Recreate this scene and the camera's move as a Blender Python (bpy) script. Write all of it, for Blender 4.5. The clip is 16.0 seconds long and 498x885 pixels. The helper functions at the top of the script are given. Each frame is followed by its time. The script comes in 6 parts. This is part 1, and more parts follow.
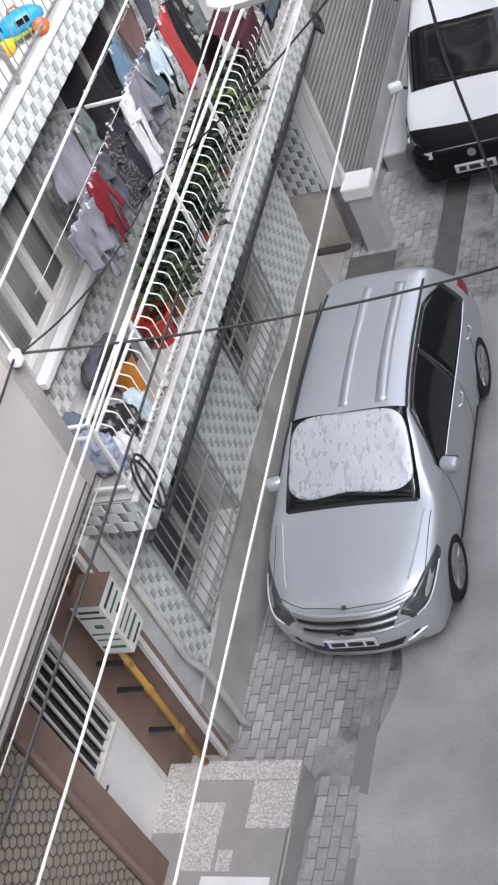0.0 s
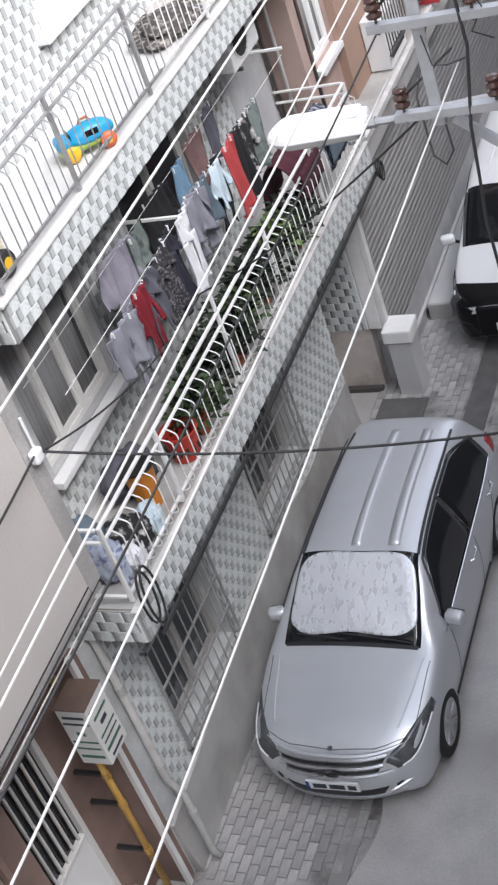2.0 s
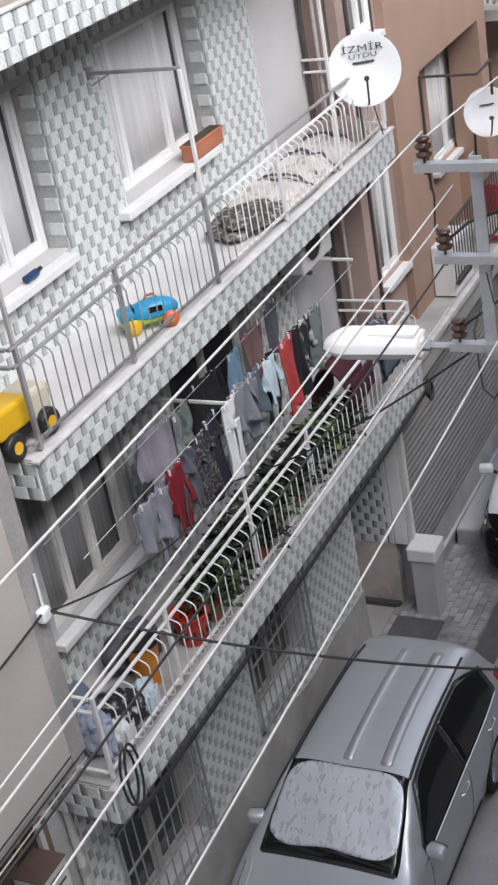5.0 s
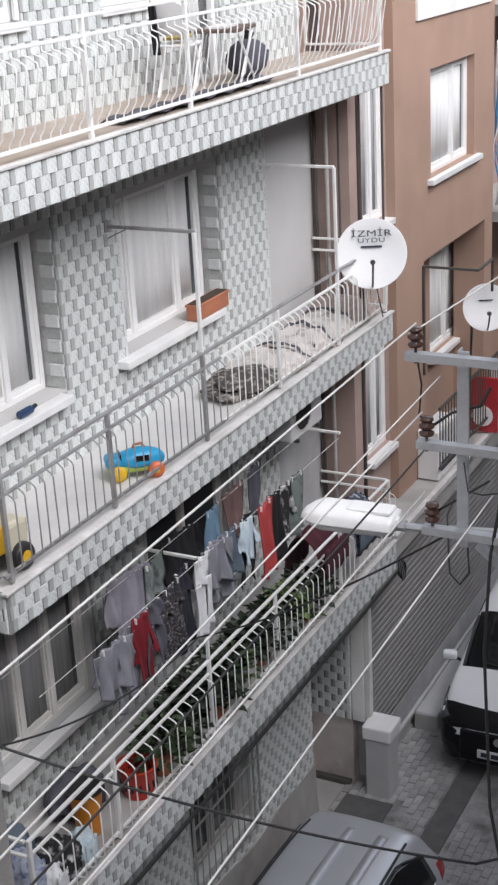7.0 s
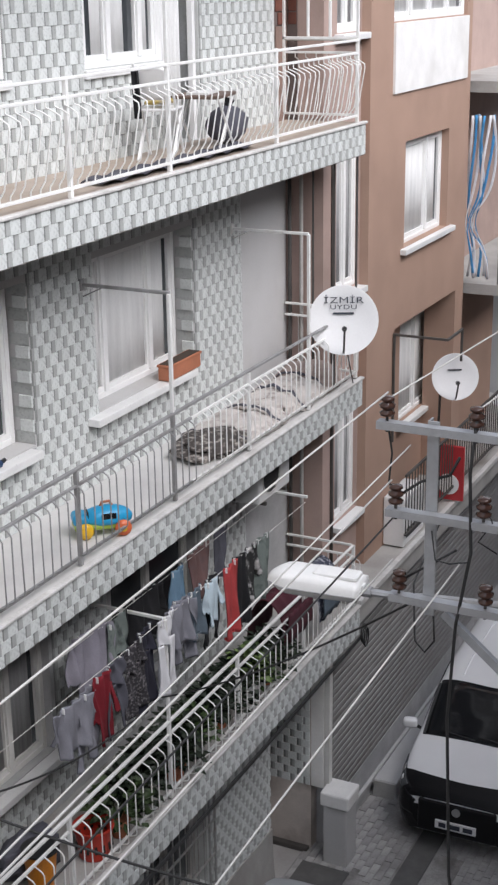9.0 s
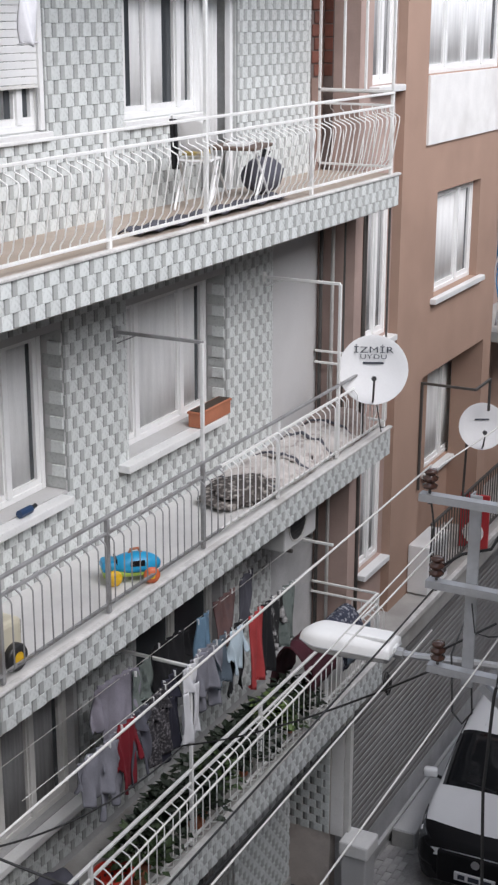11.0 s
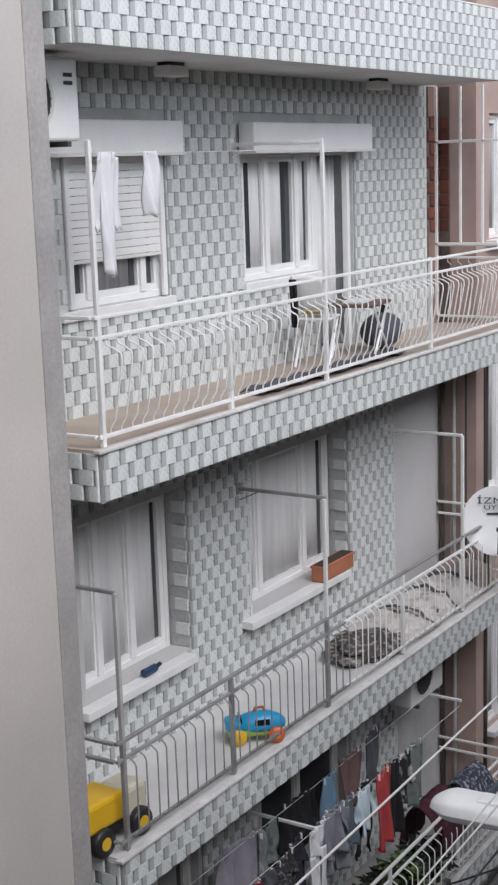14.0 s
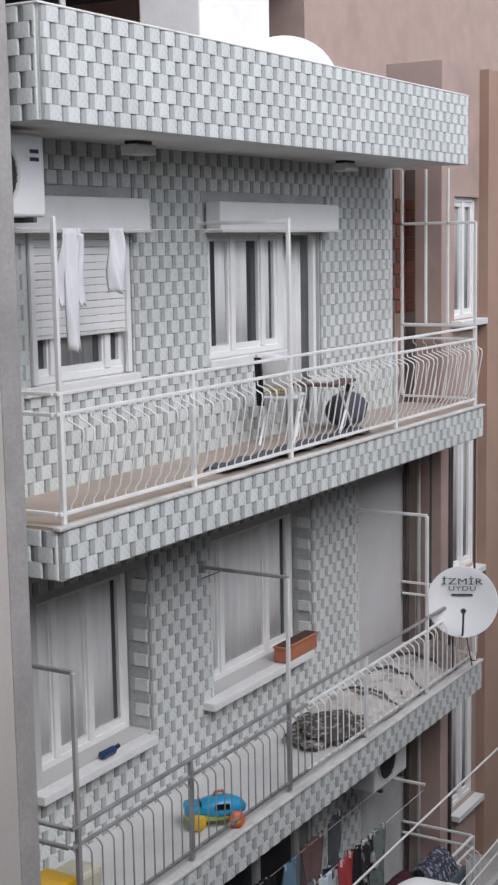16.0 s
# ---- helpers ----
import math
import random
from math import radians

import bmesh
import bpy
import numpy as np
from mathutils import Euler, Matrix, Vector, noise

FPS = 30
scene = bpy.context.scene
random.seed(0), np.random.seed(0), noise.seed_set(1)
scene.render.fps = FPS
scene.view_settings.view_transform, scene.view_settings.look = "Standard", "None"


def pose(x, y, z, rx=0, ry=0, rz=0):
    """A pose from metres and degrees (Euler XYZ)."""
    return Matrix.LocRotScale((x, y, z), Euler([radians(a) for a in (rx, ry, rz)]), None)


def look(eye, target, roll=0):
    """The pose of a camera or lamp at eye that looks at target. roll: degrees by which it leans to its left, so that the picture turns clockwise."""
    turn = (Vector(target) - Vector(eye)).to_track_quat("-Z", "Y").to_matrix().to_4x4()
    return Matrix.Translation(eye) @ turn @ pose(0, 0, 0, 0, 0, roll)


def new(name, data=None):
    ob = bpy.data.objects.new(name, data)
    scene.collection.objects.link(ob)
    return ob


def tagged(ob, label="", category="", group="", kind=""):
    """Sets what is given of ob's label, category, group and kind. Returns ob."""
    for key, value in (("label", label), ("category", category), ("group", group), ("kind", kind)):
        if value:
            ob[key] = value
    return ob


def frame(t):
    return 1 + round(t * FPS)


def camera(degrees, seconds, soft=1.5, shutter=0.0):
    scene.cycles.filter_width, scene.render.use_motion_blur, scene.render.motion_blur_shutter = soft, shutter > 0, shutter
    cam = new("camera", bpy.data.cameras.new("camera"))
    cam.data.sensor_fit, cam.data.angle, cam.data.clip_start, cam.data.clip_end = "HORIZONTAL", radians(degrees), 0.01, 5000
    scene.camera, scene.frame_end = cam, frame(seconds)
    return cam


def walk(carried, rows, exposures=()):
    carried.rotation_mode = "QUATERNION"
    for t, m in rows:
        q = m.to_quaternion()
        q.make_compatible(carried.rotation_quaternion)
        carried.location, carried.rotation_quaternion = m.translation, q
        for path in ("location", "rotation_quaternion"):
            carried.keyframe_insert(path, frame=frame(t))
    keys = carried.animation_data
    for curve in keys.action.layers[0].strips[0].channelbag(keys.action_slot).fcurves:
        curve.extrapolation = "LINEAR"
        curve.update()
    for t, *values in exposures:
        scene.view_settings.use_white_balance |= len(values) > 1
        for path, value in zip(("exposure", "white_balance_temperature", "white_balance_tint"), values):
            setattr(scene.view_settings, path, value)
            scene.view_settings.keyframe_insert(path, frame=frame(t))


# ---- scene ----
SOFT = 2.4
EXPOSURES = [(0.0, 1.32, 6220, 13), (3.5, 0.78, 6240, 13), (8.0, 0.22, 6300, 13), (13.0, -0.14, 6220, 13), (16.0, -0.42, 6180, 13)]
cam = camera(20.30, 16.0, soft=SOFT, shutter=0.0)
PATH = [
    (0, 6.243, -13.828, 10.388, 45.70, 22.12, 12.43),
    (0.5, 6.261, -13.814, 10.400, 47.13, 21.75, 13.22),
    (1, 6.270, -13.819, 10.401, 48.46, 20.23, 14.15),
    (1.5, 6.329, -13.820, 10.395, 50.65, 17.76, 15.92),
    (2, 6.310, -13.810, 10.408, 52.75, 16.95, 18.47),
    (2.5, 6.310, -13.818, 10.413, 56.23, 14.53, 20.05),
    (3, 6.311, -13.824, 10.420, 57.85, 12.53, 21.40),
    (3.5, 6.307, -13.810, 10.419, 59.89, 11.52, 21.60),
    (4, 6.295, -13.778, 10.409, 60.49, 10.92, 22.74),
    (6.5, 6.374, -13.886, 10.467, 67.06, 5.61, 26.47),
    (7, 6.384, -13.915, 10.482, 68.81, 2.97, 26.66),
    (7.5, 6.363, -13.865, 10.466, 70.07, 1.59, 26.90),
    (8, 6.378, -13.915, 10.486, 70.84, 1.04, 26.41),
    (8.5, 6.390, -13.945, 10.494, 71.06, 0.93, 25.83),
    (11, 6.305, -14.001, 10.637, 72.74, -0.16, 27.11),
    (11.5, 6.289, -13.995, 10.674, 73.07, 0.10, 27.13),
    (12, 6.286, -13.984, 10.691, 73.63, 0.77, 29.13),
    (12.5, 6.273, -13.968, 10.698, 74.79, 0.84, 30.79),
    (13, 6.281, -13.966, 10.701, 76.34, 1.34, 31.49),
    (13.5, 6.287, -13.979, 10.716, 77.89, 1.63, 31.64),
    (14, 6.286, -13.984, 10.730, 78.74, 1.83, 31.75),
    (14.5, 6.254, -13.899, 10.720, 79.93, 2.38, 31.72),
    (15, 6.278, -13.923, 10.716, 80.94, 2.29, 31.16),
    (15.5, 6.270, -13.929, 10.710, 81.53, 1.43, 31.29),
    (16, 6.271, -13.906, 10.724, 81.89, 0.98, 30.52),
]
walk(cam, [(r[0], pose(*r[1:])) for r in PATH], EXPOSURES)

# ---- light: an overcast sky over a narrow street ----
world = bpy.data.worlds.new("sky")
scene.world = world
world.use_nodes = True
wn, wl = world.node_tree.nodes, world.node_tree.links
sky = wn.new("ShaderNodeTexSky")
sky.sky_type, sky.sun_disc = "NISHITA", False
sky.sun_elevation, sky.sun_rotation = radians(44), radians(112)
grey = wn.new("ShaderNodeHueSaturation")
grey.inputs["Saturation"].default_value = 0.30
wl.new(sky.outputs[0], grey.inputs["Color"])
wl.new(grey.outputs[0], wn["Background"].inputs["Color"])
wn["Background"].inputs["Strength"].default_value = 0.23
sun = new("sun", bpy.data.lights.new("sun", "SUN"))
sun.data.energy, sun.data.angle, sun.data.color = 3.1, radians(46), (1.0, 0.97, 0.94)
sun.matrix_world = look((30, -12, 31), (0, 0, 0))


# ---- materials ----
def mat(name, color, rough=0.7, metal=0.0, vary=0.12, scale=4.0, fine=45.0, bump=0.15, rand=0.0, stain=None, stain_scale=1.2, stain_amount=0.5, stretch=None, coat=0.0, even=False):
    m = bpy.data.materials.new(name)
    m.use_nodes = True
    n, l = m.node_tree.nodes, m.node_tree.links
    b = n["Principled BSDF"]
    b.inputs["Roughness"].default_value = rough
    b.inputs["Metallic"].default_value = metal
    b.inputs["Coat Weight"].default_value = coat
    co = n.new("ShaderNodeTexCoord")
    src = co.outputs["Object"]
    if stretch:
        mp = n.new("ShaderNodeMapping")
        mp.inputs["Scale"].default_value = stretch
        l.new(src, mp.inputs["Vector"])
        src = mp.outputs[0]

    def noise_tex(s, detail=5.0):
        t = n.new("ShaderNodeTexNoise")
        t.inputs["Scale"].default_value, t.inputs["Detail"].default_value = s, detail
        l.new(src, t.inputs["Vector"])
        return t.outputs["Fac"]

    def ramp(fac, a, b2):
        r = n.new("ShaderNodeMapRange")
        r.inputs["From Min"].default_value, r.inputs["From Max"].default_value = 0.3, 0.7
        r.inputs["To Min"].default_value, r.inputs["To Max"].default_value = a, b2
        l.new(fac, r.inputs["Value"])
        return r.outputs[0]

    def math_node(op, a, b2):
        k = n.new("ShaderNodeMath")
        k.operation = op
        for i, s in enumerate((a, b2)):
            if isinstance(s, (int, float)):
                k.inputs[i].default_value = s
            else:
                l.new(s, k.inputs[i])
        return k.outputs[0]

    f1, f2 = noise_tex(scale), noise_tex(fine)
    value = math_node("MULTIPLY", ramp(f1, 1 - vary, 1 + vary), ramp(f2, 1 - vary * 0.6, 1 + vary * 0.6))
    if rand:
        oi = n.new("ShaderNodeObjectInfo")
        r = n.new("ShaderNodeMapRange")
        r.inputs["To Min"].default_value, r.inputs["To Max"].default_value = 1 - rand, 1 + rand
        l.new(oi.outputs["Random"], r.inputs["Value"])
        value = math_node("MULTIPLY", value, r.outputs[0])
    h = n.new("ShaderNodeHueSaturation")
    h.inputs["Color"].default_value = (*color, 1)
    l.new(value, h.inputs["Value"])
    out = h.outputs[0]
    if stain:
        sx = n.new("ShaderNodeMix")
        sx.data_type = "RGBA"
        r = n.new("ShaderNodeMapRange")
        r.inputs["From Min"].default_value, r.inputs["From Max"].default_value = 0.5, 0.68
        r.inputs["To Max"].default_value = stain_amount
        l.new(noise_tex(stain_scale, 8.0), r.inputs["Value"])
        l.new(r.outputs[0], sx.inputs["Factor"])
        l.new(out, sx.inputs["A"])
        sx.inputs["B"].default_value = (*stain, 1)
        out = sx.outputs["Result"]
    l.new(out, b.inputs["Base Color"])
    if not even:
        l.new(ramp(f2, max(rough - 0.08, 0.02), min(rough + 0.08, 1.0)), b.inputs["Roughness"])
    if bump:
        bp = n.new("ShaderNodeBump")
        bp.inputs["Strength"].default_value, bp.inputs["Distance"].default_value = bump, 0.01
        l.new(math_node("ADD", f2, f1), bp.inputs["Height"])
        l.new(bp.outputs[0], b.inputs["Normal"])
    return m


def glass_mat(name, color, rough=0.05):
    m = mat(name, color, rough, vary=0.05, bump=0.0)
    m.node_tree.nodes["Principled BSDF"].inputs["Specular IOR Level"].default_value = 0.7
    return m


# Dark tone keeps the unseen opposite walls from bouncing light into the balconies.
OPPOSITE = mat("opposite_render", (0.13, 0.123, 0.116), 0.9, vary=0.06, scale=1.0, stain=(0.13, 0.12, 0.115))
PLASTER = mat("plaster", (0.46, 0.46, 0.46), 0.9, stain=(0.30, 0.30, 0.30), stain_amount=0.35)
PLASTER_PALE = mat("plaster_pale", (0.52, 0.515, 0.51), 0.9, vary=0.05, scale=1.5, stain=(0.42, 0.40, 0.38), stain_amount=0.35, bump=0.05)
PLASTER_NEAR = mat("plaster_near", (0.48, 0.445, 0.415), 0.9, vary=0.08, scale=1.0, stain=(0.45, 0.42, 0.39), stain_amount=0.4, stain_scale=0.7, bump=0.05)
BEIGE = mat("beige_plaster", (0.52, 0.47, 0.43), 0.9, vary=0.10, stain=(0.30, 0.25, 0.22), stain_amount=0.7, stain_scale=2.5)
PLASTER_TRIM = mat("plaster_trim", (0.34, 0.325, 0.31), 0.85, vary=0.18, scale=2.0, stain=(0.28, 0.27, 0.26))
WHITE_PLASTER = mat("white_plaster", (0.78, 0.77, 0.75), 0.85, vary=0.05, stain=(0.55, 0.53, 0.50), stain_amount=0.5)
CONCRETE = mat("concrete", (0.40, 0.39, 0.37), 0.9, vary=0.10, scale=2.5, stain=(0.22, 0.20, 0.18), stain_amount=0.6, bump=0.3)
CONCRETE_EDGE = mat("concrete_edge", (0.58, 0.57, 0.55), 0.9, vary=0.16, scale=6, stain=(0.34, 0.32, 0.30), stain_scale=3, stain_amount=0.6, bump=0.3)
ROAD = mat("road", (0.43, 0.415, 0.40), 0.8, vary=0.13, scale=2.2, fine=38, stain=(0.25, 0.235, 0.225), stain_scale=1.1, stain_amount=0.6, bump=0.35)
DARK_PATCH = mat("dark_patch", (0.12, 0.117, 0.113), 0.8, vary=0.15, scale=5, stain=(0.05, 0.05, 0.05))
PAVER = mat("paver", (0.37, 0.36, 0.35), 0.88, vary=0.16, scale=6, rand=0.14, stain=(0.12, 0.115, 0.11), stain_amount=0.5, bump=0.3)
PAVER_BED = mat("paver_bed", (0.30, 0.29, 0.28), 0.95, vary=0.25, scale=3, stain=(0.10, 0.09, 0.085), stain_scale=2.5, stain_amount=0.9)
TILE_LIGHT = mat("tile_light", (0.62, 0.645, 0.63), 0.3, vary=0.05, scale=8, rand=0.07, bump=0.06, stain=(0.45, 0.45, 0.43), stain_amount=0.25)
# Two darker tones put relief shade into the colour of the tiles' sunk edges.
TILE_SHADE = mat("tile_shade", (0.25, 0.259, 0.25), 0.35, vary=0.1, scale=9, rand=0.10, bump=0.06)
TILE_HALF_SHADE = mat("tile_half_shade", (0.40, 0.413, 0.40), 0.32, vary=0.08, scale=9, rand=0.08, bump=0.06)
GROUT = mat("grout", (0.48, 0.49, 0.48), 0.9)
BALCONY_WHITE = mat("balcony_white", (0.60, 0.59, 0.575), 0.6, vary=0.05, stain=(0.5, 0.48, 0.45), stain_amount=0.35)
BALCONY_TAN = mat("balcony_tan", (0.42, 0.35, 0.29), 0.6, vary=0.08, stain=(0.32, 0.25, 0.19))
MARBLE = mat("marble", (0.74, 0.74, 0.73), 0.35, vary=0.06, scale=3, stain=(0.55, 0.55, 0.55), stain_amount=0.3, bump=0.02)
PVC = mat("pvc", (0.80, 0.80, 0.79), 0.35, vary=0.03, bump=0.0)
PVC_OLD = mat("pvc_old", (0.68, 0.67, 0.64), 0.45, vary=0.06, bump=0.02)
GLASS = glass_mat("window_glass", (0.05, 0.055, 0.06))
CURTAIN = mat("curtain", (0.70, 0.70, 0.69), 0.9, vary=0.10, scale=2, stretch=(1, 6, 0.6), bump=0.1)
CURTAIN_DARK = mat("curtain_dark", (0.30, 0.30, 0.30), 0.9, vary=0.2, scale=2, stretch=(1, 14, 0.6), bump=0.2)
# Near-black colour stands in for the shade inside the house.
ROOM_SHADE = mat("room", (0.06, 0.06, 0.06), 0.9)
WHITE_PAINT = mat("white_paint", (0.76, 0.76, 0.74), 0.45, vary=0.05, stain=(0.50, 0.46, 0.42), stain_amount=0.3, stain_scale=3, bump=0.05)
GREY_PAINT = mat("grey_paint", (0.27, 0.27, 0.27), 0.5, vary=0.12, stain=(0.12, 0.10, 0.09), stain_scale=5)
GRILLE_GREY = mat("grille_grey", (0.30, 0.30, 0.29), 0.55, vary=0.1, stain=(0.18, 0.14, 0.11), stain_scale=6)
GALVANISED = mat("galvanised", (0.42, 0.43, 0.44), 0.5, metal=0.55, vary=0.12, scale=12, stain=(0.30, 0.29, 0.28), stain_scale=6)
BROWN = mat("brown_render", (0.37, 0.245, 0.185), 0.9, vary=0.05, scale=1.5, stain=(0.29, 0.19, 0.145), stain_amount=0.4)
BROWN_DARK = mat("brown_dark", (0.25, 0.17, 0.14), 0.85, vary=0.1, stain=(0.13, 0.085, 0.065))
PINK = mat("pink_render", (0.42, 0.31, 0.27), 0.9, vary=0.06, stain=(0.30, 0.22, 0.19))
BRICK = mat("brick", (0.13, 0.045, 0.03), 0.8, vary=0.2, rand=0.25, scale=8)
MORTAR = mat("mortar", (0.13, 0.10, 0.09), 0.95)
SHUTTER = mat("roller_shutter", (0.27, 0.265, 0.26), 0.5, metal=0.2, vary=0.08, stretch=(1, 1, 6), stain=(0.20, 0.18, 0.17))
CABLE = mat("cable", (0.025, 0.025, 0.025), 0.6, bump=0.0)
WIRE_WHITE = mat("wire_white", (0.62, 0.61, 0.58), 0.6, vary=0.1, bump=0.0)
CERAMIC = mat("brown_ceramic", (0.06, 0.03, 0.022), 0.15, vary=0.1, bump=0.0)
LAMP_WHITE = mat("lamp_white", (0.82, 0.82, 0.80), 0.4, vary=0.03, bump=0.0)
DISH_WHITE = mat("dish_white", (0.78, 0.78, 0.78), 0.4, vary=0.03, scale=2, stain=(0.62, 0.61, 0.6), stain_amount=0.3, bump=0.0)
INK = mat("ink", (0.03, 0.035, 0.05), 0.7, bump=0.0)
GREEN_INK = mat("green_ink", (0.06, 0.14, 0.10), 0.7, bump=0.0)
BLACK_PLASTIC = mat("black_plastic", (0.02, 0.02, 0.021), 0.45, vary=0.1, bump=0.03)
BLACK_TRIM = mat("black_trim", (0.028, 0.028, 0.03), 0.6, vary=0.15)
SILVER = mat("silver_paint", (0.60, 0.615, 0.635), 0.36, metal=0.45, vary=0.02, scale=1.5, fine=4, bump=0.0, coat=0.5, even=True)
CAR_GLASS = glass_mat("car_glass", (0.012, 0.013, 0.015), 0.06)
FOIL = mat("foil", (0.78, 0.80, 0.83), 0.30, metal=0.45, vary=0.04, scale=3.0, fine=9, stretch=(2.0, 1, 1), bump=0.02)
CHROME = mat("chrome", (0.72, 0.72, 0.72), 0.15, metal=1.0, vary=0.02, bump=0.0)
RUBBER = mat("rubber", (0.02, 0.02, 0.02), 0.85)
ALLOY = mat("alloy", (0.50, 0.50, 0.51), 0.35, metal=0.8, vary=0.05, bump=0.0)
LENS = mat("headlight_lens", (0.11, 0.115, 0.12), 0.08, metal=0.3, vary=0.3, scale=9, bump=0.0)
RED_LENS = mat("red_lens", (0.35, 0.015, 0.015), 0.15, vary=0.05, bump=0.0)
PLATE = mat("plate_white", (0.70, 0.70, 0.70), 0.5, vary=0.03, bump=0.0)
VAN_WHITE = mat("van_white", (0.80, 0.80, 0.80), 0.25, vary=0.02, scale=1.5, fine=4, bump=0.0, coat=0.4, even=True)
PIPE_YELLOW = mat("pipe_yellow", (0.42, 0.24, 0.05), 0.5, vary=0.2, stain=(0.22, 0.12, 0.04), stain_scale=4)
PIPE_GREY = mat("pipe_grey", (0.44, 0.43, 0.41), 0.6, vary=0.12, stain=(0.27, 0.25, 0.22), stain_scale=3)
TERRAZZO = mat("terrazzo", (0.52, 0.49, 0.46), 0.6, vary=0.42, scale=55, fine=130, bump=0.08, stain=(0.38, 0.35, 0.32), stain_scale=2, stain_amount=0.4)
WOOD_DARK = mat("door_brown", (0.14, 0.095, 0.075), 0.6, vary=0.15, stretch=(1, 1, 0.2))
TERRACOTTA = mat("terracotta", (0.40, 0.15, 0.08), 0.75, vary=0.12)
LEAF = mat("leaf", (0.045, 0.075, 0.024), 0.6, vary=0.3, rand=0.3, bump=0.1)
LEAF_PALE = mat("leaf_pale", (0.11, 0.165, 0.045), 0.6, vary=0.35, bump=0.1)
SOIL = mat("soil", (0.05, 0.035, 0.025), 0.95)
STEEL_DARK = mat("steel_dark", (0.07, 0.065, 0.06), 0.55, vary=0.2)


def cloth_mat(name, color, vary=0.15, scale=6.0, stain=None, stain_scale=14.0, amount=1.0):
    return mat(name, color, 0.95, vary=vary, scale=scale, fine=120, bump=0.25, stain=stain, stain_scale=stain_scale, stain_amount=amount)


# ---- mesh helpers ----
def box(bm, x0, x1, y0, y1, z0, z1, bevel=0.0):
    vs = bmesh.ops.create_cube(bm, size=1)["verts"]
    for v in vs:
        v.co = Vector(((x0 + x1) / 2 + v.co.x * (x1 - x0), (y0 + y1) / 2 + v.co.y * (y1 - y0), (z0 + z1) / 2 + v.co.z * (z1 - z0)))
    if bevel:
        bmesh.ops.bevel(bm, geom=list({e for v in vs for e in v.link_edges}), offset=bevel, segments=2, affect="EDGES", profile=0.5)
    return bm


def tube(bm, pts, r, n=8, caps=True):
    """A round bar along a polyline; r may be a list, one radius a point."""
    pts = [Vector(p) for p in pts]
    rs = r if isinstance(r, (list, tuple)) else [r] * len(pts)
    rings, ref = [], None
    for i, p in enumerate(pts):
        d = (pts[min(i + 1, len(pts) - 1)] - pts[max(i - 1, 0)]).normalized()
        if ref is None:
            ref = d.orthogonal().normalized()
        ref = (ref - d * ref.dot(d)).normalized()
        side = d.cross(ref)
        rings.append([bm.verts.new(p + (ref * math.cos(2 * math.pi * k / n) + side * math.sin(2 * math.pi * k / n)) * rs[i]) for k in range(n)])
    for a, b in zip(rings, rings[1:]):
        for k in range(n):
            bm.faces.new((a[k], a[(k + 1) % n], b[(k + 1) % n], b[k]))
    if caps:
        bm.faces.new(rings[0][::-1])
        bm.faces.new(rings[-1])
    return bm


def lathe(bm, profile, n=20, axis="z", at=(0, 0, 0)):
    """Turns (radius, height) pairs round an axis."""
    rings = []
    for r, h in profile:
        ring = []
        for k in range(n):
            a = 2 * math.pi * k / n
            c = (r * math.cos(a), r * math.sin(a), h)
            c = c if axis == "z" else (h, c[0], c[1]) if axis == "x" else (c[0], h, c[1])
            ring.append(bm.verts.new(Vector(c) + Vector(at)))
        rings.append(ring)
    for a, b in zip(rings, rings[1:]):
        for k in range(n):
            bm.faces.new((a[k], a[(k + 1) % n], b[(k + 1) % n], b[k]))
    if profile[0][0] > 1e-6:
        bm.faces.new(rings[0])
    if profile[-1][0] > 1e-6:
        bm.faces.new(rings[-1])
    bmesh.ops.remove_doubles(bm, verts=bm.verts, dist=1e-5)
    return bm


def sheet(bm, fn, nu, nv, thick):
    """A thin closed shell: fn(u, v) gives a point and thick is the offset to its back."""
    thick = Vector(thick)
    g = [[[bm.verts.new(Vector(fn(i / nu, j / nv)) + thick * s) for j in range(nv + 1)] for i in range(nu + 1)] for s in (0, 1)]
    for i in range(nu):
        for j in range(nv):
            bm.faces.new((g[0][i][j], g[0][i + 1][j], g[0][i + 1][j + 1], g[0][i][j + 1]))
            bm.faces.new((g[1][i][j], g[1][i][j + 1], g[1][i + 1][j + 1], g[1][i + 1][j]))
    rim = [(i, 0) for i in range(nu)] + [(nu, j) for j in range(nv)] + [(i, nv) for i in range(nu, 0, -1)] + [(0, j) for j in range(nv, 0, -1)]
    for a, b in zip(rim, rim[1:] + rim[:1]):
        bm.faces.new((g[0][a[0]][a[1]], g[1][a[0]][a[1]], g[1][b[0]][b[1]], g[0][b[0]][b[1]]))
    return bm


def part(name, bm, material, parent=None, label="", smooth=False, kind=""):
    me = bpy.data.meshes.new(name)
    bmesh.ops.recalc_face_normals(bm, faces=bm.faces)
    bm.to_mesh(me)
    bm.free()
    for m in material if isinstance(material, (list, tuple)) else [material]:
        me.materials.append(m)
    if smooth:
        me.polygons.foreach_set("use_smooth", [True] * len(me.polygons))
    ob = new(name, me)
    ob.parent = parent
    return tagged(ob, label, kind=kind)


def thing(name, at, label, category, group="", turn=0.0, kind=""):
    ob = new(name)
    ob.empty_display_size = 0.1
    ob.matrix_basis = pose(*at, 0, 0, turn)
    return tagged(ob, label, category, group, kind)


def bm_box(*a, **k):
    return box(bmesh.new(), *a, **k)


def bm_tube(*a, **k):
    return tube(bmesh.new(), *a, **k)


def structure(name, bm, material, label, category):
    return tagged(part(name, bm, material), label, category, kind="structure")


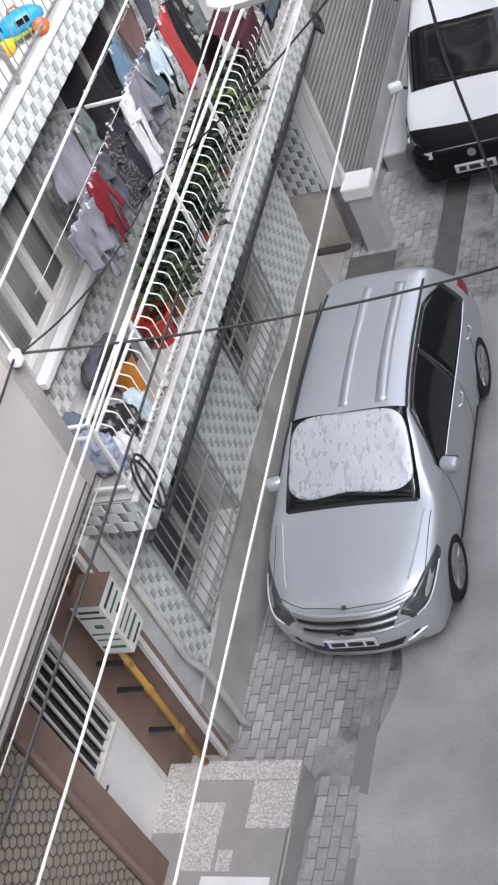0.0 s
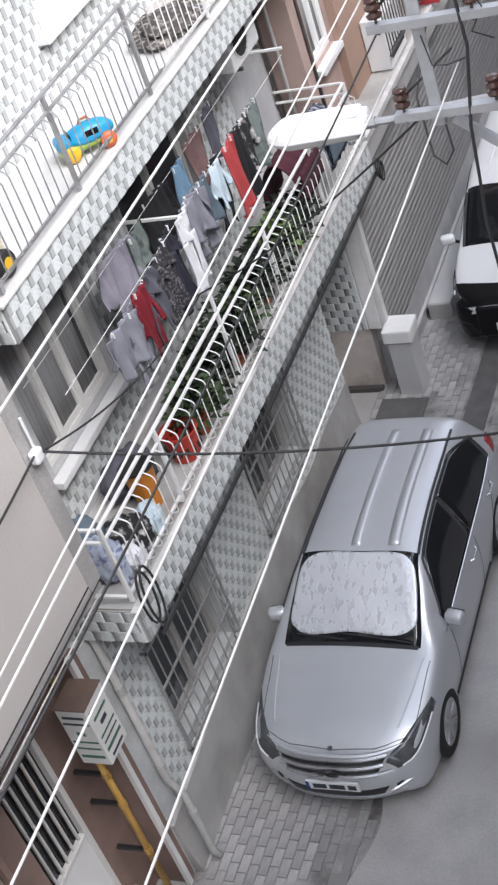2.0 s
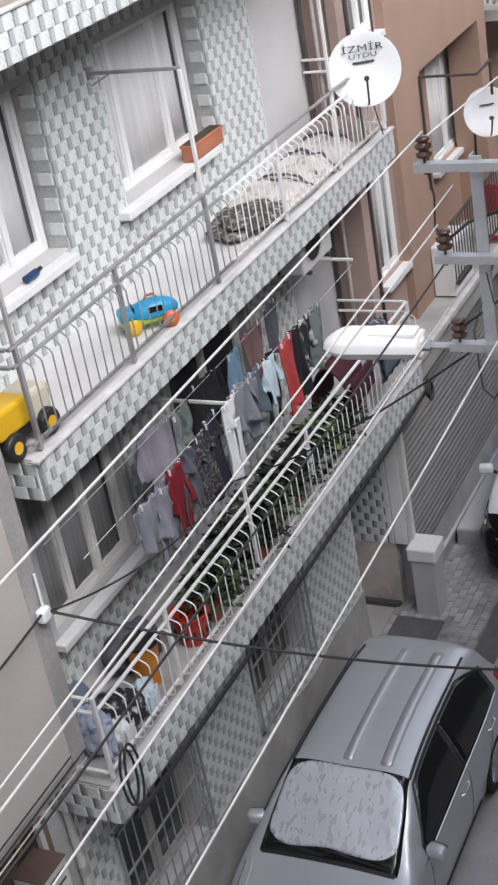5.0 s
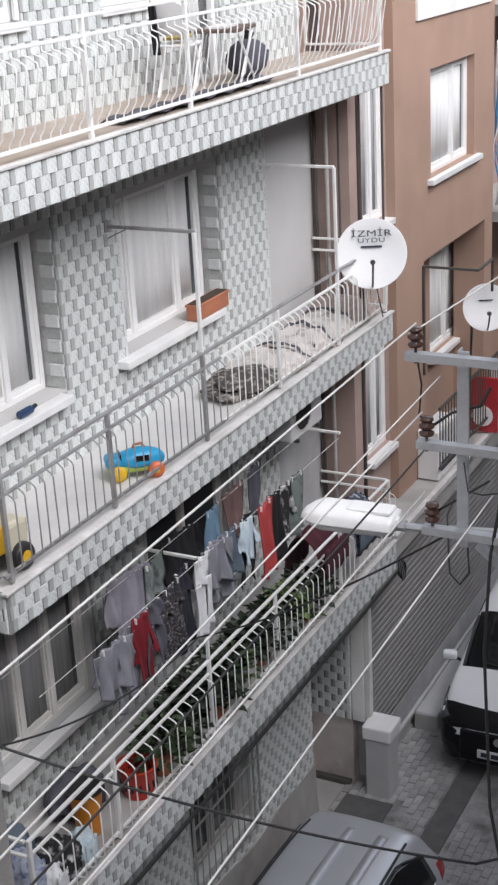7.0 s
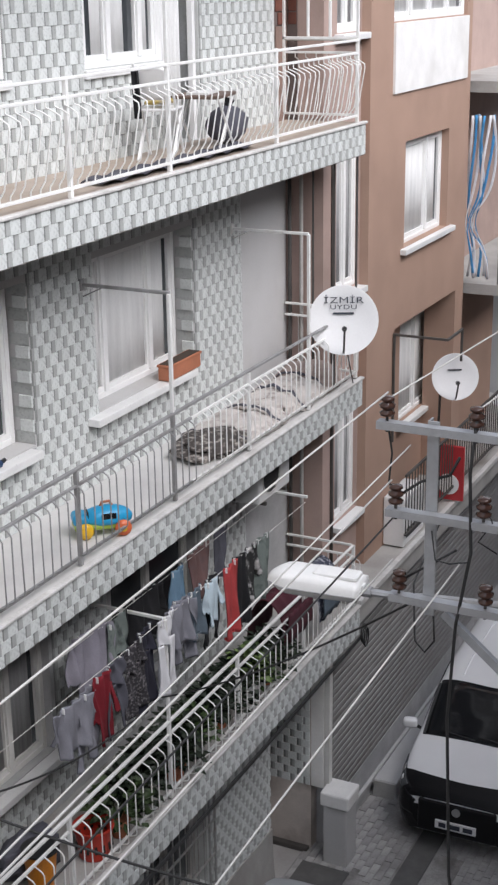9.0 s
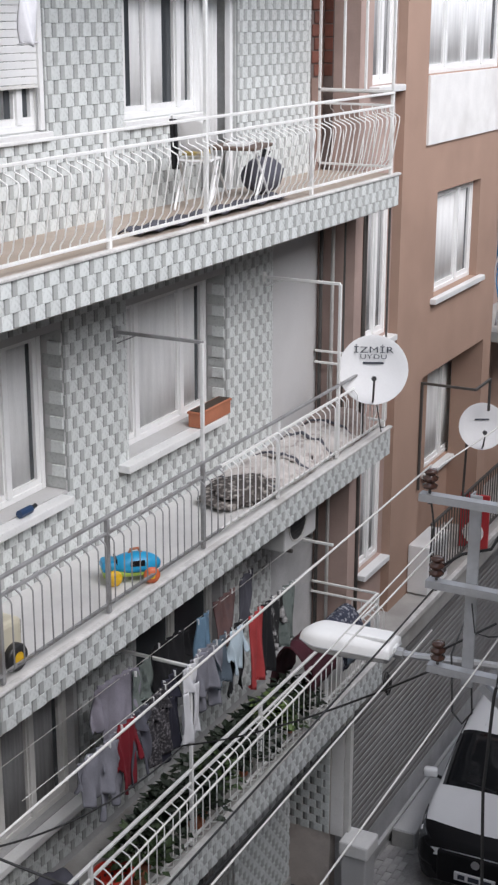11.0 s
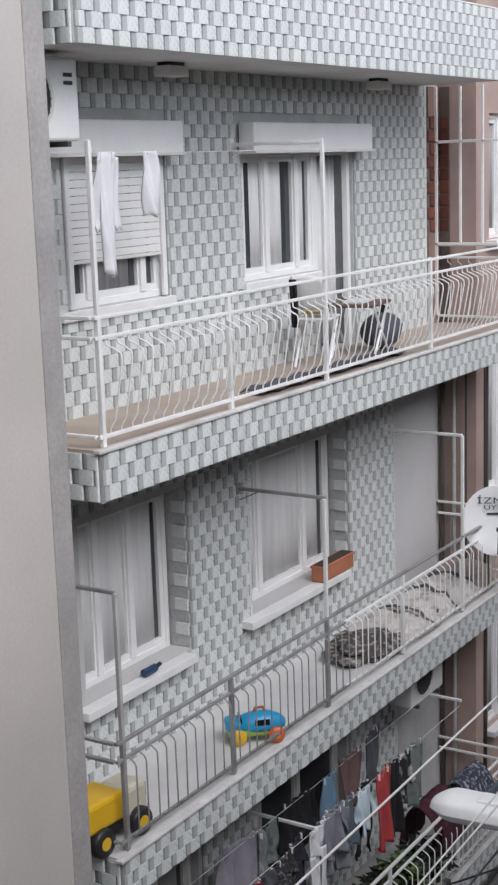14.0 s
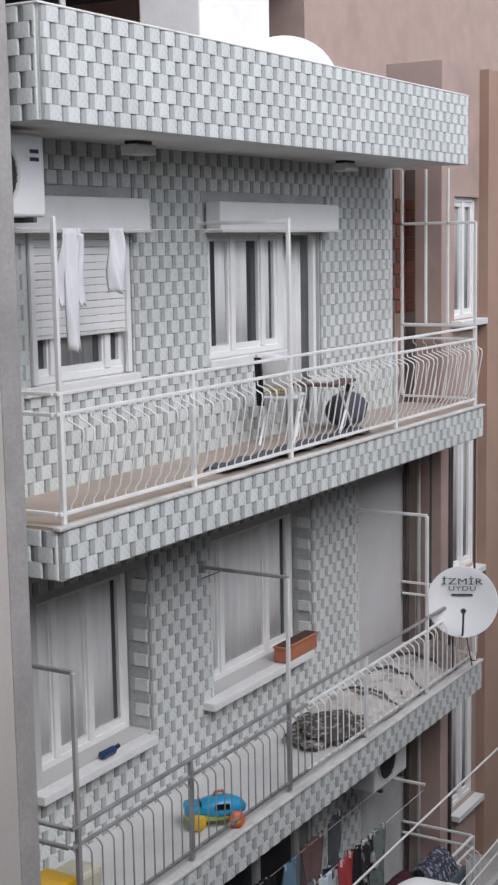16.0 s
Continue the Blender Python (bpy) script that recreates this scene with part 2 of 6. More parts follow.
def writing(body, size, m, parent, at, facing, name="lettering", extrude=0.001, spread=1.0, wide=1.0):
    """Text as a thin mesh. facing: a 3 x 3 matrix whose columns are right, up, out."""
    cu = bpy.data.curves.new(name, "FONT")
    cu.body, cu.size, cu.extrude, cu.align_x, cu.align_y = body, size, extrude, "CENTER", "CENTER"
    cu.space_character, cu.offset = spread, 0.0
    tmp = new(name, cu)
    me = bpy.data.meshes.new_from_object(tmp.evaluated_get(bpy.context.evaluated_depsgraph_get()))
    bpy.data.objects.remove(tmp)
    me.transform(Matrix.Translation(at) @ facing.to_4x4() @ Matrix.Diagonal((wide, 1, 1, 1)))
    me.materials.clear()
    me.materials.append(m)
    ob = new(name, me)
    ob.parent = parent
    return ob


FRONT = Matrix(((0, 0, 1), (1, 0, 0), (0, 1, 0)))

# ---- large structure ----
structure("ground", bm_box(-60, 60, -60, 160, -0.5, -0.012), ROAD, "grey worn concrete street", "ground")


def wall_with_openings(x0, x1, y0, y1, z0, z1, openings):
    bm = bmesh.new()
    ys = sorted({y0, y1, *[v for o in openings for v in o[:2]]})
    zs = sorted({z0, z1, *[v for o in openings for v in o[2:4]]})
    for ya, yb in zip(ys, ys[1:]):
        run = None
        for za, zb in zip(zs, zs[1:]):
            yc, zc = (ya + yb) / 2, (za + zb) / 2
            if any(o[0] < yc < o[1] and o[2] < zc < o[3] for o in openings):
                if run:
                    box(bm, x0, x1, ya, yb, *run)
                run = None
            else:
                run = (run[0] if run else za, zb)
        if run:
            box(bm, x0, x1, ya, yb, *run)
    return bm


OPEN3 = [(-6.32, -5.10, 9.76, 10.86), (-3.96, -2.66, 9.76, 10.86), (-2.66, -1.96, 8.99, 10.86)]
OPEN2 = [(-6.36, -4.98, 6.83, 8.20), (-4.02, -2.20, 6.83, 8.20)]
OPEN1 = [(-6.40, -5.00, 3.98, 5.35), (-3.96, -2.30, 3.98, 5.35)]
OPEN0 = [(-6.75, -5.42, 1.02, 2.24), (-4.08, -2.78, 1.20, 2.42)]
wall_3 = structure("wall_third_floor", wall_with_openings(-0.28, 0, -7.86, 0.0, 8.68, 11.5, OPEN3), GROUT, "tiled front wall of the third floor", "wall")
wall_2 = structure("wall_second_floor", wall_with_openings(-0.28, 0, -7.86, 0.0, 5.87, 8.68, OPEN2), PLASTER_PALE, "tiled front wall ending in bare grey plaster", "wall")
wall_1 = structure("wall_first_floor", wall_with_openings(-0.28, 0, -7.86, 0.0, 3.10, 5.87, OPEN1), PLASTER, "tiled front wall of the first floor", "wall")
wall_0 = structure("wall_ground_floor", wall_with_openings(-0.28, 0.30, -7.50, -1.20, -0.1, 3.02, OPEN0), GROUT, "tiled front wall of the ground floor", "wall")
structure("wall_alcove", bm_box(-0.55, -0.25, -1.3, -0.2, -0.1, 3.02), PLASTER, "recessed grey entrance wall beside the shutter", "wall")
structure("wall_pier", bm_box(-0.6, 0.39, -0.20, -0.02, -0.1, 3.02), BEIGE, "beige plastered entrance pier with tiles above", "wall")
structure("wall_end", bm_box(-8.0, -0.28, -0.3, -0.02, 0, 11.5), PLASTER, "plain end wall of the house", "wall")
structure("wall_back", bm_box(-8.3, -8.0, -7.86, 0.0, 0, 11.5), PLASTER, "plain back wall of the house", "wall")
structure("roof_slab", bm_box(-8.3, 0.0, -7.3, -0.46, 11.5, 11.62), CONCRETE, "flat concrete roof", "roof")
structure("ceiling_alcove", bm_box(-0.55, 0.0, -1.2, 0.0, 3.10, 3.2), CONCRETE, "concrete soffit over the entrance", "ceiling")
# Near-black sheets behind the windows carry the indoor shade as colour.
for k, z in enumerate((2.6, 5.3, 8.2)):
    structure(f"room_back_{k + 1}", bm_box(-2.6, -2.5, -7.8, -0.3, z - 2.4, z + 0.6), ROOM_SHADE, "near-black sheet standing in for an unlit interior", "wall")


def sloped_plinth():
    bm = bmesh.new()

    def f(u, v):
        y = -7.48 + u * 6.27
        top = 0.74 + 0.30 * math.sin(min(u * 1.45, 1.0) * math.pi * 0.75) + 0.015 * math.sin(y * 5)
        return (0.385 - 0.05 * v + 0.012 * math.sin(y * 3.1 + v * 4) , y, -0.05 + v * top)
    return sheet(bm, f, 40, 6, (-0.07, 0, 0))


structure("plinth", sloped_plinth(), CONCRETE, "stained uneven cement plinth along the house", "plinth")

# balcony slabs, roof parapet
Y_NEAR = (-7.34, -7.20, -7.20)
# The lowest floor gets the darker concrete colour to put shade into its recess.
for k, (z0, z1, top) in enumerate(((3.02, 3.365, CONCRETE), (5.87, 6.17, BALCONY_WHITE), (8.65, 8.97, BALCONY_TAN))):
    slab = structure(f"balcony_slab_{k + 1}", bm_box(0, 0.915, Y_NEAR[k], 0.0, z0, z1), CONCRETE, "cantilevered concrete balcony slab", "balcony")
    part("floor_finish", bm_box(0.002, 0.90, Y_NEAR[k] + 0.01, -0.01, z1, z1 + 0.02), top, slab, ["floor in a darker grey that dims the recess", "white screed floor", "tan tiled floor"][k])
    part("edge_cap", bm_box(0.885, 0.945, Y_NEAR[k] - 0.035, 0.03, z1 + 0.004, z1 + 0.032, bevel=0.008), CONCRETE_EDGE, slab, "pale cement edging")
parapet = structure("roof_parapet", bm_box(0.0, 0.915, -7.23, -0.47, 11.48, 12.15), WHITE_PLASTER, "projecting tiled roof parapet", "parapet")
part("edge_cap", bm_box(-0.02, 0.934, -7.25, -0.455, 12.15, 12.166, bevel=0.006), WHITE_PLASTER, parapet, "white cement coping")

# near neighbour: overhanging upper floors on the same side
near = structure("wall_neighbour_upper", bm_box(-6, 1.20, -22, -7.88, 4.32, 15.0), PLASTER_NEAR, "pale plastered overhanging wall of the next house", "wall")
part("corner_strip", bm_box(1.0, 1.212, -8.03, -7.868, 4.30, 15.0, bevel=0.006), PLASTER_TRIM, near, "darker cement corner strip")
structure("soffit_neighbour", bm_box(-0.2, 1.195, -22, -7.885, 4.24, 4.316), PLASTER_TRIM, "grey soffit under the overhang", "ceiling")
structure("wall_neighbour_lower", wall_with_openings(-0.35, -0.05, -22, -7.50, -0.1, 4.24, [(-8.86, -8.04, 0.30, 2.70)]), BROWN_DARK, "brown painted entrance wall", "wall")
structure("wall_return", bm_box(-0.05, 0.30, -7.60, -7.502, -0.1, 3.10), BROWN_DARK, "brown return wall beside the entrance", "wall")
structure("return_edge", bm_box(0.27, 0.315, -7.63, -7.575, -0.1, 3.10), WHITE_PLASTER, "pale plaster corner edge", "trim")

# far neighbour: pink recessed bay, brown projecting bay
structure("wall_pink", wall_with_openings(-0.2, 0.44, 0.02, 1.10, 3.42, 12.6, [(0.38, 1.09, 9.86, 11.20), (0.38, 1.09, 7.0, 8.62), (0.38, 1.09, 4.2, 5.6)]), PINK, "pinkish rendered recessed wall", "wall")
brown = structure("wall_brown", wall_with_openings(0.1, 0.55, 1.102, 4.85, 6.24, 12.6, [(2.32, 4.0, 7.22, 8.52), (1.83, 4.62, 9.93, 11.3)]), BROWN, "brown rendered projecting bay", "wall")
structure("wall_brown_corner", bm_box(0.1, 0.548, 1.102, 2.06, 3.42, 6.238), BROWN, "brown corner under the bay", "wall")
structure("wall_brown_recess", wall_with_openings(-0.3, 0.10, 1.2, 8.0, 3.42, 6.238, [(3.5, 5.0, 4.5, 5.95)]), BROWN, "brown wall behind the far balcony", "wall")
structure("wall_brown_end", bm_box(0.1, 0.548, 4.50, 4.85, 3.42, 6.238), BROWN, "brown bracket under the bay", "wall")
structure("wall_far_roof", bm_box(-9, -1.2, 0.05, 7.0, 11.5, 14.2), PINK, "pinkish wall above the neighbouring roof", "wall")
structure("far_first_floor_slab", bm_box(-0.2, 0.86, 0.02, 9.0, 3.06, 3.42), CONCRETE, "concrete ledge over the shutter", "slab")
part("white_band", bm_box(0.55, 0.58, 1.83, 4.62, 9.12, 9.92), WHITE_PLASTER, brown, "white painted band")
# More near-black sheets, giving the far windows a shaded interior.
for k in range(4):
    structure(f"room_far_{k + 1}", bm_box(-0.9, -0.8, 0.0, 6.0, 3 + 2.4 * k, 5.3 + 2.4 * k), ROOM_SHADE, "near-black sheet standing in for an unlit far interior", "wall")

# unseen houses on the camera's side, set to limit light, and the end of the street
structure("wall_opposite", bm_box(8.2, 15, -40, 40, 0, 12.2), OPPOSITE, "unseen plain house across the street, sized and toned to hold back light", "wall")
structure("wall_opposite_low", bm_box(7.5, 8.2, -40, 40, 0, 6.4), OPPOSITE, "unseen lower wall across the street, set to hold back light", "wall")
structure("wall_street_far", bm_box(-9, 0.2, 9.2, 60, 0, 9.0), PLASTER_PALE, "pale houses further down the street", "wall")
structure("wall_street_end", bm_box(-9, 20, 45, 50, 0, 11.0), BROWN, "brown house closing the street", "wall")

# ---- facade tiles: each swells from a sunk edge, coloured darker for shade, to a proud flat ----
TW, TH = 0.18, 0.103


def tile_verts():
    prof = [(0.001, 0.000), (0.002, 0.002), (0.030, 0.005), (0.050, 0.010), (0.066, 0.014), (0.086, 0.0165), (0.125, 0.0175), (0.172, 0.0175), (0.179, 0.015), (0.1795, 0.003)]
    return prof


def tile_mesh(name):
    prof = tile_verts()
    bm = bmesh.new()
    rows = [[bm.verts.new((x * s, y, z)) for (y, x) in prof] for z, s in ((0.0003, 0.75), (0.002, 1.0), (0.002, 1.0), (TH - 0.002, 1.0), (TH - 0.002, 1.0), (TH - 0.0003, 0.75))]
    for a, b in zip(rows[::2], rows[1::2]):
        for k in range(len(prof) - 1):
            f = bm.faces.new((a[k], a[k + 1], b[k + 1], b[k]))
            # Strips nearest the sunk edge get the painted shade, fading to the plain glaze.
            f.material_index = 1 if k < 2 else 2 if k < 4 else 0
            f.smooth = True
    me = bpy.data.meshes.new(name)
    bmesh.ops.recalc_face_normals(bm, faces=bm.faces)
    bm.to_mesh(me)
    bm.free()
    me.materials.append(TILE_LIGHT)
    me.materials.append(TILE_SHADE)
    me.materials.append(TILE_HALF_SHADE)
    return me


TILE = tile_mesh("tile")
TILE_ROWS = []


def tile_face(parent, x, y0, y1, z0, z1, holes=(), side=False):
    """Lays tiles in running bond; alternate rows shift by half a tile and are cut at the ends."""
    n = int((z1 - z0) / TH + 0.5)
    for r in range(n):
        z = z0 + r * (z1 - z0) / n
        y = y0 - (TW / 2 if r % 2 else 0.0)
        while y < y1 - 0.03:
            a, b = max(y, y0), min(y + TW, y1)
            for h in holes:
                if z + TH - 0.02 > h[2] and z + 0.02 < h[3] and b > h[0] and a < h[1]:
                    a, b = (a, h[0]) if a < h[0] - 0.02 else (min(h[1], b), b)
            if b - a > 0.02:
                m = Matrix.Translation((x, a, z)) if not side else Matrix.Translation((a, x, z)) @ pose(0, 0, 0, 0, 0, -90)
                TILE_ROWS.append((parent, m @ Matrix.Diagonal((1, (b - a) / TW, (z1 - z0) / n / TH, 1))))
            y += TW


margin = [(a - 0.012, b + 0.012, c - 0.012, d + 0.012) for a, b, c, d in OPEN3]
tile_face(wall_3, 0.0, -6.95, -0.30, 8.98, 11.48, margin + [(-6.95, -5.04, 10.84, 11.10), (-4.05, -1.84, 10.84, 11.10)])
tile_face(wall_2, 0.0, -6.95, -1.15, 6.19, 8.68, [(-7.0, -4.98, 6.83, 8.20), (-4.02, -2.2, 6.83, 8.20), (-4.2, -2.36, 6.74, 6.83), (-7.0, -5.06, 6.74, 6.83)])
tile_face(wall_1, 0.0, -6.95, -1.15, 3.48, 5.87, [(-7.0, -4.95, 3.90, 5.38), (-4.05, -2.25, 3.90, 5.38)])
tile_face(wall_0, 0.30, -7.25, -1.20, 0.72, 3.02, [(a - 0.04, b + 0.04, c - 0.04, d + 0.04) for a, b, c, d in OPEN0])
for ob, z0, z1 in (("balcony_slab_1", 3.03, 3.365), ("balcony_slab_2", 5.88, 6.17), ("balcony_slab_3", 8.66, 8.97)):
    near_end = -7.34 if z0 < 4 else -7.20
    tile_face(bpy.data.objects[ob], 0.915, near_end, 0.0, z0, z1)
    tile_face(bpy.data.objects[ob], near_end, 0.05, 0.90, z0, z1, side=True)


def reveal_tiles(parent, y, z0, z1):
    """Tiles returned into a window reveal: every other course stands proud, the next one is set back in the painted
    half-shade tone.
    """
    n = round((z1 - z0) / TH)
    for r in range(n):
        z, h = z0 + r * (z1 - z0) / n, (z1 - z0) / n
        deep, proud, m = (0.125, 0.026, TILE_LIGHT) if r % 2 else (0.185, 0.006, TILE_HALF_SHADE)
        part("reveal_tile", bm_box(-deep, -0.001, y - proud, y - 0.001, z + 0.002, z + h - 0.002, bevel=0.003), m, parent)


reveal_tiles(wall_2, -4.98, 6.84, 8.19)
reveal_tiles(wall_2, -2.20, 6.84, 8.19)
tile_face(parapet, 0.915, -7.23, -0.47, 11.48, 12.15)
tile_face(parapet, -7.23, 0.05, 0.90, 11.48, 12.15, side=True)
tile_face(bpy.data.objects["wall_pier"], -0.20, -0.25, 0.38, 0.93, 3.02, side=True)


# ---- windows and doors of the house ----
def lerp(a, b, t):
    return a + (b - a) * t


def framed_window(name, y0, y1, z0, z1, x, label, mullions=(0.5,), sash=PVC, curtain=CURTAIN, sill=None, deep=0.06, strips=((0.0, 1.0),)):
    w = thing(name, (x, y0, z0), label, "window", kind="structure")
    W, H = y1 - y0, z1 - z0
    t = 0.055
    for nm, a in (("frame_left", (0, t, 0, H)), ("frame_right", (W - t, W, 0, H)), ("frame_bottom", (t, W - t, 0, t)), ("frame_top", (t, W - t, H - t, H))):
        part(nm, bm_box(-deep, 0, *a, bevel=0.006), sash, w)
    cuts = [t] + [W * m for m in mullions] + [W - t]
    for m in mullions:
        part("mullion", bm_box(-deep, 0.012, W * m - 0.035, W * m + 0.035, t, H - t, bevel=0.006), sash, w)
    for a, b in zip(cuts, cuts[1:]):
        a2, b2 = a + 0.03, b - 0.03
        pane = part("pane", bm_box(-deep + 0.012, -deep + 0.018, a2, b2, t + 0.03, H - t - 0.03), GLASS, w)
        for s in ((a, a2 + 0.02, t, H - t), (b2 - 0.02, b, t, H - t), (a2 + 0.02, b2 - 0.02, t, t + 0.05), (a2 + 0.02, b2 - 0.02, H - t - 0.05, H - t)):
            part("sash", bm_box(-deep + 0.005, -0.012, *s), sash, w)
    if curtain:
        for u0, u1 in strips:
            bm = bmesh.new()
            sheet(bm, lambda u, v: (-deep + 0.021 + 0.003 * math.sin(lerp(u0, u1, u) * W * 26), 0.10 + lerp(u0, u1, u) * (W - 0.2) * 0.95, 0.09 + v * (H - 0.18)), 60, 2, (-0.002, 0, 0))
            part("curtain", bm, curtain, w, "pale hanging curtain", smooth=True)
    if sill:
        part("sill", bm_box(-x, sill[2] - x, sill[0] - y0, sill[1] - y0, -0.075, -0.004, bevel=0.008), MARBLE, w, "white marble sill")
    return w


framed_window("window_left_second_floor", -6.36, -5.0, 6.83, 8.20, -0.19, "white-framed casement window with closed pale curtains", (0.31, 0.625), sill=(-6.5, -5.06, 0.13))
framed_window("window_middle_second_floor", -4.0, -2.22, 6.83, 8.20, -0.19, "white-framed window with a net curtain", (0.253, 0.713), sill=(-4.2, -2.36, 0.13))
# The grey curtain of the left window imitates reflected light on its panes.
framed_window("window_left_first_floor", -6.40, -5.00, 3.98, 5.35, -0.08, "grey-white window, a grey curtain standing in for reflections", (0.3, 0.62), PVC_OLD, CURTAIN_DARK, sill=(-6.5, -4.92, 0.12))
framed_window("window_middle_first_floor", -3.96, -2.30, 3.98, 5.35, -0.10, "shaded window behind hanging laundry", (0.5,), PVC_OLD, None, sill=(-4.1, -2.2, 0.10))
framed_window("window_left_third_floor", -6.32, -5.10, 9.76, 10.86, -0.03, "white window under a half-lowered roller blind", (0.24, 0.78), PVC, CURTAIN_DARK, sill=(-6.42, -5.04, 0.05), strips=((0.3, 0.75),))
framed_window("window_middle_third_floor", -3.96, -2.66, 9.76, 10.86, -0.03, "white three-part window with curtains", (0.34, 0.74), PVC, CURTAIN, sill=(-4.0, -2.62, 0.05), strips=((0.12, 0.27), (0.42, 0.62), (0.93, 1.0)))
door = thing("door_third_floor", (-0.03, -2.66, 8.985), "white balcony door standing open with a curtain", "door", kind="structure")
for a in ((0, 0.055, 0, 1.87), (0.645, 0.70, 0, 1.87), (0.055, 0.645, 1.815, 1.87)):
    part("door_frame", bm_box(-0.06, 0, *a, bevel=0.006), PVC, door)
part("curtain", sheet(bmesh.new(), lambda u, v: (-0.12 + 0.015 * math.sin(u * 30), 0.24 + u * 0.38, 0.05 + v * 1.76), 40, 2, (-0.004, 0, 0)), CURTAIN, door, "pale hanging curtain", smooth=True)
part("door_leaf", bm_box(-0.60, -0.07, 0.06, 0.11, 0.0, 1.81, bevel=0.008), PVC, door)
# A near-black sheet paints the shade inside the doorway.
part("opening", bm_box(-0.70, -0.69, 0.06, 0.64, 0, 1.8), ROOM_SHADE, door)

for nm, y0, y1 in (("blind_box", -7.0, -5.04), ("blind_box", -4.02, -1.86)):
    b = thing(nm, (0.026, y0, 10.845), "white roller-blind box above a window", "blind box", "blind boxes")
    part("housing", bm_box(0, 0.15, 0, y1 - y0, 0, 0.235, bevel=0.012), PVC, b)
    part("guide", bm_box(0.002, 0.17, 0, y1 - y0, -0.02, 0.005, bevel=0.004), PVC_OLD, b)
blind = thing("roller_blind", (0.004, -6.26, 10.11), "white slatted roller blind lowered over half a window", "blind")
for k in range(13):
    part("slat", bm_box(0.0, 0.012, 0, 1.08, 0.056 * k + 0.0, 0.056 * k + 0.053, bevel=0.005), PVC, blind)
part("bottom_bar", bm_box(-0.004, 0.016, 0, 1.08, -0.03, -0.003, bevel=0.005), PVC_OLD, blind)
for y in (-0.055, 1.083):
    part("side_guide", bm_box(0.0, 0.03, y, y + 0.05, -0.34, 0.73, bevel=0.004), PVC, blind)

# window grilles on the ground floor
for y0, y1, z0, z1, lab in ((-6.84, -5.35, 0.97, 2.28, "grey iron window grille with diagonal bars"), (-4.15, -2.70, 1.14, 2.46, "dark grey iron window grille of upright bars")):
    g = thing("window_grille", (0.36, y0, z0), lab, "grille", "ground floor grilles")
    W, H = y1 - y0, z1 - z0
    for a in ((0, W, 0, 0.025), (0, W, H - 0.025, H), (0, 0.025, 0, H), (W - 0.025, W, 0, H)):
        part("grille_frame", bm_box(0, 0.02, *a), GRILLE_GREY, g)
    for f in (0.3, 0.62):
        part("cross_bar", bm_box(0.002, 0.018, 0.025, W - 0.025, H * f, H * f + 0.022), GRILLE_GREY, g)
    n = int(W / 0.125)
    for k in range(1, n):
        part("bar", bm_tube([(0.01, W * k / n, 0.0), (0.01, W * k / n, H)], 0.008, n=6), GRILLE_GREY, g)
    for k in range(4):
        part("stay", bm_box(-0.08, 0.004, (W - 0.02) * (k % 2), (W - 0.02) * (k % 2) + 0.02, (H - 0.02) * (k // 2), (H - 0.02) * (k // 2) + 0.02), GRILLE_GREY, g)
framed_window("window_left_ground_floor", -6.75, -5.42, 1.02, 2.24, 0.16, "grey-framed window behind an iron grille", (0.5,), PLASTER_TRIM, None)
framed_window("window_right_ground_floor", -4.08, -2.78, 1.20, 2.42, 0.16, "grey-framed window behind an iron grille", (0.5,), PLASTER_TRIM, None)


# ---- balcony railings with bellied bars ----
def baluster_mesh(h, belly, r, m, name, drop=0.05, keep=0.9, hooked=False):
    pts = [(0, 0, h), (0.004, 0, h - drop), (belly * 0.5, 0, h - drop - 0.02), (belly * 0.96, 0, h - drop - 0.05), (belly, 0, h - drop - 0.09), (belly * keep, 0, 0.20), (belly * keep * 0.7, 0, 0.10), (0.006, 0, 0.045), (0, 0, 0)]
    if hooked:
        pts = [(0, 0, h), (belly * 0.25, 0, h - 0.003), (belly * 0.80, 0, h - 0.030), (belly, 0, h - 0.055), (belly, 0, 0.055), (belly * 0.85, 0, 0.035), (belly * 0.2, 0, 0.012), (0, 0, 0.0)]
    bm = bm_tube(pts, r, n=6, caps=False)
    me = bpy.data.meshes.new(name)
    bm.to_mesh(me)
    bm.free()
    me.materials.append(m)
    me.polygons.foreach_set("use_smooth", [True] * len(me.polygons))
    return me


